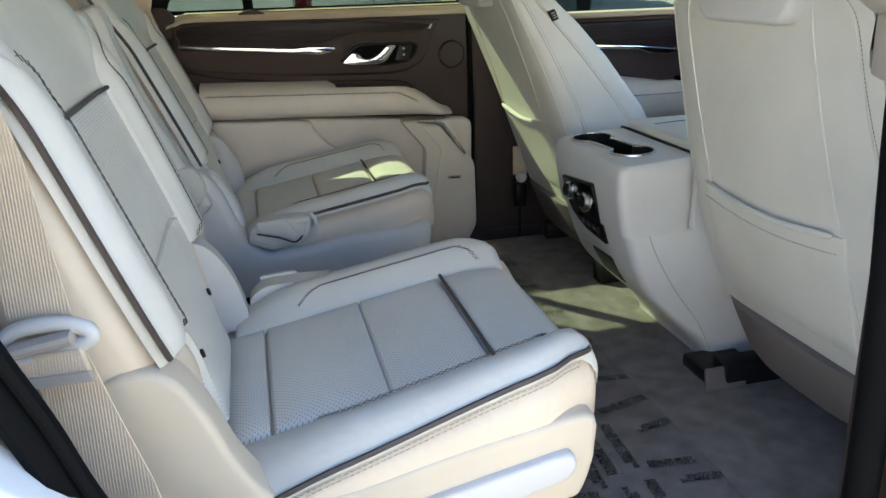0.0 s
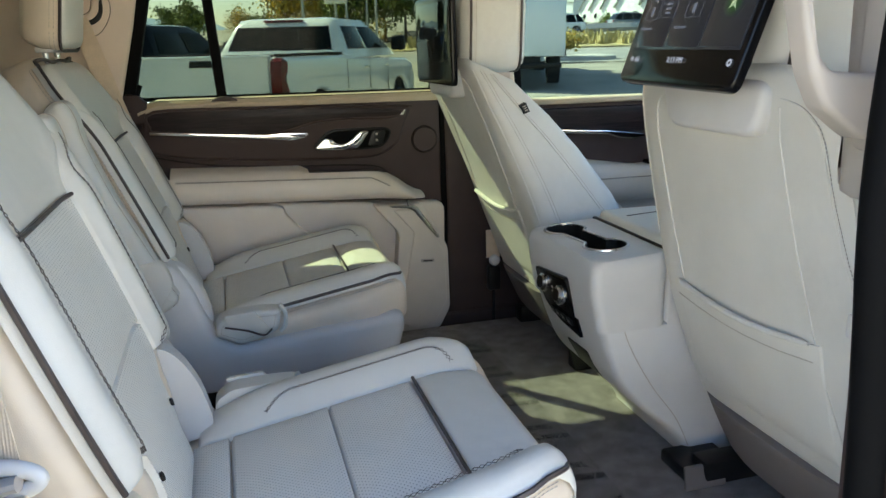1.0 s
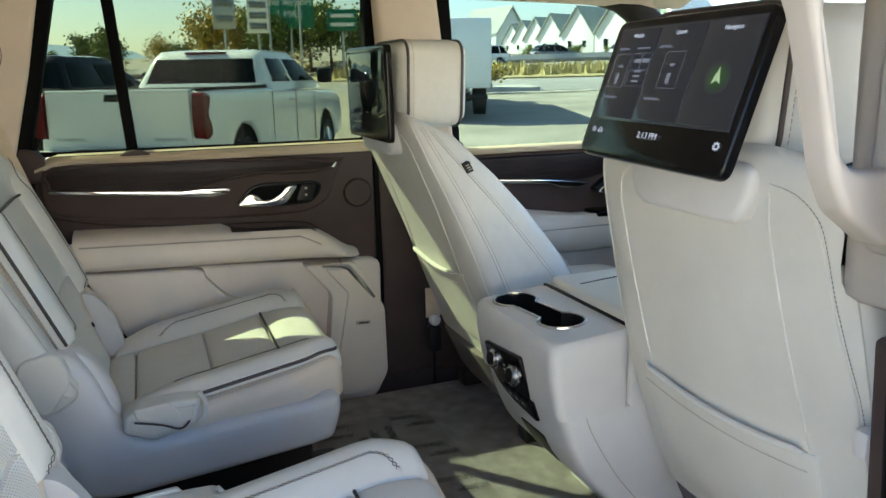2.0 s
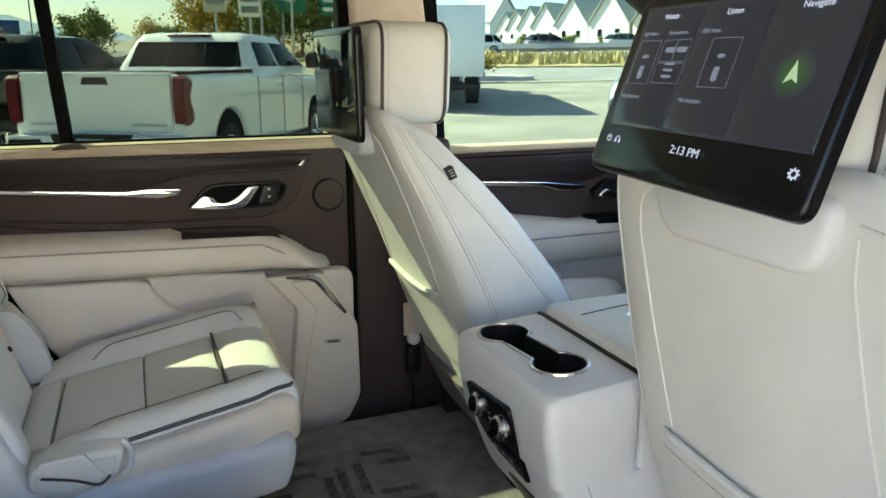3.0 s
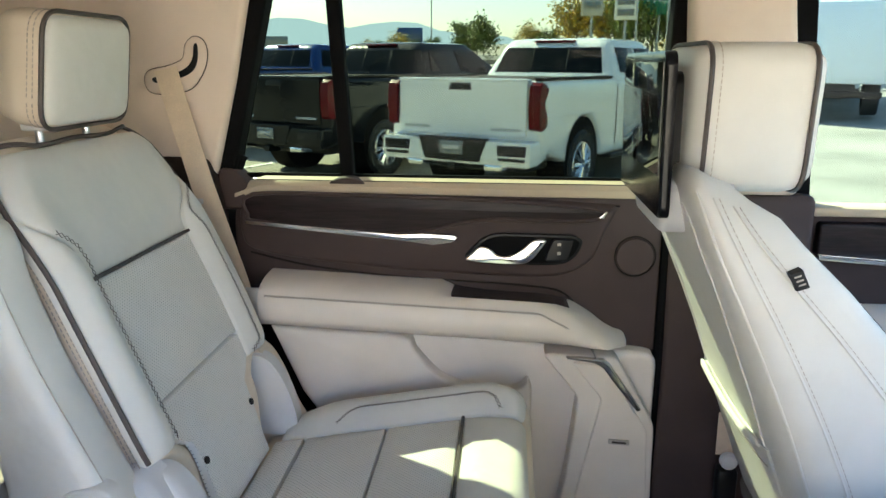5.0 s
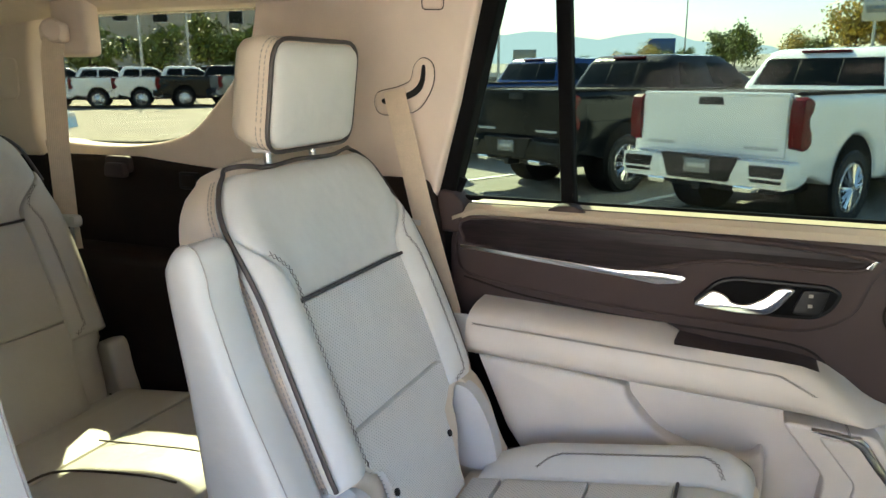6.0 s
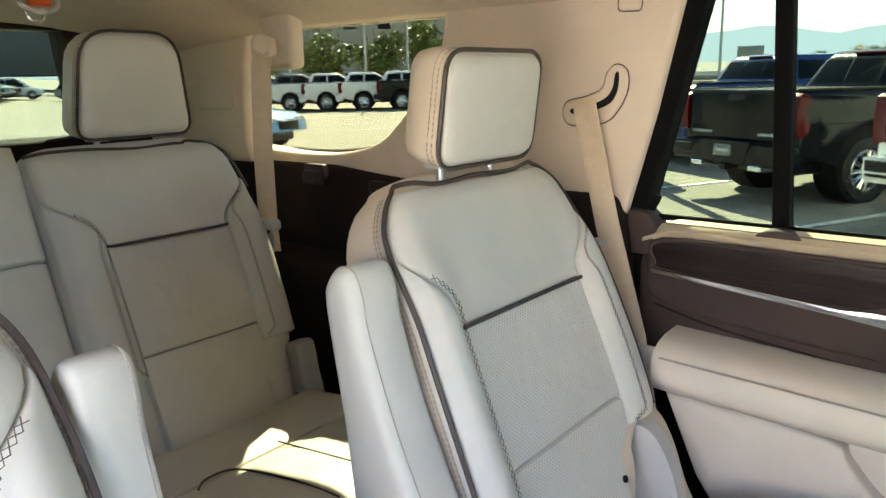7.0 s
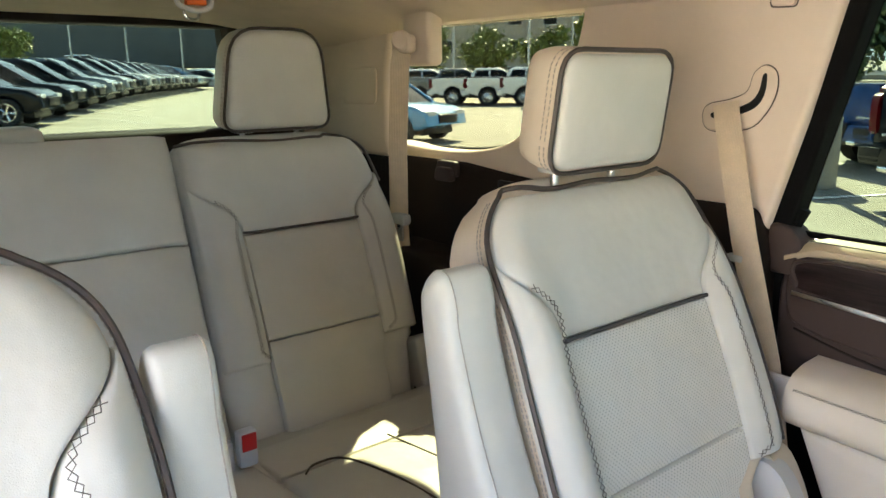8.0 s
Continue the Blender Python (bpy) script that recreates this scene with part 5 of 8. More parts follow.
# centre belt anchor on the ceiling
an = thing("belt_anchor", (-1.40, 0.22, 1.20), "beige ceiling belt anchor with an orange clip", "belt anchor")
part("bezel", plate(rounded([(-1.475, 0.165), (-1.40, 0.165), (-1.40, 0.29), (-1.475, 0.29)], 0.02), 1.172, 1.20, 0.006, flat), HEADLINER, an)
part("retainer", tube([tuple(p) for p in smooth_line([(-1.395, 0.165, 1.178), (-1.392, 0.17, 1.152), (-1.390, 0.21, 1.139), (-1.392, 0.25, 1.150), (-1.395, 0.255, 1.178)], 5)], 0.0075, 8), PLASTIC, an)
part("orange_clip", joined(rbox(-1.40, -1.378, 0.185, 0.238, 1.152, 1.166, 0.004), rbox(-1.396, -1.380, 0.197, 0.23, 1.162, 1.174, 0.004)), material("orange_plastic", (0.85, 0.16, 0.02), 0.5), an, "orange plastic clip")
part("latch", tube([tuple(p) for p in smooth_line([(-1.392, 0.178, 1.145), (-1.390, 0.185, 1.122), (-1.390, 0.212, 1.118), (-1.392, 0.222, 1.138)], 4)], 0.004, 7), SATIN, an)
an.scale = (0.78, 0.78, 0.78)


# ---- front seats ----
KICK = material("taupe_plastic", (0.165, 0.145, 0.138), 0.55, vary=0.08, grain=0.0003, grain_scale=1300, spec=0.2)
def screen(seat, B_at, yc, lit, FL):
    """The headrest-mounted touch screen. B_at(a, b, d): across, up, out towards the rear."""
    w, h = 0.300, 0.196
    out = rounded([(-w / 2 - 0.004, -0.012), (w / 2 - 0.006, -0.012), (w / 2 - 0.006, h), (-w / 2 - 0.004, h)], 0.018, 5)
    hs = part("screen", plate(out, 0.0, -0.014, 0.005, B_at), GLOSS, seat, "black touch screen on the headrest")
    ins = [(-w / 2 + 0.013, 0.043), (w / 2 - 0.016, 0.043), (w / 2 - 0.016, h - 0.014), (-w / 2 + 0.013, h - 0.014)]
    part("bracket", plate(rounded([(-0.07, 0.03), (0.07, 0.03), (0.06, 0.17), (-0.06, 0.17)], 0.02), -0.02, -0.075, 0.006, B_at), BLACK, hs)
    part("display", plate(ins, 0.0012, -0.002, 0.0003, B_at), glow("display_dark", (0.045, 0.047, 0.060), 0.05) if lit else SCREEN, hs, "dark lit display" if lit else "")
    if not lit:
        return
    TILE, ICON, GREEN = glow("display_tile", (0.030, 0.034, 0.046), 0.055), glow("display_text", (0.45, 0.47, 0.52), 0.13), [glow("display_green", (0.030, 0.034 + 0.013 * i, 0.044 - 0.005 * i), 0.075) for i in range(6)]
    DIM = glow("display_dim_text", (0.16, 0.17, 0.20), 0.12)

    def tile(a0, a1, b0, b1, mat, d=0.0022, nm="tile"):
        part(nm, plate(rounded([(a0, b0), (a1, b0), (a1, b1), (a0, b1)], 0.002, 2), d, d - 0.001, 0.0002, B_at), mat, hs)

    def word(text, a, b, size, mat, nm="lettering", align="LEFT"):
        cu = bpy.data.curves.new("txt", "FONT")
        cu.body, cu.size, cu.align_x, cu.extrude = text, size, align, 0.0002
        tmp = bpy.data.objects.new("tmp", cu)
        scene.collection.objects.link(tmp)
        me = tmp.to_mesh()
        bm = bmesh.new()
        bm.from_mesh(me)
        tmp.to_mesh_clear()
        bpy.data.objects.remove(tmp)
        bpy.data.curves.remove(cu)
        for v in bm.verts:
            v.co = B_at(a + v.co.x * FL, b + v.co.y, 0.0032 + v.co.z)
        part(nm, bm, mat, hs)

    a0 = -w / 2 + 0.016
    tw = (w - 0.032 - 0.006) / 3
    heads = ("Watch", "Listen", "Navigate")
    for k in range(3):
        c0 = a0 + k * (tw + 0.003)
        tile(c0, c0 + tw, 0.046, h - 0.017, TILE)
        word(heads[k], c0 + tw / 2, h - 0.030, 0.0085, ICON, align="CENTER")
    c0 = a0
    word("USB Video", c0 + 0.006, h - 0.048, 0.0058, DIM)
    word("Connections", c0 + 0.048, h - 0.048, 0.0058, DIM)
    word("USB Music", c0 + tw + 0.010, h - 0.048, 0.0062, DIM)
    word("No Recents", c0 + 0.004, 0.075, 0.0066, DIM)
    word("No Recents", c0 + tw + 0.012, 0.075, 0.0066, DIM)
    for a, b in ((0.052, 0.128), (0.070, 0.128)):
        tile(c0 + a, c0 + a + 0.015, b, b + 0.006, DIM, 0.0028, "icon")
    for a in (0.018, tw + 0.045):
        tile(c0 + a, c0 + a + 0.007, 0.098, 0.113, DIM, 0.0028, "icon")
        tile(c0 + a - 0.001, c0 + a + 0.008, 0.122, 0.126, DIM, 0.0028, "icon")
    for b in (0.100, 0.107, 0.114):
        tile(c0 + 0.062 - 0.003, c0 + 0.074, b, b + 0.003, DIM, 0.0028, "icon")
    n0 = a0 + 2 * (tw + 0.003) + tw * 0.5
    part("icon", plate([(n0 - 0.007, 0.099), (n0, 0.103), (n0 + 0.007, 0.099), (n0, 0.119)], 0.0034, 0.002, 0.0002, B_at), glow("display_arrow", (0.34, 0.44, 0.24), 0.12), hs)
    for i, g in enumerate(GREEN):
        r = 0.021 - 0.0024 * i
        part("halo", plate([(n0 + r * math.cos(q * math.pi / 12), 0.107 + r * math.sin(q * math.pi / 12)) for q in range(24)], 0.0024 + 0.0001 * i, 0.002, 0.0001, B_at), g, hs)
    word("2:13 PM", 0.0, 0.022, 0.0125, ICON, align="CENTER")

    def ring(a, b, r0, r1, nm="icon"):
        n = 18
        pts = [(a + r1 * math.cos(2 * math.pi * k / n), b + r1 * math.sin(2 * math.pi * k / n)) for k in range(n)]
        ipts = [(a + r0 * math.cos(2 * math.pi * k / n), b + r0 * math.sin(2 * math.pi * k / n)) for k in range(n)]
        part(nm, loft([[B_at(p, q, 0.002) for p, q in pts], [B_at(p, q, 0.0022) for p, q in pts], [B_at(p, q, 0.0022) for p, q in ipts], [B_at(p, q, 0.002) for p, q in ipts]], cap=False), ICON, hs)

    def arc(a, b, r, t0, t1, wd=0.0005):
        pts = [B_at(a + r * math.cos(radians(t)), b + r * math.sin(radians(t)), 0.0022) for t in np.linspace(t0, t1, 14)]
        part("icon", tube(pts, wd, 5), ICON, hs)

    # gear, power and headphone symbols
    ring(w / 2 - 0.025, 0.025, 0.0024, 0.0042)
    for k in range(8):
        c, s_ = math.cos(k * math.pi / 4), math.sin(k * math.pi / 4)
        part("icon", tube([B_at(w / 2 - 0.025 + 0.0040 * c, 0.025 + 0.0040 * s_, 0.0022), B_at(w / 2 - 0.025 + 0.0054 * c, 0.025 + 0.0054 * s_, 0.0022)], 0.0007, 4), ICON, hs)
    arc(-w / 2 + 0.024, 0.026, 0.0036, 125, 415)
    part("icon", tube([B_at(-w / 2 + 0.024, 0.0262, 0.0022), B_at(-w / 2 + 0.024, 0.0305, 0.0022)], 0.0005, 5), ICON, hs)
    arc(-w / 2 + 0.040, 0.026, 0.0036, -5, 185)
    for s_ in (-1, 1):
        part("icon", tube([B_at(-w / 2 + 0.040 + s_ * 0.0034, 0.0262, 0.0022), B_at(-w / 2 + 0.040 + s_ * 0.0034, 0.0222, 0.0022)], 0.0009, 5), ICON, hs)
    # thin frames round the entries
    for a_, b_, c_, d_ in ((0.004, 0.092, 0.040, 0.142), (0.046, 0.118, 0.066, 0.142), (0.068, 0.118, 0.088, 0.142), (0.046, 0.094, 0.088, 0.116), (tw + 0.030, 0.092, tw + 0.068, 0.142)):
        lp = [B_at(c0 + p, q, 0.0026) for p, q in ((a_, b_), (c_, b_), (c_, d_), (a_, d_), (a_, b_))]
        for p, q in zip(lp, lp[1:]):
            part("frame_line", tube([p, q], 0.0002, 4), DIM, hs)


def front_cushion(yc, dx):
    """A seat cushion with raised side bolsters and a rounded nose."""
    rings = []
    for x, k in ((0.72, 0.0), (0.80, 0.0), (0.92, 0.0), (1.05, 0.0), (1.15, 0.008), (1.20, 0.025), (1.225, 0.06), (1.235, 0.10)):
        ring = []
        for u in np.linspace(-1, 1, 21):
            z = 0.305 + 0.04 * (x - 0.8) + 0.045 * smoothstep(abs(u), 0.55, 0.85) - 0.05 * smoothstep(abs(u), 0.88, 1.0) - k
            ring.append(Vector((x + dx, yc + 0.255 * u, z)))
        ring += [Vector((x + dx, yc + 0.262, 0.26 - k * 0.3)), Vector((x + dx, yc + 0.24, 0.19)), Vector((x + dx, yc - 0.24, 0.19)), Vector((x + dx, yc - 0.262, 0.26 - k * 0.3))]
        rings.append(ring)
    return loft(rings)


def front_seat(mirror, yc, dx, hx, sx, sz, lean, yaw, label):
    FLIP[0] = -1.0 if mirror else 1.0
    F = FLIP[0]
    seat = thing("car_seat", (0.7, yc, FLOOR), label, "seat", "front seats")
    # dx: how far the seat is slid; sx, sz: the screen's lower edge
    # the back: rear face leans; rings from the foot to the shoulder
    if mirror:
        prof = [(0.19, 0.618, 0.20, 0.20), (0.23, 0.590, 0.220, 0.24), (0.30, 0.560, 0.234, 0.26), (0.42, 0.522, 0.243, 0.235), (0.54, 0.494, 0.245, 0.19), (0.66, 0.468, 0.240, 0.15), (0.74, 0.450, 0.232, 0.12), (0.79, 0.438, 0.218, 0.10), (0.822, 0.432, 0.195, 0.085), (0.838, 0.440, 0.165, 0.065)]
    else:
        prof = [(0.17, 0.562, 0.20, 0.20), (0.23, 0.542, 0.222, 0.21), (0.30, 0.517, 0.236, 0.225), (0.42, 0.472, 0.243, 0.258), (0.54, 0.428, 0.245, 0.232), (0.66, 0.378, 0.240, 0.190), (0.74, 0.343, 0.232, 0.154), (0.79, 0.326, 0.218, 0.122), (0.822, 0.318, 0.195, 0.104), (0.838, 0.326, 0.165, 0.070)]
    rings = []
    for z, x, w, t in prof:
        ring = []
        for i in range(52):
            a = 2 * math.pi * i / 52
            px = math.copysign(abs(math.cos(a)) ** 0.36, math.cos(a))
            py = math.copysign(abs(math.sin(a)) ** 0.30, math.sin(a))
            ring.append(Vector((x + t / 2 + px * t / 2 + 0.25 * max(px, 0) * t * abs(py) ** 4, yc + py * w, z - 0.02 * px)))
        rings.append(ring)
    c = sum(rings[-1], Vector()) / 52
    rings.append([p + (c - p) * 0.35 + Vector((0, 0, 0.008)) for p in rings[-1]])
    back = part("backrest", loft(rings), LEATHER, seat, sharp=60)

    def rear(a, z, d=0.0):
        """On the rear face: a across from the middle, d out to the rear."""
        for (z0, x0, w0, t0), (z1, x1, w1, t1) in zip(prof, prof[1:]):
            if z <= z1:
                k = (z - z0) / (z1 - z0)
                w = w0 + (w1 - w0) * k
                t = t0 + (t1 - t0) * k
                x = x0 + (x1 - x0) * k
                r = min(abs(a) / w, 0.999)
                flat = (1 - r ** (2 / 0.30)) ** 0.18
                curve = t / 2 * (1 - flat)
                return Vector((x + min(curve, t / 2) - d + 0.0, yc + a, z + 0.02 * flat))
        return Vector((prof[-1][1] - d, yc + a, z))

    # hard lower panel in brown
    kx = float(np.interp(0.23, [p[0] for p in prof], [p[1] for p in prof])) - 0.590
    kick = [(z, x + kx, w) for z, x, w in ((0.140, 0.640, 0.195), (0.160, 0.626, 0.212), (0.20, 0.608, 0.224), (0.24, 0.590, 0.231), (0.256, 0.584, 0.234))]
    rg = []
    for z, x, w in kick:
        rg.append([Vector((x - 0.012 + 0.10 * (abs(k) / 8) ** 5, yc + w * 1.02 * k / 8, z - 0.006 * (1 - (k / 8) ** 2))) for k in range(-8, 9)] + [Vector((x + 0.06 + 0.06 * (abs(k) / 8) ** 5, yc + w * 0.98 * k / 8, z)) for k in range(8, -9, -1)])
    part("kick_panel", loft(rg), KICK, seat, "brown plastic kick panel", sharp=50)
    # seams of the rear face
    out_side = 1 if yc > 0 else -1
    for s in (out_side,):
        ln = [rear(s * a, z, 0.0005) for a, z in smooth_line([(0.128, 0.785), (0.124, 0.757), (0.123, 0.727), (0.132, 0.62), (0.150, 0.50), (0.160, 0.43), (0.176, 0.33), (0.182, 0.26)], 6)]
        part("seam", tube(ln, 0.0015, 6), LEATHER, back)
    for s in (-1, 1):
        way = [(0.13, 0.796), (0.158, 0.790), (0.178, 0.775), (0.19, 0.75), (0.198, 0.68), (0.208, 0.62), (0.220, 0.55), (0.224, 0.44), (0.218, 0.29)] if s == out_side else [(0.12, 0.792), (0.150, 0.775), (0.164, 0.74), (0.165, 0.70), (0.161, 0.605), (0.150, 0.478), (0.146, 0.38), (0.150, 0.27)]
        ln = [rear(s * a, z, 0.0006) for a, z in smooth_line(way, 6)]
        part("seam", tube(ln, 0.0015, 6), LEATHER, back)
        if s == out_side:
            part("stitching", dashes([p + Vector((0, s * 0.006, 0)) for p in ln], 0.0005, 0.0038, 0.0018), KICK, back)
    # map pocket: a stuffed lip across the back
    def lip(s, t, h):
        a = -0.168 + 0.336 * s
        z = 0.27 + (0.470 - 0.27) * t - 0.018 * math.sin(math.pi * s) * t
        p = rear(a, z, 0.001 + h + 0.004 * smoothstep(t, 0.6, 1.0) * math.sin(math.pi * min(max(s, 0.02), 0.98)) ** 0.5)
        return p
    pk = part("map_pocket", patch(lip, 0.336, 0.2, 18, 14, 0.004, 0.01), LEATHER, back, "leather map pocket", sharp=70)
    hem = [lip(s, 0.995, 0.006) for s in np.linspace(0.05, 0.95, 24)]
    part("hem", tube(hem, [0.002] + [0.0055] * 22 + [0.002], 8), LEATHER, pk)
    part("seam", dashes([lip(s, 0.86, 0.0055) for s in np.linspace(0.02, 0.98, 24)]), PALE_THREAD, pk)
    # shoulder bezel below the headrest
    bx = 0.424 if mirror else 0.304
    bz = rounded([(-0.100, 0.762), (0.100, 0.762), (0.122, 0.838), (-0.122, 0.838)], 0.03, 5)
    part("bezel", plate(bz, 0.0, -0.09, 0.012, lambda a, b, d: Vector((bx - d, yc + a, b))), PLASTIC, seat, "pale plastic shoulder bezel")
    # seams with stitches along the flanks, lying on the leather
    def flank(s, way, lift):
        out = []
        for (z, x, w, t), px in zip(prof[2:9], way):
            c = abs(px) ** (1 / 0.36)
            py = math.sqrt(1 - c * c) ** 0.30
            out.append((x + t / 2 + px * t / 2 + 0.25 * max(px, 0) * t * py ** 4, yc + s * (w * py + lift), z - 0.02 * px))
        return [Vector(p) for p in smooth_line(out, 5)]
    for s in (-1, 1):
        for way in ([-0.82] * 7, [-0.46] * 7, [0.62, 0.5, 0.36, 0.24, 0.12, 0.04, 0.0]):
            part("seam", tube(flank(s, way, 0.0), 0.0019, 6), LEATHER, back)
            part("stitching", dashes([p + Vector((0.006, 0, 0)) for p in flank(s, way, 0.0006)]), PALE_THREAD, back)
        part("piping", tube(flank(s, [0.93] * 7, 0.0), 0.0032, 6), PIPE, back, "dark brown piping")
    # little fabric tag on the inboard flank
    tx = dx + 0.018
    tg = [(0.469 + tx, 0.751), (0.483 + tx, 0.757), (0.493 + tx, 0.736), (0.479 + tx, 0.731)]
    tagp = part("fabric_tag", plate(tg, yc - 0.2415, yc - 0.225, 0.001), INK, seat, "small black fabric tag")
    for k in range(3):
        q = [(0.4735 + tx + 0.003 * k, 0.7485 - 0.0048 * k), (0.481 + tx + 0.003 * k, 0.7515 - 0.0048 * k), (0.4818 + tx + 0.003 * k, 0.7497 - 0.0048 * k), (0.4743 + tx + 0.003 * k, 0.7467 - 0.0048 * k)]
        part("bar", plate(q, yc - 0.2422, yc - 0.24, 0.0002), PALE_THREAD, tagp)
    # cushion
    part("cushion", front_cushion(yc, dx), LEATHER, seat, sharp=60)
    part("seat_base", rbox(0.70, 1.15, yc - 0.24, yc + 0.24, FLOOR + 0.03, 0.24, 0.02), BROWN, seat)
    for s in (-1, 1):
        part("floor_rail", rbox(0.60, 1.2, yc + s * 0.19 - 0.025, yc + s * 0.19 + 0.025, FLOOR, 0.10, 0.005), BLACK, seat)
    headrest_front(seat, yc, dx + hx, 0.05 if mirror else 0.026)

    def sc(a, b, d):
        # across, up the tilted panel, out to the rear
        ax, b = -a * F * 1.085 - yaw * 0.06, b * (0.917 if mirror else 1.0)
        tilt = radians(lean)
        return Vector((sx - yaw * ax - d * math.cos(tilt) + b * math.sin(tilt), yc + ax, sz + b * math.cos(tilt) + d * math.sin(tilt)))

    screen(seat, sc, yc, mirror, 1)
    FLIP[0] = 1.0


def headrest_front(seat, yc, dx, deep=0.0):
    w, h = 0.255, 0.194
    out = rounded([(-w / 2 * 0.9, -h / 2), (w / 2 * 0.9, -h / 2), (w / 2, h / 2), (-w / 2, h / 2)], 0.045, 5)
    cx, cz = 0.452 + dx, 0.917
    rings = [[Vector((cx + dep, yc + a, cz + b)) for a, b in inset(out, i)] for dep, i in ((-0.072, 0.03), (-0.066, 0.014), (-0.052, 0.003), (-0.03, 0.0), (0.03 + deep, 0.0), (0.05 + deep, 0.004), (0.064 + deep, 0.016), (0.07 + deep, 0.035))]
    hd = part("headrest", loft(rings), LEATHER, seat, sharp=50)
    for dep, ins in ((-0.052, 0.0015), (0.05 + deep, 0.0025)):
        lp = [Vector((cx + dep, yc + a, cz + b)) for a, b in inset(out, ins)]
        part("piping", tube(lp + lp[:2], 0.0034), PIPE, hd, "dark brown piping")
    lp = [Vector((cx - 0.04, yc + a, cz + b)) for a, b in inset(out, -0.0005)]
    part("stitching", dashes(lp + lp[:1]), PALE_THREAD, hd)
    for s in (-1, 1):
        part("post", tube([(cx, yc + s * 0.06, cz - h / 2 + 0.01), (cx, yc + s * 0.06, 0.78)], 0.007, 10), SATIN, hd)


front_seat(False, 0.445, -0.06, 0.01, 0.290, 0.806, -1, 0.0, "driver's pale leather seat with a dark screen on its headrest")
front_seat(True, 0.495, 0.0, 0.06, 0.366, 0.839, 20, 0.1, "front passenger's pale leather seat with a lit screen")


# ---- centre console ----
def console():
    con = thing("centre_console", (0.7, -0.085, FLOOR), "pale plastic centre console with cup holders", "console")
    yc = -0.085
    # rings from the rear face forward, top and flanks
    side = [np.array(p) for p in ((0.414, 0.385), (0.552, 0.385), (0.556, 0.524), (0.90, 0.525), (1.4, 0.50))] + [np.array((1.4, 0.06)), np.array((0.63, 0.06))]
    side += smooth_line([(0.628, 0.075), (0.600, 0.12), (0.545, 0.17), (0.475, 0.24), (0.440, 0.31), (0.419, 0.375)], 4)
    rings = []
    for dy, ins in ((-0.158, 0.014), (-0.155, 0.009), (-0.149, 0.004), (-0.138, 0.0), (0.138, 0.0), (0.149, 0.004), (0.155, 0.009), (0.158, 0.014)):
        q = inset(side, ins)
        rings.append([Vector((a, yc + dy, max(b, 0.055))) for a, b in q])
    body = part("body", loft(rings), PLASTIC, con, "moulded pale plastic body", sharp=50)
    for s in (-1, 1):
        ln = smooth_line([(0.432, 0.465), (0.448, 0.40), (0.468, 0.34), (0.52, 0.25), (0.58, 0.17), (0.615, 0.10)], 5)
        part("joint", tube([Vector((a + 0.012, yc + s * 0.158, b)) for a, b in ln], 0.0011, 5), PALE_THREAD, body)
    # cup holder: two rounds joined by a channel
    def outline(r, ch):
        n = 16
        a0 = math.asin(ch / r)
        right = [(0.078 + r * math.cos(a), r * math.sin(a)) for a in np.linspace(-math.pi + a0, math.pi - a0, n)]
        left = [(-0.078 + r * math.cos(a), r * math.sin(a)) for a in np.linspace(a0, 2 * math.pi - a0, n)]
        return right + left
    sk = -0.10
    lay = lambda r, ch, z, g=0.0: [Vector((0.468 + sk * p * 1.0 + q, yc + 0.02 + p * 0.98, z + 0.075 * (0.468 + sk * p + q - 0.425))) for p, q in outline(r, ch)]
    n = len(outline(0.045, 0.026))
    # deck round the cups: from its skirt over the rounded edge to the wells
    def rim(ins, z, lean):
        q = rounded([(0.398 + ins + lean, -0.160 + ins), (0.556, -0.160 + ins), (0.556, 0.160 - ins), (0.398 + ins + lean, 0.160 - ins)], 0.016, 5)
        q = np.array(q)
        q = np.vstack([q, q[:1]])
        seg = np.r_[0, np.cumsum(np.linalg.norm(np.diff(q, axis=0), axis=1))]
        return np.array([[np.interp(s, seg, q[:, k]) for k in (0, 1)] for s in np.linspace(0, seg[-1], 96, endpoint=False)]), z
    hole = np.array([(v.x, v.y - yc) for v in lay(0.0445, 0.0255, 0.5)])
    hl = np.vstack([hole, hole[:1]])
    seg = np.r_[0, np.cumsum(np.linalg.norm(np.diff(hl, axis=0), axis=1))]
    hole96 = np.array([[np.interp(s, seg, hl[:, k]) for k in (0, 1)] for s in np.linspace(0, seg[-1], 96, endpoint=False)])
    outer0, _ = rim(0.012, 0.5, 0)
    if np.sum(hole96[:, 0] * np.roll(hole96[:, 1], -1) - np.roll(hole96[:, 0], -1) * hole96[:, 1]) * np.sum(outer0[:, 0] * np.roll(outer0[:, 1], -1) - np.roll(outer0[:, 0], -1) * outer0[:, 1]) < 0:
        hole96 = hole96[::-1]
    best = min(range(96), key=lambda k: np.sum((np.roll(hole96, k, 0) - outer0) ** 2))
    hole96 = np.roll(hole96, best, 0)
    zt = lambda x: 0.512 + 0.075 * (x - 0.425)
    deck = []
    for ins, z, lean in ((0.0, 0.372, 0.016), (0.0, 0.41, 0.009), (0.0, 0.45, 0.001), (0.0, 0.492, 0.0), (0.003, 0.504, 0.0), (0.009, 0.511, 0.0), (0.018, None, 0.0)):
        q, _ = rim(ins, z, lean)
        deck.append([Vector((a, yc + b, (zt(a) if z is None else z + 0.075 * (a - 0.425) * smoothstep(z, 0.43, 0.5)))) for a, b in q])
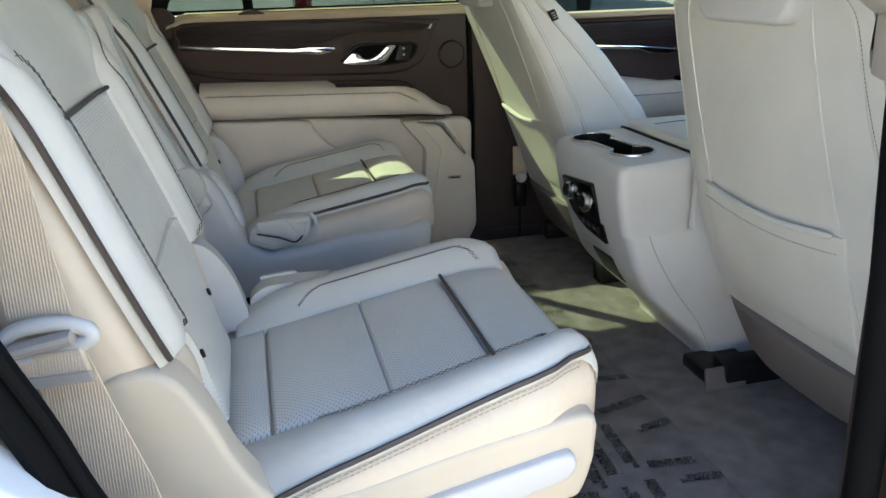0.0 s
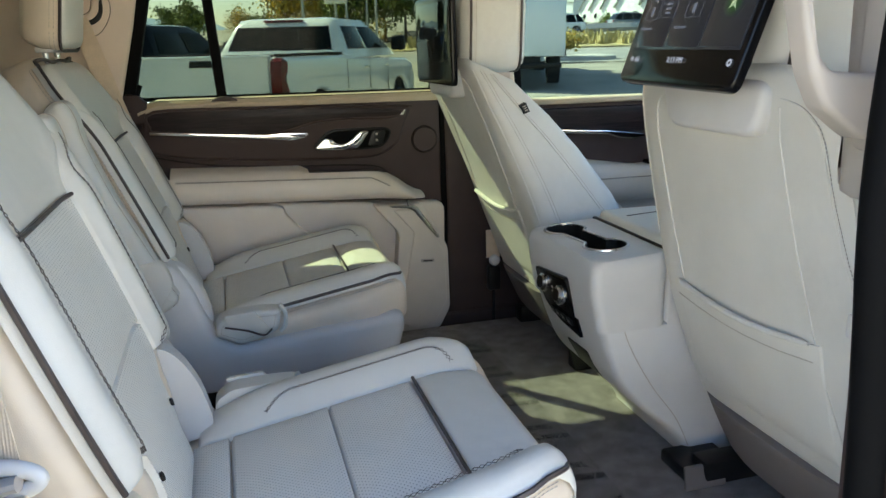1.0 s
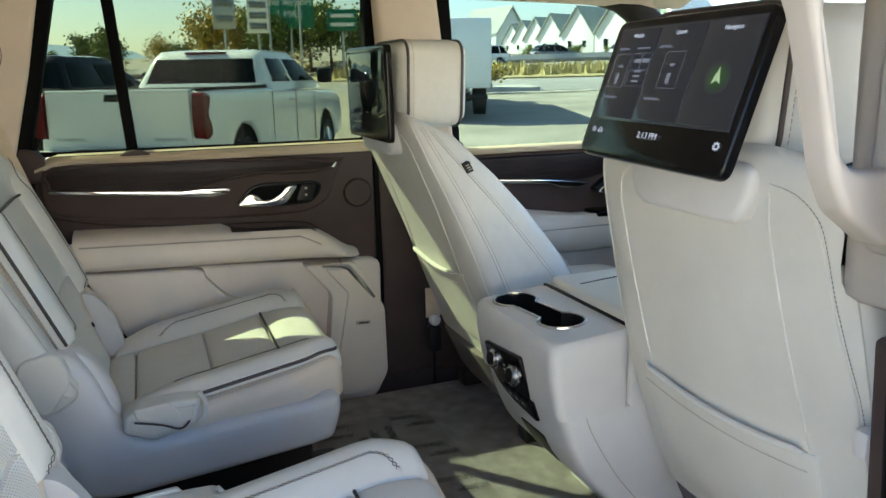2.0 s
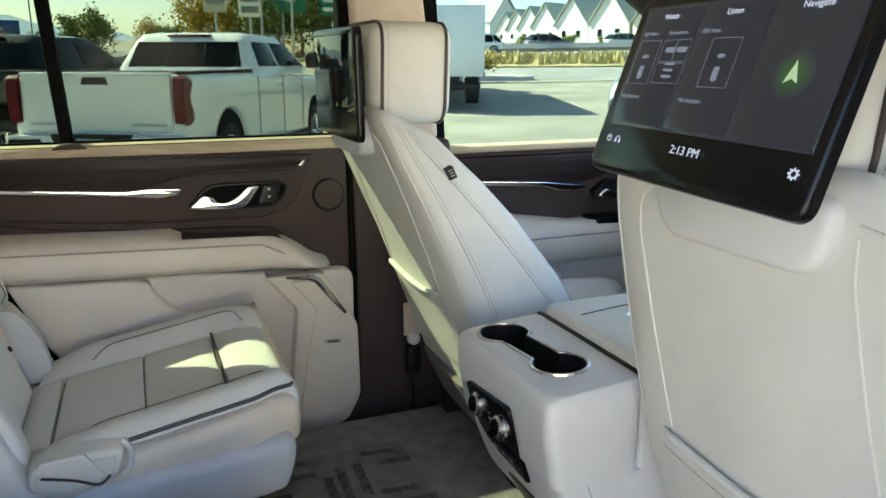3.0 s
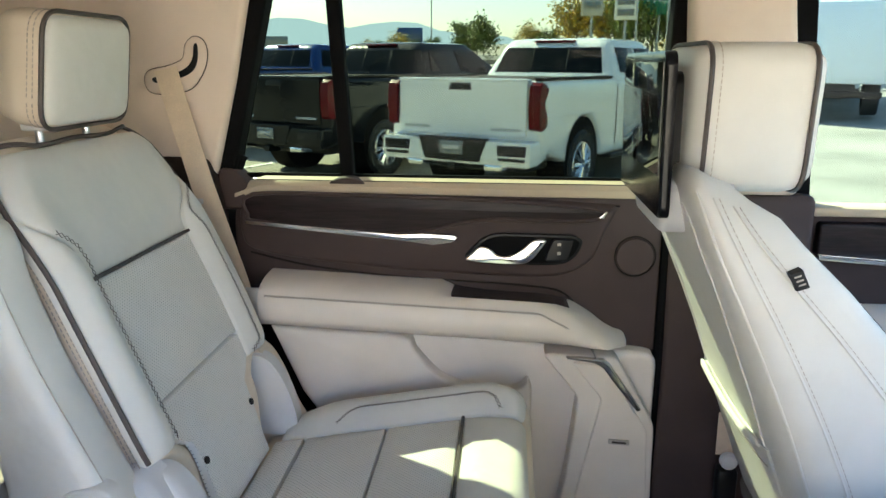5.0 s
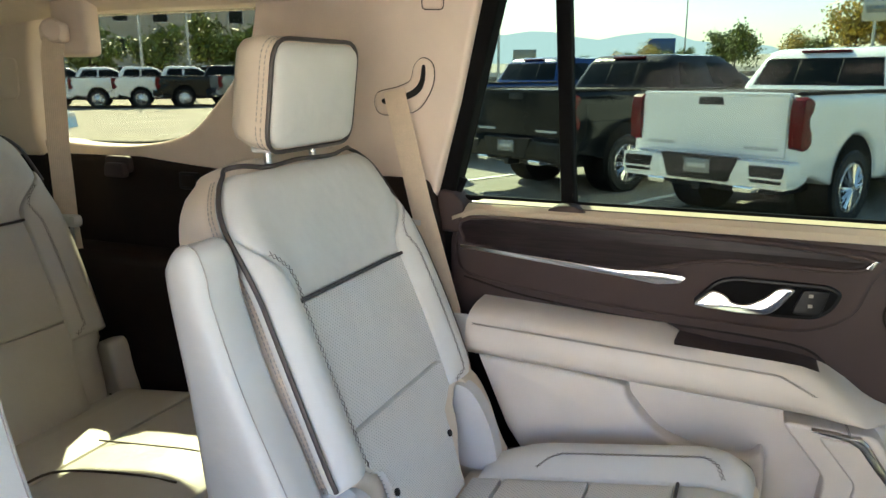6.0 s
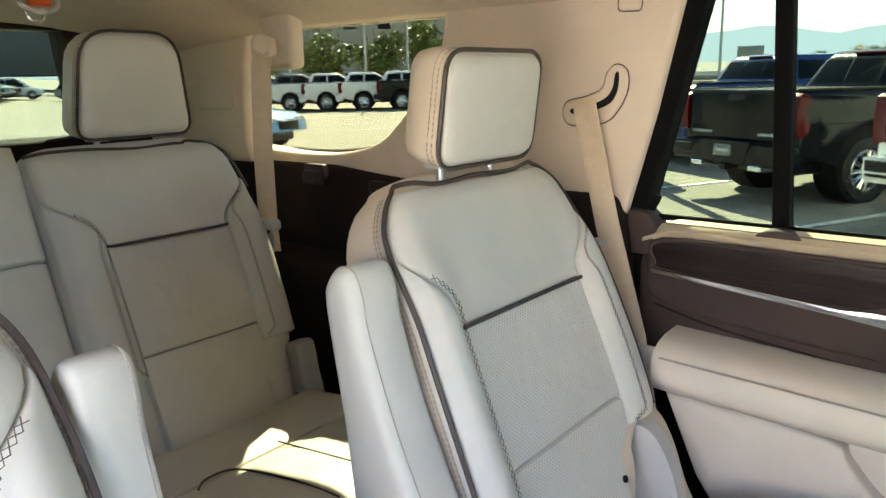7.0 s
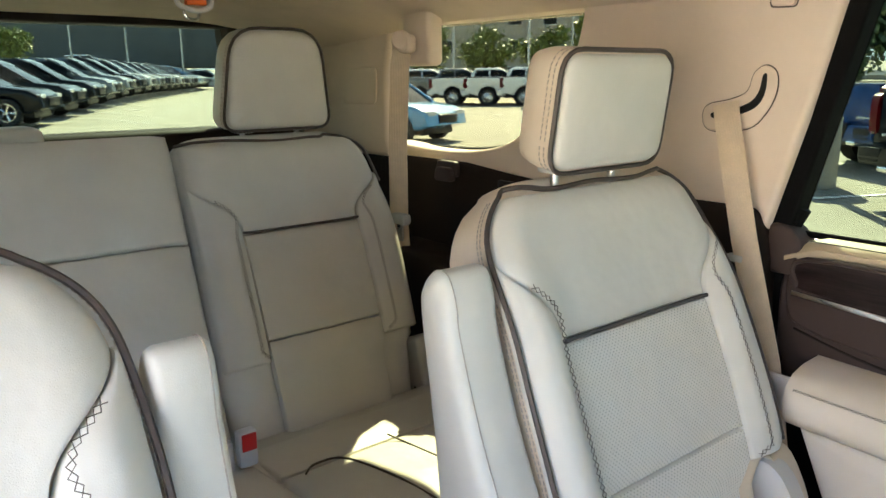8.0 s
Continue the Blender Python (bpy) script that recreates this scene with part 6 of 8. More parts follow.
    for f in (0.5, 1.0):
        q, _ = rim(0.018, 0, 0)
        deck.append([Vector((a, yc + b, zt(a))) for a, b in q * (1 - f) + hole96 * f])
    deck.append([Vector((a, yc + b, 0.50)) for a, b in hole96])
    part("cup_deck", loft(deck, cap=False), PLASTIC, con, "pale plastic cup holder deck", sharp=40)
    part("cup_rim", loft([lay(0.0455, 0.0265, 0.511), lay(0.0445, 0.026, 0.5150), lay(0.0425, 0.0245, 0.5160), lay(0.0398, 0.0218, 0.5150), lay(0.0393, 0.0213, 0.5125)], cap=False), SATIN, con, "satin metal cup holder rim")
    part("cup_well", loft([lay(0.0394, 0.0214, 0.5142), lay(0.037, 0.019, 0.41), lay(0.030, 0.012, 0.40), lay(0.006, 0.002, 0.40)], cap=False), BLACK, con, "deep black cup wells")
    # arm rest lid
    lid = rounded([(0.561, -0.235), (0.95, -0.235), (0.95, 0.065), (0.565, 0.065)], 0.02)
    ld = part("armrest_lid", plate(lid, 0.540, 0.505, 0.012, flat), LEATHER, con, "padded leather lid")
    for y in (-0.17, -0.02):
        ln = [Vector((x, y + 0.02 * math.sin((x - 0.6) * 9), 0.5405)) for x in np.linspace(0.59, 0.93, 16)]
        part("stitching", cross_stitch(ln, (0, 0, 1), 0.004, 0.009), THREAD, ld)
    hole = [(0.672 + 0.014 * math.cos(a), -0.075 + 0.032 * math.sin(a)) for a in np.linspace(0, 2 * math.pi, 28, endpoint=False)]
    part("latch_recess", plate(hole, 0.5408, 0.53, 0.0005, flat), GLOSS, ld, "dark oval latch recess")
    part("latch_ring", tube([Vector((a, b, 0.541)) for a, b in hole + hole[:2]], 0.0022, 6), CHROME, ld)
    part("lid_gap", rbox(0.5535, 0.5625, yc - 0.15, yc + 0.15, 0.50, 0.5245, 0.001), DARK, con)
    # rear control panel, following the face
    def face(a, b, d):
        # a across (car y), b height
        x = np.interp(b, [0.17, 0.24, 0.31, 0.355, 0.372, 0.41, 0.45, 0.47], [0.545, 0.475, 0.440, 0.420, 0.4125, 0.405, 0.397, 0.396])
        return Vector((x - d, a, b))
    pn = part("control_panel", plate(rounded([(-0.137, 0.456), (0.020, 0.438), (0.012, 0.395), (-0.012, 0.355), (-0.05, 0.332), (-0.142, 0.322)], 0.010), 0.006, -0.02, 0.003, face), GLOSS, con, "gloss black rear climate panel")
    for a, b in ((-0.023, 0.414), (-0.103, 0.409)):
        c = face(a, b, 0.006)
        kb = part("knob", disc(c, (-1, 0, 0.12), 0.0175, 0.011, 28, bevel=0.003), SATIN, pn, "ribbed metal knob")
        part("knob_face", disc(c + Vector((-0.0105, 0, 0.0013)), (-1, 0, 0.12), 0.013, 0.002, 24), GLOSS, kb)
        part("knob_ring", disc(c + Vector((0.001, 0, 0)), (-1, 0, 0.12), 0.022, 0.006, 28, inner=0.0187, bevel=0.001), CHROME, kb)
    for k in range(4):
        a = -0.036 - 0.026 * k
        part("button", plate(rounded([(a - 0.010, 0.345), (a + 0.010, 0.347), (a + 0.010, 0.360), (a - 0.010, 0.358)], 0.002), 0.008, 0.0, 0.001, face), BLACK, pn)
        part("symbol", plate([(a - 0.003, 0.351), (a + 0.003, 0.3515), (a + 0.003, 0.3545), (a - 0.003, 0.354)], 0.0086, 0.007, 0.0002, face), PALE_THREAD, pn)
    for b in (0.382, 0.392, 0.402, 0.412):
        part("symbol", plate([(-0.066, b), (-0.059, b), (-0.059, b + 0.004), (-0.066, b + 0.004)], 0.0068, 0.005, 0.0002, face), PALE_THREAD, pn)
    part("socket_panel", plate(rounded([(-0.135, 0.29), (-0.03, 0.285), (-0.05, 0.225), (-0.135, 0.225)], 0.012), 0.004, -0.02, 0.002, face), BLACK, con, "black outlet panel")
    part("base_gap", rbox(0.634, 0.74, yc - 0.163, yc + 0.16, FLOOR, 0.078, 0.004), BLACK, con)

    con.location += Vector((0, 0.013, -0.018))


console()
bk = thing("seat_bracket", (0.62, -0.30, FLOOR), "dark metal seat mounting bracket on the floor", "bracket")
part("bracket_plate", rbox(0.572, 0.69, -0.310, -0.215, FLOOR, 0.078, 0.006), BLACK, bk)
part("cover", plate(rounded([(0.556, 0.0), (0.645, 0.0), (0.650, 0.042), (0.560, 0.042)], 0.004), 0.0, -0.006, 0.002, lambda a, b, d: Vector((a, -0.334 + 0.35 * b - d, FLOOR + 0.001 + b))), KICK, bk, "brown plastic cover flap")

# grab handle on the near pillar
gh = thing("grab_handle", (0.31, -0.79, 0.9), "pale plastic grab handle on the door pillar", "handle")
part("grip", plate(rounded([(0.266, 1.005), (0.279, 0.985), (0.297, 0.93), (0.318, 0.855), (0.338, 0.820), (0.385, 0.788), (0.45, 0.782), (0.45, 0.852), (0.385, 0.853), (0.342, 0.857), (0.327, 0.871), (0.311, 0.923),
                            (0.292, 0.988), (0.300, 1.002), (0.33, 1.012), (0.45, 1.035), (0.45, 1.10), (0.33, 1.075), (0.275, 1.045)], 0.008, 3), -0.808, -0.780, 0.008), GRIP, gh)
part("mount", plate(rounded([(0.41, 0.77), (0.47, 0.77), (0.47, 1.12), (0.41, 1.12)], 0.02), -0.765, -0.81, 0.006), GRIP, gh)
fb = thing("front_belt", (0.55, 0.70, 0.1), "front seat belt pre-tensioner with black boot on the pillar foot", "seat belt")
part("webbing", strap([(0.545, 0.715, 0.33), (0.546, 0.715, 0.24)], 0.045, (1, 0, 0)), WEB, fb)
part("anchor_head", disc((0.545, 0.705, 0.235), (0, -1, 0), 0.017, 0.014, 20, bevel=0.004), PLASTIC, fb)
part("boot", rbox(0.527, 0.566, 0.695, 0.73, 0.135, 0.215, 0.008), BLACK, fb)
part("cable", tube([(0.546, 0.71, 0.14), (0.547, 0.712, -0.03)], 0.005, 8), BLACK, fb)


# ---- outside ----
RISE = [(-180, 0.5), (-60, 2.2), (-24, 2.1), (20, 0.8), (55, 0.3), (66, 0.5), (78, 1.8), (100, 1.9), (180, 0.5)]  # degrees left of +y: how the land climbs


def land(x, y):
    """The height of the lot: flat near the car, then rising gently."""
    return -0.74 + math.tan(radians(curve_at(RISE, math.degrees(math.atan2(-x, y))))) * max(math.hypot(x, y) - 4.0, 0)


def outside(ob, x, y, z=0.0, heading=0.0):
    """Stands a thing on the lot."""
    ob.matrix_basis = Matrix.Translation((x, y, land(x, y) + z)) @ Matrix.Rotation(radians(heading), 4, "Z")
    return ob


def thing0(name, label, category, group="", kind=""):
    ob = new(name)
    BASE[ob] = Vector()
    return tagged(ob, label, category, group, kind)


ASPHALT = material("worn_asphalt", (0.28, 0.258, 0.216), 0.9, vary=0.25, scale=0.6, grain=0.004, grain_scale=60, fine=0.2, spec=0.2)
ROADTOP = material("road_asphalt", (0.24, 0.23, 0.22), 0.9, vary=0.15, scale=0.4, fine=0.1, grain_scale=20)
LINE = material("parking_line_paint", (0.75, 0.75, 0.72), 0.7, vary=0.2, scale=5)
DRY = material("dry_grass", (0.34, 0.28, 0.12), 0.95, vary=0.4, scale=1.5, fine=0.3, grain_scale=8)
WHITE = material("white_car_paint", (0.80, 0.81, 0.82), 0.16, vary=0.02, coat=0.7)
NIGHT = material("black_car_paint", (0.007, 0.008, 0.010), 0.14, vary=0.05, spec=0.22)
BLUE = material("blue_car_paint", (0.015, 0.05, 0.18), 0.14, vary=0.05, spec=0.4)
GREY = material("grey_car_paint", (0.16, 0.17, 0.18), 0.2, vary=0.05, coat=0.6)
SILVER = material("silver_car_paint", (0.45, 0.46, 0.47), 0.22, vary=0.05, coat=0.6)
CARGLASS = material("dark_car_glass", (0.006, 0.008, 0.008), 0.08, vary=0.1, spec=0.09)
TAIL = material("tail_lamp_red", (0.10, 0.003, 0.006), 0.25, vary=0.3, scale=25, spec=0.15)
LAMP = material("lamp_lens", (0.7, 0.72, 0.74), 0.1, 0.3, vary=0.2, scale=30)
TYRE = material("tyre_rubber", (0.02, 0.02, 0.021), 0.8, vary=0.2)
STEEL = material("galvanised_steel", (0.42, 0.43, 0.44), 0.45, 0.8, vary=0.1)
CONCRETE = material("concrete", (0.42, 0.40, 0.37), 0.9, vary=0.15, scale=3, grain=0.003, grain_scale=60)
BARK = material("bark", (0.10, 0.075, 0.055), 0.9, vary=0.3, scale=10, grain=0.01, grain_scale=30)
BOXWHITE = material("box_truck_white", (0.78, 0.80, 0.82), 0.35, vary=0.03, scale=2)


def leaf_material(name, a, b):
    m = material(name, a, 0.6, vary=0.2, scale=3)
    nt = m.node_tree
    bs = nt.nodes["Principled BSDF"]
    g = nt.nodes.new("ShaderNodeNewGeometry")
    cr = nt.nodes.new("ShaderNodeValToRGB")
    cr.color_ramp.elements[0].color, cr.color_ramp.elements[1].color = lin(a), lin(b)
    nt.links.new(g.outputs["Random Per Island"], cr.inputs[0])
    nt.links.new(cr.outputs[0], bs.inputs["Base Color"])
    return m


LEAF_GREEN = leaf_material("green_leaves", (0.06, 0.10, 0.022), (0.24, 0.27, 0.06))
LEAF_GOLD = leaf_material("golden_leaves", (0.24, 0.20, 0.03), (0.68, 0.48, 0.08))
LEAF_DARK = leaf_material("dark_leaves", (0.02, 0.04, 0.015), (0.07, 0.10, 0.03))


def ground_mesh():
    bm = bmesh.new()
    radii = [0.001, 2, 4, 5, 6, 7, 8, 10, 12, 15, 19, 24, 30, 38, 48, 60, 80, 110, 160, 250, 500, 1500]
    rings = [[bm.verts.new((r * math.sin(a), r * math.cos(a), land(r * math.sin(a), r * math.cos(a)))) for a in (2 * math.pi * k / 120 for k in range(120))] for r in radii]
    for p, q in zip(rings, rings[1:]):
        for k in range(120):
            bm.faces.new((p[k], q[k], q[(k + 1) % 120], p[(k + 1) % 120]))
    bmesh.ops.recalc_face_normals(bm, faces=bm.faces)
    return bm


part("ground", ground_mesh(), ASPHALT, None, "sunlit grey parking lot asphalt", category="ground", kind="structure")


# unseen tan wall, added to bounce warm light in at the doorway
part("wall_right_bounce", rbox(-26, 26, -12.6, -12.0, -0.9, 3.0, 0.02), material("tan_bounce_surface", (0.45, 0.405, 0.34), 0.85, vary=0.06, scale=0.8, grain=0.004, grain_scale=40, spec=0.2), None, "unseen tan wall added to bounce warm light to the doorway", category="wall", kind="structure")


def band(path, width, lift, step=2.0):
    """A strip of ground cover along points, lying on the land."""
    pts = smooth_line(path, 8)
    bm = bmesh.new()
    rows = []
    for i, p in enumerate(pts):
        d = pts[min(i + 1, len(pts) - 1)] - pts[max(i - 1, 0)]
        nrm = np.array((-d[1], d[0])) / (np.linalg.norm(d) + 1e-9)
        row = []
        n = max(int(width / step), 1)
        for k in range(n + 1):
            q = p + nrm * width * (k / n - 0.5)
            row.append(bm.verts.new((q[0], q[1], land(*q) + lift)))
        rows.append(row)
    for a, b in zip(rows, rows[1:]):
        for k in range(len(a) - 1):
            bm.faces.new((a[k], a[k + 1], b[k + 1], b[k]))
    bmesh.ops.recalc_face_normals(bm, faces=bm.faces)
    return bm


def wheel(parent, x, y, r, w, side, spokes=6):
    """A wheel with tyre and rim; side 1 faces left."""
    ax = Vector((0, side, 0))
    c = Vector((x, y, r))
    wh = part("wheel", disc(c - ax * w, ax, r, w, 32, inner=r * 0.66, bevel=0.03), TYRE, parent, "black tyre on a bright rim")
    part("rim", disc(c - ax * 0.05, ax, r * 0.66, 0.045, 28, inner=r * 0.58, bevel=0.008), SATIN, wh)
    part("dish", disc(c - ax * 0.06, ax, r * 0.60, 0.012, 24), DARK, wh)
    bms = []
    for k in range(spokes):
        for d in (-0.09, 0.09):
            a = 2 * math.pi * k / spokes + d
            e = Vector((math.cos(a), 0, math.sin(a)))
            bms.append(tube([c - ax * 0.015 + e * r * 0.10, c - ax * 0.012 + e * r * 0.60], [0.035, 0.022], 6, 0.6))
    part("spokes", joined(*bms), CHROME, wh)
    part("hub", disc(c - ax * 0.03, ax, r * 0.13, 0.03, 16, bevel=0.006), SATIN, wh)


def sidelong(pts, half, bevel=0.05):
    """A body of the given side outline (x ahead, z up), as wide as the car, edges rounded on both flanks."""
    out = [(bevel, 0), (bevel * 0.55, -bevel * 0.12), (bevel * 0.2, -bevel * 0.45), (0, -bevel)]
    rings = [[Vector((a, -half - dy, b)) for a, b in inset(pts, ins)] for ins, dy in out]
    rings += [[Vector((a, half + dy, b)) for a, b in inset(pts, ins)] for ins, dy in out[::-1]]
    return loft(rings)


def arch(x, r, z0, n=10):
    """Points of a wheel arch from rear to front."""
    return [(x - r * math.cos(math.pi * k / n), z0 + r * math.sin(math.pi * k / n)) for k in range(n + 1)]


def pickup(paint, label, name="pickup_truck"):
    """Rear axle's middle is the origin, x ahead. Built once per colour."""
    car = thing0(name, label, "pickup truck", "parked pickups")
    half = 1.0
    # lower body with bed walls
    pts = [(-1.20, 0.62), (-1.22, 0.85), (-1.20, 1.38), (-1.10, 1.42), (0.9, 1.42), (0.95, 1.40), (4.2, 1.30), (4.55, 1.22), (4.68, 1.0), (4.68, 0.55), (4.30, 0.50)]
    pts += arch(3.72, 0.50, 0.48)[::-1] + [(3.1, 0.45), (0.62, 0.45)] + arch(0.0, 0.50, 0.48)[::-1] + [(-0.9, 0.58)]
    body = part("body", sidelong(pts, half, 0.07), paint, car, sharp=35)
    # flush dark sheet; the open bed's shade is put into its colour
    part("bed_shade_sheet", rbox(-1.12, 0.78, -0.86, 0.86, 1.405, 1.424, 0.0), DARK, car, "dark sheet at rail height for the shaded load bed")
    for s in (-1, 1):
        part("bed_rail", rbox(-1.16, 0.86, s * 0.93 - 0.05, s * 0.93 + 0.05, 1.41, 1.445, 0.012), DARK, car)
        part("body_crease", tube([Vector((x, s * (half + 0.002), 1.02)) for x in (-1.0, 0.8, 2.6, 4.3)], 0.005, 6), paint, car)
        part("running_board", rbox(0.75, 3.05, s * 0.98 - 0.08, s * 0.98 + 0.08, 0.40, 0.46, 0.02), BLACK, car)
        part("wheel_well", disc((3.72, s * 0.60, 0.48), (0, s, 0), 0.499, 0.36, 32), RUBBER, car)
        part("wheel_well", disc((0, s * 0.60, 0.48), (0, s, 0), 0.499, 0.36, 32), RUBBER, car)
        for x in (0.0, 3.72):
            wheel(car, x, s * 0.985, 0.41, 0.28, s, 12)
    # cab
    def ring(z, x0, x1, w):
        return [Vector((x, y, z)) for x, y in rounded([(x0, -w), (x1, -w), (x1, w), (x0, w)], 0.16, 4)]
    cab = part("cab", loft([ring(1.36, 0.90, 3.55, 0.985), ring(1.46, 0.93, 3.35, 0.965), ring(1.80, 1.10, 2.72, 0.80), ring(1.90, 1.20, 2.55, 0.74), ring(1.925, 1.35, 2.4, 0.60)]), paint, car, sharp=40)
    part("third_brake_lamp", rbox(1.13, 1.22, -0.30, 0.30, 1.865, 1.895, 0.01), TAIL, cab)
    part("rear_window", plate([(-0.80, 1.47), (0.80, 1.47), (0.70, 1.80), (-0.70, 1.80)], 0.012, -0.05, 0.004, lambda a, b, d: Vector((0.94 + (b - 1.46) * 0.5 - d, a, b))), CARGLASS, cab, "dark rear window")
    for a in (-0.27, 0.27):
        part("window_bar", plate([(a - 0.012, 1.47), (a + 0.012, 1.47), (a * 0.95 + 0.012, 1.80), (a * 0.95 - 0.012, 1.80)], 0.018, 0.0, 0.002, lambda a, b, d: Vector((0.94 + (b - 1.46) * 0.5 - d, a, b))), BLACK, cab)
    for s in (-1, 1):
        lay = lambda a, b, d, s=s: Vector((a, s * (0.968 - (b - 1.46) * 0.485 + d), b))
        part("side_window", plate([(1.16, 1.48), (1.92, 1.48), (1.92, 1.80), (1.30, 1.80)], 0.010, -0.03, 0.003, lay), CARGLASS, cab, "dark side window")
        part("side_window", plate([(2.02, 1.48), (3.12, 1.48), (2.62, 1.80), (2.02, 1.80)], 0.010, -0.03, 0.003, lay), CARGLASS, cab, "dark side window")
        for x in (0.98, 2.0, 2.95):
            part("door_joint", tube([Vector((x, s * 1.001, z)) for z in (0.55, 0.9, 1.34)], 0.006, 5), DARK, cab)
        for x in (1.80, 2.82):
            part("door_handle", rbox(x - 0.11, x + 0.09, s * 1.015 - 0.015, s * 1.015 + 0.015, 1.20, 1.235, 0.01), CHROME, cab)
        part("mirror", rbox(2.98, 3.12, s * 1.16 - 0.12, s * 1.16 + 0.12, 1.44, 1.68, 0.05, 3), BLACK, cab)
        # tail lamps wrap the corner
        tl = smooth_line([(-0.02, 1.36), (0.16, 1.35), (0.16, 1.26), (0.10, 1.19), (0.12, 1.10), (0.17, 1.04), (0.16, 0.92), (-0.02, 0.91)], 3, True)
        lampb = part("tail_lamp", plate([(-1.215 + a, b) for a, b in tl], half + 0.012, half - 0.12, 0.01, lambda a, b, d, s=s: Vector((a - 0.012, s * d, b))), TAIL, car, "red tail lamp")
        part("reverse_lens", rbox(-1.246, -1.20, s * 0.95 - 0.045, s * 0.95 + 0.045, 1.12, 1.20, 0.01), LAMP, lampb)
        part("lamp_face", rbox(-1.242, -1.19, s * 0.95 - 0.055, s * 0.95 + 0.055, 0.915, 1.355, 0.015), TAIL, lampb)
    # tailgate
    tg = part("tailgate", plate(rounded([(-0.845, 0.80), (0.845, 0.80), (0.845, 1.40), (-0.845, 1.40)], 0.025), 0.03, -0.05, 0.012, lambda a, b, d: Vector((-1.21 - d, a, b))), paint, car, "tailgate")
    part("spoiler_lip", rbox(-1.25, -1.14, -0.85, 0.85, 1.395, 1.43, 0.015), paint, tg)
    part("handle_recess", plate(rounded([(-0.16, 1.30), (0.16, 1.30), (0.13, 1.38), (-0.13, 1.38)], 0.02), 0.034, 0.0, 0.003, lambda a, b, d: Vector((-1.21 - d, a, b))), BLACK, tg)
    part("press_line", rbox(-1.247, -1.235, -0.80, 0.80, 0.985, 0.995, 0.003), paint, tg)
    for y0, y1, z in ((0.42, 0.78, 0.865), (-0.78, -0.40, 0.865)):
        part("emblem_bar", rbox(-1.2455, -1.238, y0, y1, z, z + 0.035, 0.002), SILVER, tg)
    # bumper, plate, tips
    bm = part("bumper", sidelong([(-1.38, 0.50), (-1.42, 0.60), (-1.40, 0.76), (-1.18, 0.78), (-1.0, 0.70), (-1.0, 0.56), (-1.2, 0.50)], 0.99, 0.04), paint, car, "painted step bumper")
    part("bumper_center", plate(rounded([(-0.46, 0.79), (0.46, 0.79), (0.36, 0.53), (-0.36, 0.53)], 0.03), 0.012, -0.05, 0.004, lambda a, b, d: Vector((-1.41 - d, a, b))), BLACK, bm)
    part("number_plate", rbox(-1.435, -1.42, -0.155, 0.155, 0.60, 0.75, 0.004), GREY, bm, "number plate with plain bars")
    part("plate_bar", rbox(-1.438, -1.433, -0.11, 0.11, 0.655, 0.70, 0.002), SILVER, bm)
    for s in (-1, 1):
        part("corner_step", plate(rounded([(s * 0.60, 0.56), (s * 0.93, 0.56), (s * 0.95, 0.73), (s * 0.58, 0.73)][::s], 0.03), 0.008, -0.05, 0.003, lambda a, b, d: Vector((-1.41 - d, a, b))), BLACK, bm)
        part("exhaust_tip", rbox(-1.40, -1.15, s * 0.52 - 0.11, s * 0.52 + 0.11, 0.44, 0.51, 0.02), CHROME, bm)
    part("underbody", rbox(-1.0, 4.2, -0.75, 0.75, 0.38, 0.62, 0.05), BLACK, car)
    part("spare_wheel", disc((-0.55, 0, 0.36), (0, 0, 1), 0.36, 0.18, 24, bevel=0.04), TYRE, car)
    part("hitch", rbox(-1.42, -1.2, -0.05, 0.05, 0.42, 0.50, 0.01), BLACK, car)
    return car


HEAD = 61.0  # degrees: the way the trucks point
white = outside(pickup(WHITE, "white pickup truck parked with its tailgate towards us"), 0.18, 9.0, 0, HEAD)
black = outside(pickup(NIGHT, "black pickup truck parked beside a white one"), -2.47, 10.6, 0, HEAD)
blue = outside(pickup(BLUE, "dark blue pickup truck parked at the row's end"), -5.0, 14.0, 0, HEAD)


def crown(center, size, n, leaf, seed, clumps=14):
    """Many small leaves in uneven clumps."""
    rnd = random.Random(seed)
    c = Vector(center)
    blobs = []
    for _ in range(clumps):
        d = Vector((rnd.gauss(0, 1), rnd.gauss(0, 1), rnd.gauss(0, 0.9))).normalized() * rnd.uniform(0.25, 0.85)
        blobs.append((Vector((c.x + d.x * size[0], c.y + d.y * size[1], c.z + d.z * size[2])), rnd.uniform(0.25, 0.5)))
    verts, faces = [], []
    for _ in range(n):
        b, k = rnd.choice(blobs)
        p = b + Vector((rnd.gauss(0, 0.5) * size[0] * k, rnd.gauss(0, 0.5) * size[1] * k, rnd.gauss(0, 0.5) * size[2] * k))
        a = Vector((rnd.gauss(0, 1), rnd.gauss(0, 1), rnd.gauss(0, 1))).normalized()
        s = a.orthogonal().normalized() * leaf * rnd.uniform(0.6, 1.3)
        t = a.cross(s).normalized() * leaf * rnd.uniform(0.5, 1.0)
        i = len(verts)
        verts += [p - s, p + t, p + s, p - t]
        faces.append((i, i + 1, i + 2, i + 3))
    me = bpy.data.meshes.new("crown")
    me.from_pydata([tuple(v) for v in verts], [], faces)
    bm = bmesh.new()
    bm.from_mesh(me)
    bpy.data.meshes.remove(me)
    return bm


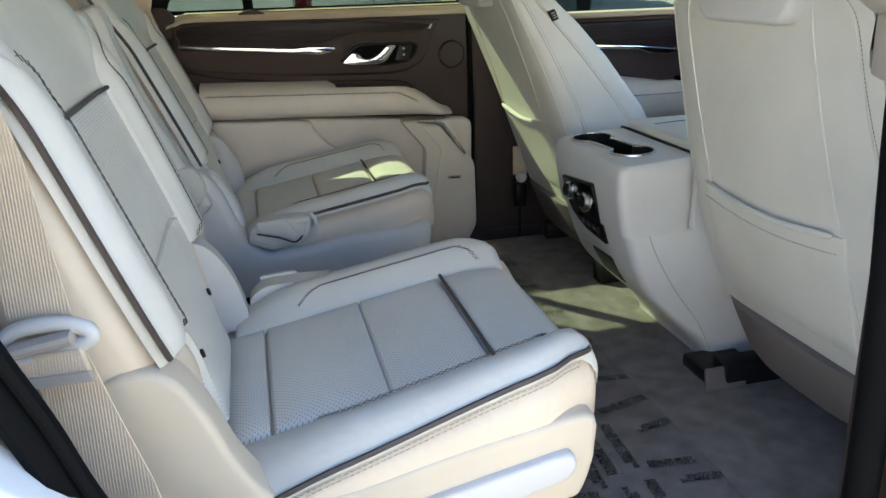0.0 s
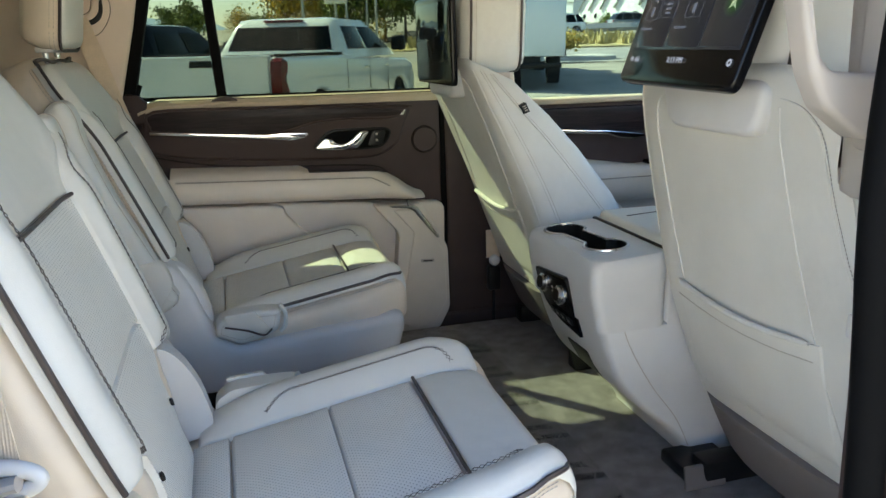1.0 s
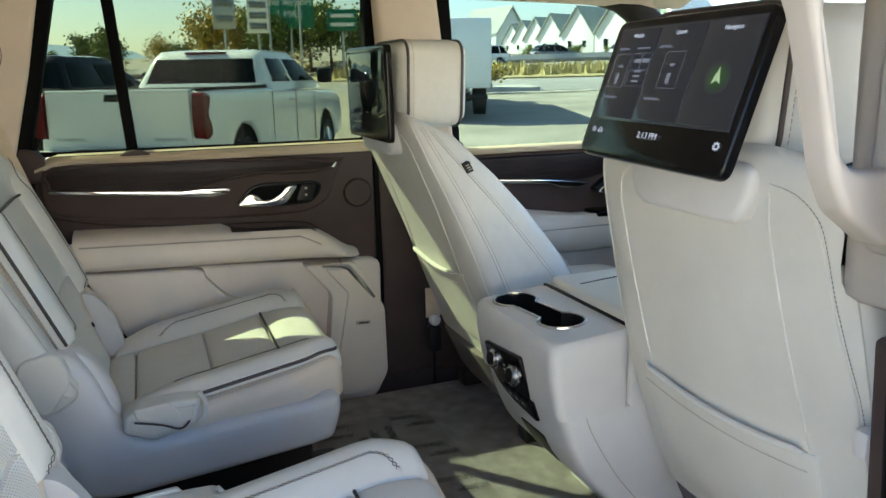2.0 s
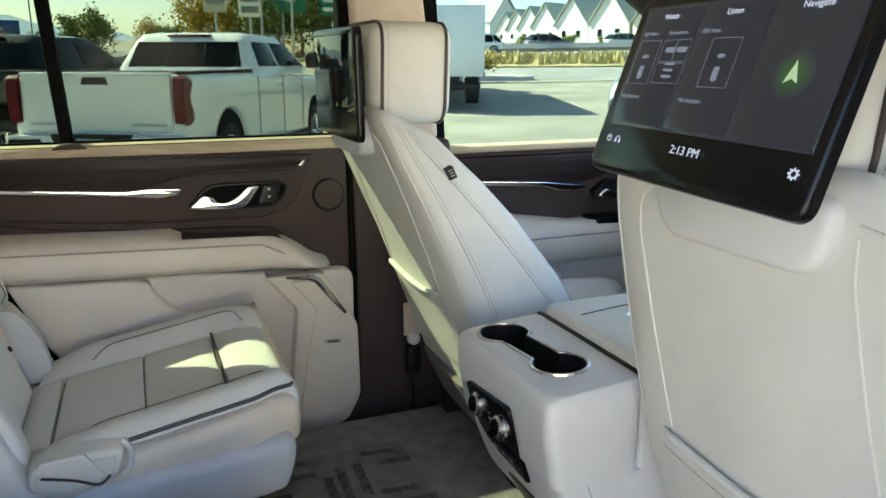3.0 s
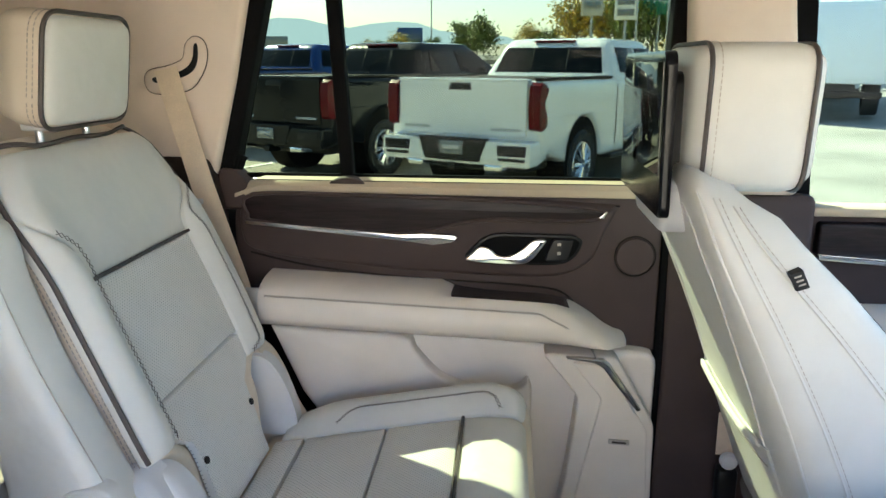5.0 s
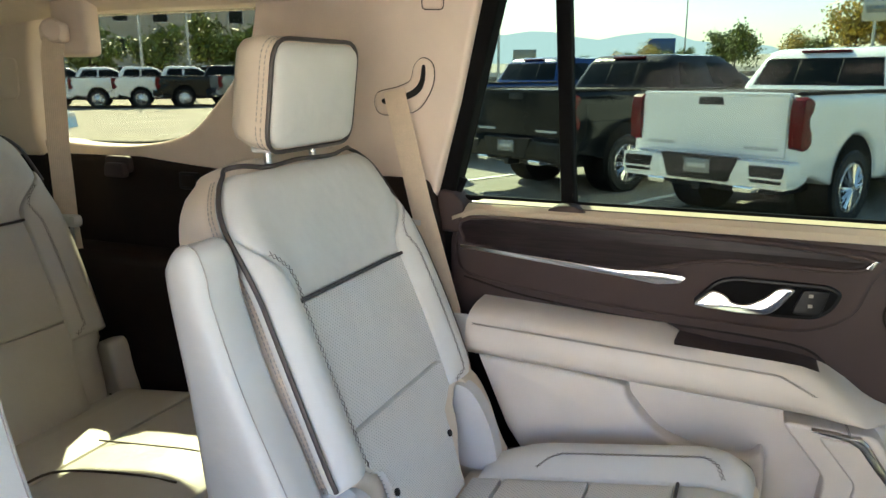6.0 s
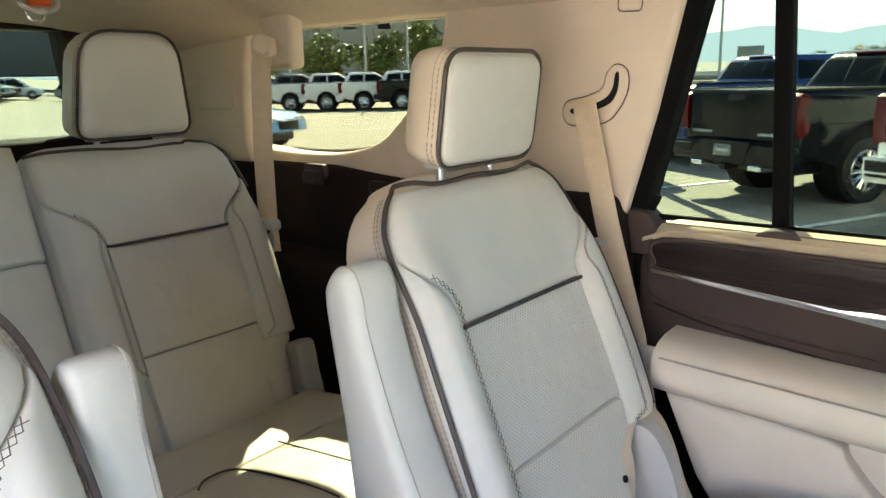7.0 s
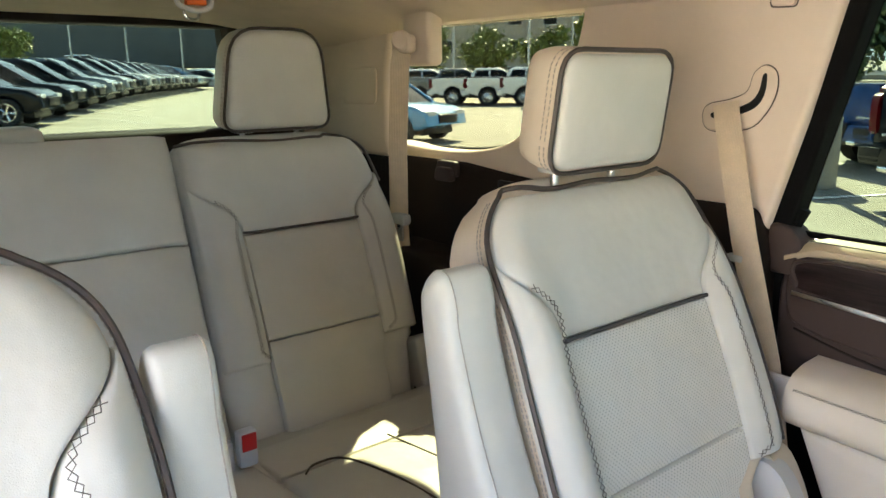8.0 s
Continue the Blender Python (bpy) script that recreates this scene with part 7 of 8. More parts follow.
def tree(label, mat, h, w, seed, n=1500, leaf=0.16, tall=False):
    rnd = random.Random(seed)
    t = thing0("tree", label, "tree", "trees round the lot")
    trunk = [(0, 0, 0), (0.05, 0.02, h * 0.2), (-0.03, 0.05, h * 0.45), (0, 0, h * 0.8)]
    part("trunk", tube([tuple(p) for p in smooth_line(trunk, 4)], [h * 0.030 * (1 - 0.8 * k / 12) for k in range(13)], 8), BARK, t)
    for k in range(5):
        a = rnd.uniform(0, 6.28)
        z0 = h * rnd.uniform(0.25, 0.5)
        part("limb", tube([(0, 0, z0), (w * 0.25 * math.cos(a), w * 0.25 * math.sin(a), z0 + h * 0.14), (w * 0.42 * math.cos(a), w * 0.42 * math.sin(a), z0 + h * 0.3)], [h * 0.012, h * 0.008, h * 0.004], 6), BARK, t)
    z = 0.52 if tall else 0.60
    part("crown", crown((0, 0, h * z), (w * 0.5, w * 0.5, h * (0.48 if tall else 0.40)), n, leaf, seed, 26 if tall else 18), mat, t)
    return t


def polar(az, r):
    return -r * math.sin(radians(az)), r * math.cos(radians(az))


kinds = [tree("green broad-leaved tree beside the lot", LEAF_GREEN, 6.0, 5.0, 11, 2600, 0.17), tree("golden autumn tree beside the lot", LEAF_GOLD, 7.2, 5.6, 12, 3000, 0.17),
         tree("dark upright evergreen tree beside the lot", LEAF_DARK, 7.5, 2.6, 13, 3200, 0.14, True), tree("round clipped green tree before a building", LEAF_GREEN, 4.4, 3.6, 14, 2400, 0.14)]
spots = [(0, 3.2, 62, 0.60), (0, 2.2, 60, 0.64), (1, -1.8, 64, 0.46), (0, -3.2, 62, 0.5), (1, -5.2, 58, 0.74), (1, -7.4, 60, 0.8), (0, -9.0, 57, 0.85), (0, -10.6, 60, 0.85), (1, -12.2, 62, 0.85), (0, -13.8, 58, 0.85), (0, -15.4, 60, 0.85),
         (1, 10.2, 75, 0.40), (0, 9.2, 76, 0.46), (1, 8.0, 74, 0.44), (0, 6.8, 75, 0.46), (0, 5.6, 75, 0.44), (0, 14.5, 90, 0.38), (0, 16.5, 95, 0.38), (0, 12.6, 92, 0.4),
         (2, 22.6, 30, 1.0), (2, 24.6, 31, 0.9),
         (3, 43.6, 60, 1.2), (3, 47.9, 60, 1.25), (3, 52.4, 62, 1.2), (3, 40.0, 60, 1.25), (3, 37.5, 61, 1.2), (0, 80.6, 62, 0.62), (0, 84, 62, 0.62),
         (2, -25.6, 88, 0.55), (2, -26.6, 86, 0.5), (0, -28.4, 96, 0.5), (0, -32.0, 105, 0.5), (0, -34.5, 100, 0.45), (0, -37.5, 100, 0.5), (0, -30.2, 104, 0.4)]
rnd = random.Random(5)
used = set()
for k, az, r, s in spots:
    x, y = polar(az, r)
    m = Matrix.Translation((x, y, land(x, y) - (0.05 if az > -24 else 3.2 * s))) @ Matrix.Rotation(rnd.uniform(0, 6.28), 4, "Z") @ Matrix.Diagonal((s, s, s * rnd.uniform(0.92, 1.08), 1))
    if k not in used:
        kinds[k].matrix_basis = m
        used.add(k)
    else:
        made = copy_thing(kinds[k], Matrix())
        made.matrix_basis = m


def box_truck():
    t = thing0("box_truck", "white box truck parked across the lot", "box truck")
    bx = part("cargo_box", rbox(-2.9, 2.9, -1.1, 1.1, 0.70, 2.38, 0.04), BOXWHITE, t, "tall white cargo box")
    for x in np.linspace(-2.6, 2.6, 9):
        part("box_rib", rbox(x - 0.02, x + 0.02, -1.115, -1.10, 0.80, 2.30, 0.004), BOXWHITE, bx)
    part("rear_door", rbox(-2.93, -2.895, -1.0, 1.0, 0.80, 2.28, 0.01), BOXWHITE, bx)
    part("bottom_rail", rbox(-2.92, 2.92, -1.12, -1.08, 0.70, 0.82, 0.01), GREY, bx)
    part("chassis", rbox(-2.8, 4.4, -0.5, 0.5, 0.42, 0.75, 0.02), BLACK, t)
    part("rear_bumper", rbox(-3.05, -2.85, -1.0, 1.0, 0.42, 0.55, 0.02), BLACK, t)
    cab = part("cab", sidelong([(3.05, 0.45), (3.05, 2.1), (3.9, 2.1), (4.35, 1.55), (5.1, 1.35), (5.15, 0.5)], 1.0, 0.08), BOXWHITE, t)
    part("side_window", rbox(3.4, 4.05, -1.01, -0.98, 1.55, 2.15, 0.03), CARGLASS, cab)
    part("mirror", rbox(3.9, 4.0, -1.55, -1.25, 1.5, 1.95, 0.03), BLACK, cab)
    part("mirror_arm", tube([(3.95, -1.0, 1.6), (3.95, -1.3, 1.65)], 0.03, 6), BLACK, cab)
    for x in (-1.7, 4.2):
        for s in (-1, 1):
            wheel(t, x, s * 1.05, 0.42, 0.32, s)
    return t


outside(box_truck(), 7.9, 18.9, 0, 70)


def suv(paint, label, name="parked_car", tall=1.62):
    """A parked car, its middle at the origin, x ahead."""
    c = thing0(name, label, "car", "parked cars")
    h = tall
    pts = [(-2.25, 0.45), (-2.28, 0.80), (-2.2, 1.02), (1.25, 1.0), (1.95, 0.90), (2.25, 0.74), (2.3, 0.45), (1.95, 0.32)] + arch(1.42, 0.39, 0.32, 8)[::-1] + [(0.9, 0.27), (-0.9, 0.27)] + arch(-1.4, 0.39, 0.32, 8)[::-1] + [(-2.0, 0.34)]
    part("body", sidelong(pts, 0.93, 0.09), paint, c)
    def ring(z, a, b, w):
        return [Vector((x, y, z)) for x, y in rounded([(a, -w), (b, -w), (b, w), (a, w)], 0.18, 3)]
    cab = part("cabin", loft([ring(0.96, -2.15, 1.3, 0.87), ring(h - 0.12, -1.75, 0.42, 0.68), ring(h, -1.5, 0.15, 0.58)]), CARGLASS, c, "dark glazed cabin")
    part("roof", loft([ring(h - 0.13, -1.80, 0.40, 0.685), ring(h + 0.012, -1.5, 0.12, 0.58), ring(h + 0.02, -1.3, -0.1, 0.45)]), paint, cab)
    for s in (-1, 1):
        for x0, z0, x1, z1 in ((1.28, 0.97, 0.40, h - 0.12), (-0.35, 0.97, -0.42, h - 0.10), (-1.45, 0.97, -1.30, h - 0.10)):
            part("window_post", tube([(x0, s * 0.875, z0), (x1, s * 0.69, z1)], 0.04, 6), paint, cab)
        part("headlamp", rbox(2.02, 2.26, s * 0.66 - 0.2, s * 0.66 + 0.2, 0.68, 0.80, 0.03), LAMP, c, "clear headlamp")
        part("tail_lamp", rbox(-2.31, -2.12, s * 0.72 - 0.17, s * 0.72 + 0.17, 0.80, 0.96, 0.03), TAIL, c, "red tail lamp")
        part("mirror", rbox(0.85, 1.05, s * 1.0 - 0.09, s * 1.0 + 0.09, 0.98, 1.12, 0.03), paint, c)
        for x in (-1.4, 1.42):
            wheel(c, x, s * 0.925, 0.35, 0.22, s, 5)
    part("grille", rbox(2.26, 2.32, -0.42, 0.42, 0.50, 0.72, 0.02), BLACK, c)
    part("underbody", rbox(-2.0, 2.0, -0.7, 0.7, 0.2, 0.45, 0.04), BLACK, c)
    return c


cars = [suv(NIGHT, "black car parked in a long row"), suv(GREY, "grey car parked in a long row"), suv(SILVER, "silver car parked in a long row"), suv(WHITE, "white car parked in a long row", tall=1.7), suv(material("light_blue_paint", (0.12, 0.34, 0.62), 0.15, coat=0.7), "light blue car parked behind", tall=1.68)]
spot = []
order = [0, 0, 0, 1, 1, 0, 2, 1, 0, 1, 2, 0, 1, 0, 4, 2, 1, 0]
for i, k in enumerate(order):
    x, y = -22.7 - 2.5 * i, 2.2 + 1.27 * i
    spot.append((k, x, y, 62))
spot += [(3, -66, 26, 62), (2, -69, 22, 62), (3, -72, 18, 62), (1, -62, 30, 62), (3, -58, 34, 62), (2, -40, 44, 150), (3, -44, 40, 150), (1, -36, 47, 150), (3, -48, 37, 150)]
spot += [(1, 36.0, 61.0, -5), (2, 46.0, 63.0, -5), (3, 27.5, 58.8, 176)]
spot += [(4, -17.0, 11.2, 18)]
done = set()
for k, x, y, hd in spot:
    c = cars[k]
    if k in done:
        c = copy_thing(cars[k], Matrix())
    done.add(k)
    outside(c, x, y, 0, hd)
# the pickup row goes on behind
silver = pickup(GREY, "grey pickup truck parked in the row")
outside(silver, -23.6, 29.6, 0, HEAD)
for i, src in enumerate((black, white, white, white, silver, white)):
    outside(copy_thing(src, Matrix()), -25.9 - 1.95 * i, 28.6 - 0.75 * i, 0, HEAD - 20)

# parking lines between the slots
f2, r2 = Vector((math.cos(radians(HEAD)), math.sin(radians(HEAD)))), Vector((-math.sin(radians(HEAD)), math.cos(radians(HEAD))))
for i in range(-1, 14):
    c = Vector((0.18, 9.0)) + r2 * (1.45 + 3.0 * i)
    a, b = c - f2 * 1.9, c + f2 * 4.0
    part("parking_line", band([tuple(a), tuple((a + b) / 2), tuple(b)], 0.12, 0.012, 0.2), LINE, None, "worn white parking line", category="parking line", kind="structure", group="parking lines")
for i in range(10):
    c = Vector((-22.6 - 2.55 * i, 7.0 + 1.32 * i))
    part("parking_line", band([tuple(c), tuple(c - Vector((0.47, 0.88)) * 2.6), tuple(c - Vector((0.47, 0.88)) * 5.2)], 0.12, 0.012, 0.2), LINE, None, "worn white parking line", category="parking line", kind="structure", group="parking lines")
# the way out, the verge and the highway beyond it
part("road_near", band([polar(-14, 37), polar(-26, 34), polar(-38, 36), polar(-50, 42)], 9.0, 0.02), ROADTOP, None, "pale access road beyond the lot", category="road", kind="structure")
part("kerb_line", band([polar(-22, 27.5), polar(-27, 27.8), polar(-34, 29), polar(-44, 33)], 0.35, 0.06, 0.2), CONCRETE, None, "pale concrete kerb of the lot", category="kerb", kind="structure")
part("verge", band([polar(-10, 52), polar(-26, 48), polar(-38, 50), polar(-52, 58)], 15.0, 0.06), DRY, None, "dry yellow grass verge", category="verge", kind="structure")
part("highway", band([polar(30, 120), polar(15, 95), polar(0, 78), polar(-15, 68), polar(-28, 68), polar(-42, 78)], 14.0, 0.1), ROADTOP, None, "grey highway behind the verge", category="road", kind="structure")
part("far_verge", band([polar(32, 140), polar(15, 118), polar(0, 100), polar(-15, 92), polar(-28, 92), polar(-42, 104)], 26.0, 0.15), DRY, None, "dry grass bank past the highway", category="verge", kind="structure")
part("verge_rear", band([polar(30, 70), polar(18, 60), polar(6, 54), polar(-8, 50)], 9.0, 0.05), DRY, None, "dry grass strip behind the trucks", category="verge", kind="structure")
bar = []
for (a0, r0), (a1, r1) in zip(((28, 84), (14, 78), (0, 70), (-14, 62)), ((14, 78), (0, 70), (-14, 62), (-40, 78))):
    p, q = polar(a0, r0), polar(a1, r1)
    part("barrier", tube([(p[0], p[1], land(*p) + 0.4), (q[0], q[1], land(*q) + 0.4)], 0.42, 4), CONCRETE, None, "concrete highway barrier", category="barrier", kind="structure")
# kerb island with a clipped shrub
part("kerb_island", plate(rounded([(11.0, 25.2), (15.0, 25.6), (15.0, 27.5), (11.0, 27.2)], 0.6), 0.16, 0.0, 0.03, lambda a, b, d: Vector((a, b, land(a, b) + d))), CONCRETE, None, "concrete kerb island", category="kerb", kind="structure")
sh = thing0("shrub", "clipped yellow-green shrub on the kerb island", "shrub")
part("stems", joined(*[tube([(0.3 * math.cos(k), 0.2 * math.sin(k), 0), (0.6 * math.cos(k), 0.4 * math.sin(k), 0.5)], 0.02, 5) for k in range(7)]), BARK, sh)
part("leaves", crown((0, 0, 0.6), (1.1, 0.8, 0.5), 1500, 0.08, 44), LEAF_GOLD, sh)
outside(sh, 12.4, 26.2, 0.15)
# dry tufts along the verge
tv, tf = [], []
rg = random.Random(9)
for _ in range(2600):
    az, r = rg.uniform(-46, -14), rg.uniform(42.5, 55)
    x, y = polar(az, r + abs(az + 30) * 0.15)
    z = land(x, y)
    h = rg.uniform(0.2, 0.75)
    a = rg.uniform(0, 6.28)
    i = len(tv)
    tv += [(x - 0.18 * math.cos(a), y - 0.18 * math.sin(a), z), (x + 0.18 * math.cos(a), y + 0.18 * math.sin(a), z), (x + rg.uniform(-0.15, 0.15), y, z + h)]
    tf.append((i, i + 1, i + 2))
me = bpy.data.meshes.new("dry_tufts")
me.from_pydata(tv, [], tf)
bm = bmesh.new()
bm.from_mesh(me)
bpy.data.meshes.remove(me)
part("dry_tufts", bm, leaf_material("straw", (0.30, 0.25, 0.09), (0.55, 0.45, 0.2)), None, "dry yellow grass tufts on the verge", category="grass", kind="stuff")


# gabled houses over the highway
ROOF = material("grey_shingle_roof", (0.34, 0.36, 0.33), 0.9, vary=0.2, scale=2)
SIDING = material("white_siding", (0.72, 0.72, 0.70), 0.7, vary=0.05, scale=1)
STUCCO = material("tan_stucco", (0.42, 0.37, 0.30), 0.85, vary=0.1, scale=0.5)
SLATE = material("dark_wall", (0.10, 0.11, 0.115), 0.8, vary=0.15, scale=0.3)


def house(w, d, eave, ridge):
    h = thing0("house", "white gabled house with a grey roof", "house", "houses past the highway")
    pts = [(-w / 2, 0), (w / 2, 0), (w / 2, eave), (0, ridge), (-w / 2, eave)]
    wall = part("wall", plate(pts, -d / 2, d / 2, 0.02), SIDING, h)
    for s in (-1, 1):
        o = Vector((s * w / 2 * 1.06, 0, eave - 0.25))
        p = Vector((0, 0, ridge + 0.12))
        rg = [[Vector((q.x, y, q.z + dz)) for q, dz in ((o, 0), (p, 0), (p, 0.18), (o, 0.18))] for y in (-d / 2 - 0.4, d / 2 + 0.4)]
        part("roof", loft(rg), ROOF, h, "grey shingle roof slope")
    for x in (-w * 0.22, w * 0.22):
        wd = part("window", rbox(x - 0.45, x + 0.45, -d / 2 - 0.05, -d / 2 + 0.02, 1.0, 2.2, 0.02), SIDING, h)
        part("pane", rbox(x - 0.36, x + 0.36, -d / 2 - 0.07, -d / 2 - 0.03, 1.1, 2.1, 0.01), CARGLASS, wd)
    return h


hs = house(6.5, 9.5, 3.0, 7.0)
for i, (az, r, hd, s) in enumerate(((-28.2, 142, -72, 0.75), (-29.1, 138, -72, 0.8), (-30.1, 134, -72, 0.85), (-31.3, 130, -72, 0.9), (-33.4, 124, -72, 1.0), (-36.2, 118, -72, 1.08), (-39.4, 114, -72, 1.1), (-25.7, 175, 15, 1.35))):
    x, y = polar(az, r)
    ob = hs if i == 0 else copy_thing(hs, Matrix())
    ob.matrix_basis = Matrix.Translation((x, y, land(x, y) - 0.3)) @ Matrix.Rotation(radians(hd), 4, "Z") @ Matrix.Scale(s, 4)


def block(name, label, cat, az, r, w, d, h, mat, storeys, bays, hd, winmat=CARGLASS):
    b = thing0(name, label, cat)
    wl = part("wall", rbox(-w / 2, w / 2, 0, d, 0, h, 0.05), mat, b)
    part("parapet", rbox(-w / 2 - 0.2, w / 2 + 0.2, -0.2, d + 0.2, h, h + 0.5, 0.05), mat, b)
    for i in range(storeys):
        for k in range(bays):
            x = -w / 2 + (k + 0.5) * w / bays
            z = 0.9 + i * h / storeys
            wd = part("window", rbox(x - 0.9, x + 0.9, -0.08, 0.05, z, z + h / storeys * 0.5, 0.02), SIDING, b)
            part("pane", rbox(x - 0.8, x + 0.8, -0.10, -0.04, z + 0.1, z + h / storeys * 0.5 - 0.1, 0.0), winmat, wd)
    x, y = polar(az, r)
    b.matrix_basis = Matrix.Translation((x, y, land(x, y) - 0.3)) @ Matrix.Rotation(radians(hd), 4, "Z")
    return b


block("hotel_building", "tan hotel building with rows of windows behind the lot", "building", 47, 96, 60, 14, 13, STUCCO, 4, 14, 45)
block("warehouse", "long dark low building behind the car rows", "building", 78, 120, 120, 20, 9.0, SLATE, 1, 0, 78, SLATE)


def lamp_post(base=True):
    p = thing0("lamp_post", "pale steel parking-lot lamp post", "lamp post", "lamp posts")
    part("pole", tube([(0, 0, 0), (0, 0, 4), (0, 0, 9)], [0.09, 0.075, 0.06], 10), STEEL, p)
    part("arm", tube([(0, 0, 8.9), (0.6, 0, 9.05), (1.2, 0, 9.05)], 0.04, 8), STEEL, p)
    part("lamp_head", rbox(0.9, 1.6, -0.16, 0.16, 8.98, 9.1, 0.04), GREY, p)
    return p


lp0 = lamp_post()
for i, (az, r, hd) in enumerate(((25.2, 11.98, 90), (19.0, 46, 30), (5.6, 80, 200), (44.8, 44, 90), (50.4, 46, 90), (41.6, 50, 90), (77.0, 60, 0), (73.5, 62, 0), (69.9, 64, 0), (84.0, 58, 0), (-9.4, 52, 0), (-11.6, 50, 0))):
    x, y = polar(az, r)
    ob = lp0 if i == 0 else copy_thing(lp0, Matrix())
    outside(ob, x, y, 0.0 if i else 1.0, hd)
ft = thing0("lamp_footing", "grey concrete lamp-post footing at the row's end", "footing")
part("block", disc((0, 0, 0), (0, 0, 1), 0.42, 1.05, 28, bevel=0.04), CONCRETE, ft)
outside(ft, *polar(25.2, 11.98))

# road signs on a gantry
GREEN_SIGN = material("green_sign", (0.01, 0.16, 0.09), 0.5, vary=0.05, scale=2)
SIGN_WHITE = material("sign_white", (0.8, 0.8, 0.8), 0.5)


def sign(name, label, az, el, r, w, h, mat, lines=(), frame_mat=STEEL, bars=0, post=True):
    s = thing0(name, label, "road sign", "road signs")
    x, y = polar(az, r)
    z = r * math.tan(radians(el)) + 0.95
    gz = land(x, y)
    s.matrix_basis = Matrix.Translation((x, y, gz)) @ Matrix.Rotation(radians(az), 4, "Z")
    c = z - gz
    pn = part("panel", rbox(-w / 2, w / 2, -0.05, 0.05, c - h / 2, c + h / 2, 0.02), mat, s)
    for b in range(bars):
        zz = c + h / 2 - h * (b + 0.7) / (bars + 0.4)
        part("bar", rbox(-w * 0.38, w * 0.38, -0.07, -0.045, zz - h * 0.09, zz + h * 0.09, 0.005), SIGN_WHITE if mat is GREEN_SIGN else GREY, pn)
    for i, text in enumerate(lines):
        cu = bpy.data.curves.new("txt", "FONT")
        cu.body, cu.size, cu.align_x, cu.extrude = text, h * 0.30, "CENTER", 0.005
        tmp = bpy.data.objects.new("tmp", cu)
        scene.collection.objects.link(tmp)
        me = tmp.to_mesh()
        bm = bmesh.new()
        bm.from_mesh(me)
        tmp.to_mesh_clear()
        bpy.data.objects.remove(tmp)
        bpy.data.curves.remove(cu)
        for v in bm.verts:
            v.co = Vector((v.co.x, -0.062 - v.co.z, c + h / 2 - h * 0.36 * (i + 0.85) + v.co.y))
        part("lettering", bm, SIGN_WHITE, pn)
    if post:
        part("post", tube([(0, 0.12, 0), (0, 0.12, c + h / 2)], 0.10, 8), STEEL, s)
    return s


sign("road_sign", "green overhead airport road sign", -10.9, 4.55, 56, 3.4, 2.3, GREEN_SIGN, ("Intl Airport", "1 MILE"))
sign("road_sign", "smaller green exit sign with white bars", -14.7, 3.95, 56, 2.2, 1.5, GREEN_SIGN, (), bars=2)
sign("road_sign", "white information sign panel with grey bars", -8.6, 4.3, 54, 1.5, 2.4, SIGN_WHITE, (), bars=3)
sign("road_sign", "grey back of a large sign panel", -6.2, 4.6, 54, 1.5, 2.4, STEEL, (), bars=2)
sign("billboard", "blue billboard beyond the highway", 7.2, 1.9, 110, 3.6, 2.2, BLUE, ())
sign("billboard", "dark billboard beyond the highway", 17.0, 1.35, 120, 3.6, 1.8, GREY, ())

# mountains on the skyline; the haze is put into their glowing colour
MOUNT = glow("painted_haze_glow", (0.56, 0.70, 0.80), 0.55)
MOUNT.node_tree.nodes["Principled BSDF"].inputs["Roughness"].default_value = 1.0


def ridge():
    rgm = random.Random(3)
    bm = bmesh.new()
    rows = []
    for k in range(121):
        az = -60 + 200 * k / 120
        e = 2.0 + 0.9 * math.exp(-((az - 16) / 7) ** 2) * 1.6 + 0.5 * math.sin(az * 0.31) + 0.25 * math.sin(az * 0.83 + 1) - 1.4 * smoothstep(-az, -6, 10)
        r = 2400
        x, y = polar(az, r)
        rows.append((bm.verts.new((x, y, -200)), bm.verts.new((x * 1.02, y * 1.02, r * math.tan(radians(max(e, 0.2))) + rgm.uniform(-5, 5))), bm.verts.new((x * 1.25, y * 1.25, -200))))
    for a, b in zip(rows, rows[1:]):
        bm.faces.new((a[0], b[0], b[1], a[1]))
        bm.faces.new((a[1], b[1], b[2], a[2]))
    bmesh.ops.recalc_face_normals(bm, faces=bm.faces)
    return bm


part("mountain_ridge", ridge(), MOUNT, None, "blue mountain ridge on the skyline, haze painted as a glow", category="backdrop", kind="structure")


# wing mirror of the driver's door
wm = thing("wing_mirror", (1.75, 1.1, 0.75), "grey wing mirror on the driver's door", "wing mirror")
mr = smooth_line([(0.94, 0.715), (0.925, 0.80), (0.95, 0.875), (1.04, 0.893), (1.19, 0.892), (1.235, 0.85), (1.225, 0.76), (1.17, 0.70), (1.04, 0.69)], 4, True)
part("housing", plate(mr, 1.50, 1.62, 0.02, lambda a, b, d: Vector((d - (a - 1.08) * 0.2 + (b - 0.8) * 0.15, a, b))), GREY, wm)
part("mirror_glass", plate(inset(mr, 0.020), 1.496, 1.51, 0.003, lambda a, b, d: Vector((d - (a - 1.08) * 0.2 + (b - 0.8) * 0.15, a, b))), CHROME, wm, "mirror glass")
part("arm", rbox(1.50, 1.56, 0.90, 1.0, 0.70, 0.75, 0.015), BLACK, wm)


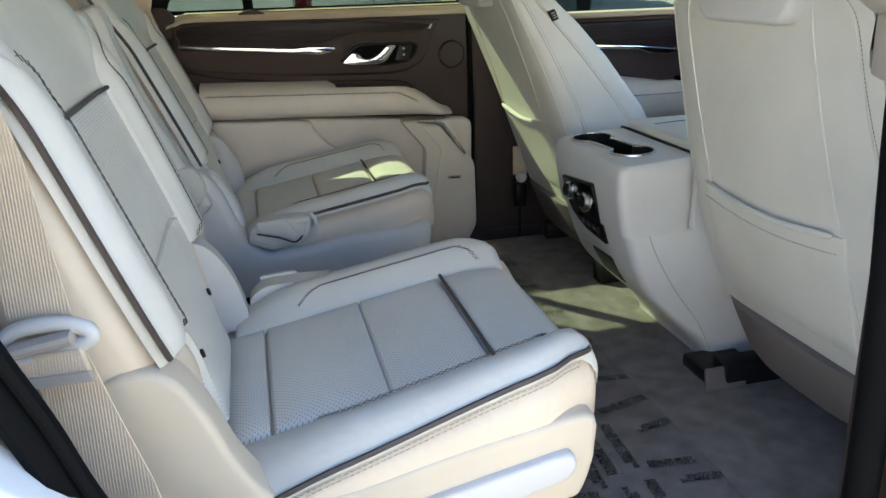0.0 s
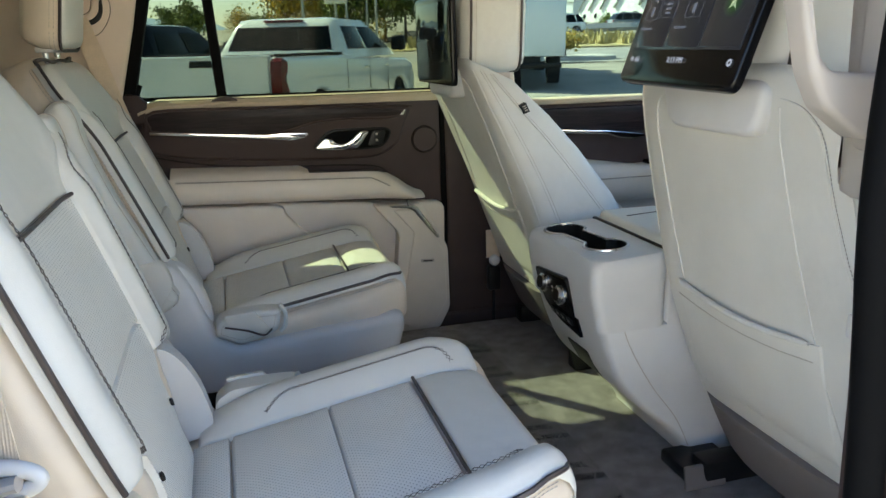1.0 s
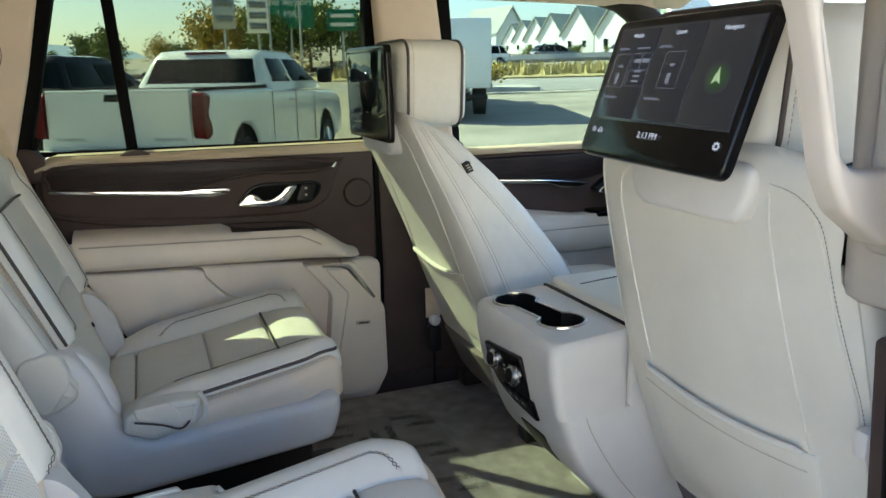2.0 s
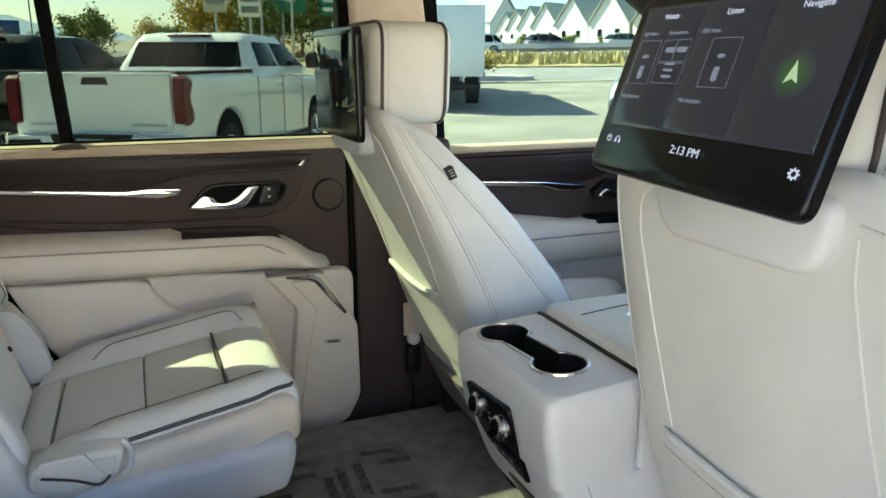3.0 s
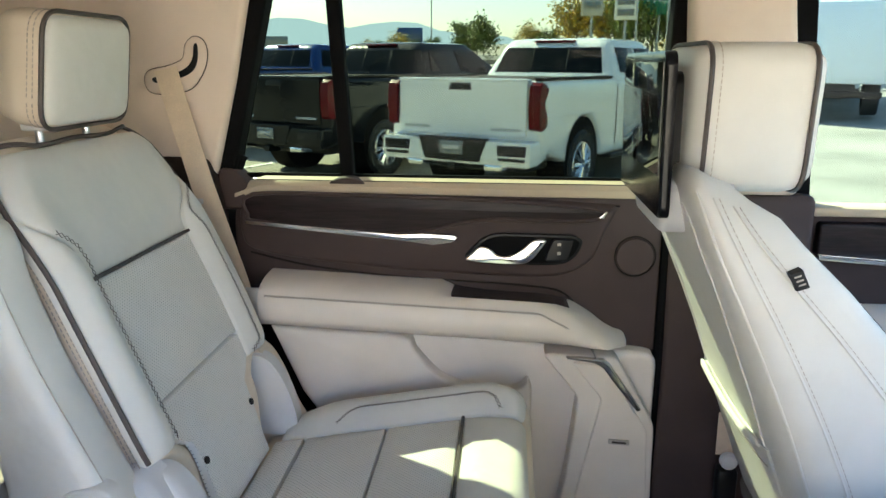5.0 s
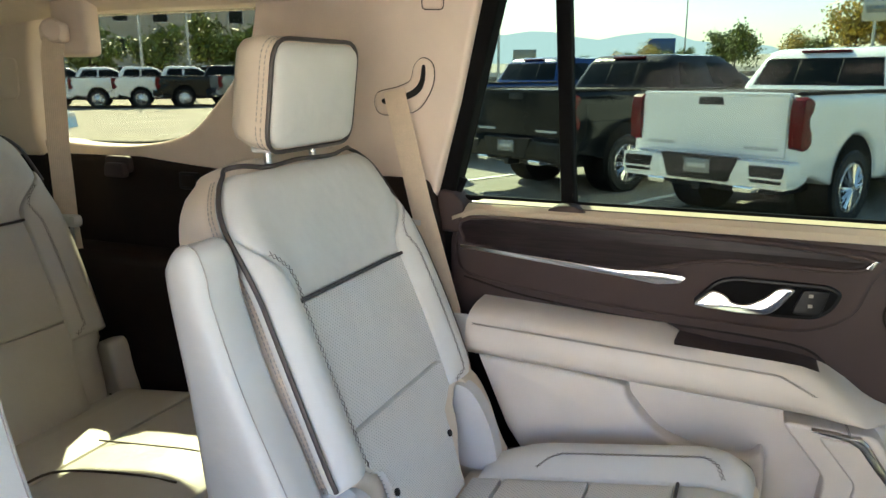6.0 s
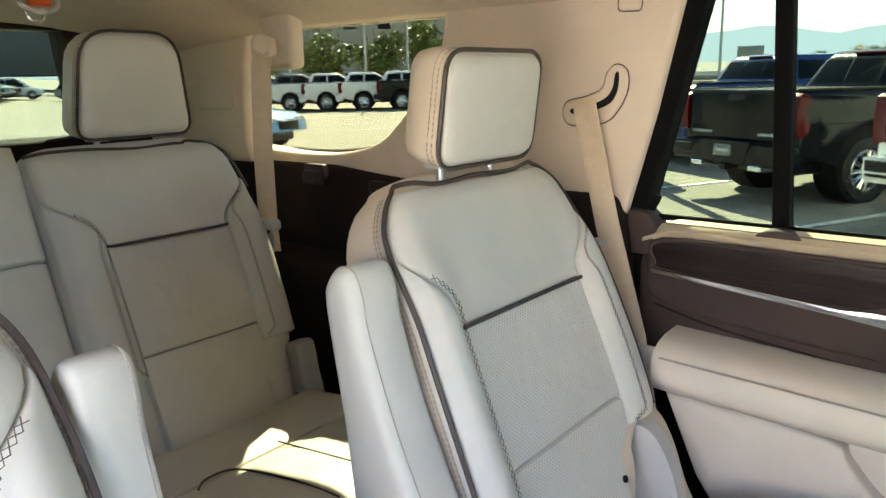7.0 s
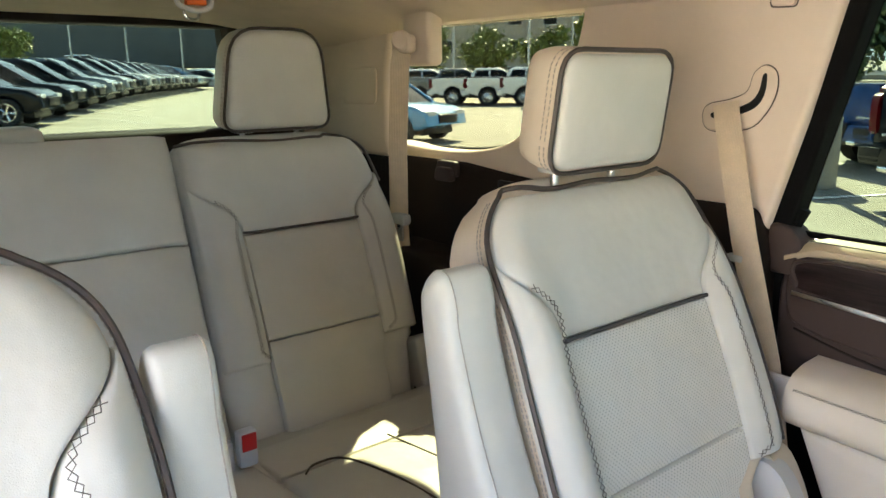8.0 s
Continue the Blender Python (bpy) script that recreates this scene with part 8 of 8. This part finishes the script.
# ---- clear protective film on the carpet, with its printed words ----
def film(name, x0, x1, y0, y1, z, rows):
    f = thing(name, ((x0 + x1) / 2, (y0 + y1) / 2, z), "clear protective film with printed black words on the carpet", "floor film", "floor films")
    bm = bmesh.new()
    nx, ny = 14, 14
    g = [[bm.verts.new((x0 + (x1 - x0) * i / nx, y0 + (y1 - y0) * j / ny, z + 0.0015 + 0.0015 * noise.noise(Vector((i * 0.9, j * 0.9, z * 50 + x0))))) for i in range(nx + 1)] for j in range(ny + 1)]
    for j in range(ny):
        for i in range(nx):
            bm.faces.new((g[j][i], g[j][i + 1], g[j + 1][i + 1], g[j + 1][i]))
    part("sheet", bm, FILM, f)
    for text, x, y, ang, size in rows:
        cu = bpy.data.curves.new("txt", "FONT")
        cu.body, cu.size, cu.space_line, cu.offset = text, size, 0.8, 0.0003
        tmp = bpy.data.objects.new("tmp", cu)
        scene.collection.objects.link(tmp)
        me = tmp.to_mesh()
        b2 = bmesh.new()
        b2.from_mesh(me)
        tmp.to_mesh_clear()
        bpy.data.objects.remove(tmp)
        bpy.data.curves.remove(cu)
        ca, sa = math.cos(radians(ang)), math.sin(radians(ang))
        for v in b2.verts:
            v.co = Vector((x + v.co.x * ca - v.co.y * sa, y + v.co.x * sa + v.co.y * ca, z + 0.0045))
        part("lettering", b2, INK, f, "black printed words")


A, HALF, TAIL_END = "DEALER MUST REMOVE\nPROTECTIVE COVER", "DEALER MUST\nPROTECTIVE C", "UST REMOVE\nIVE COVER"
Z, rows = 0.0128, []
for k in range(8):
    y = 0.483 - 0.166 * k
    first = k == 5
    rows += [("DEALER MUST REM\nPROTECTIVE COVE" if first else HALF, 0.322 if first else 0.330, y + (0.004 if first else 0.0), 13 if first else -7, Z), (TAIL_END, 0.434, y - 0.058, 190 if first else 174, Z), (A, 0.312, y - 0.036, -93, Z), (A, 0.262, y - 0.175, 87, Z), (A, 0.238, y - 0.07, -93, Z), (HALF, 0.138, y + 0.012, -5, Z), (TAIL_END, 0.218, y - 0.05, 175, Z)]
film("floor_film", 0.12, 0.437, -0.78, 0.52, FLOOR + 0.003, rows)
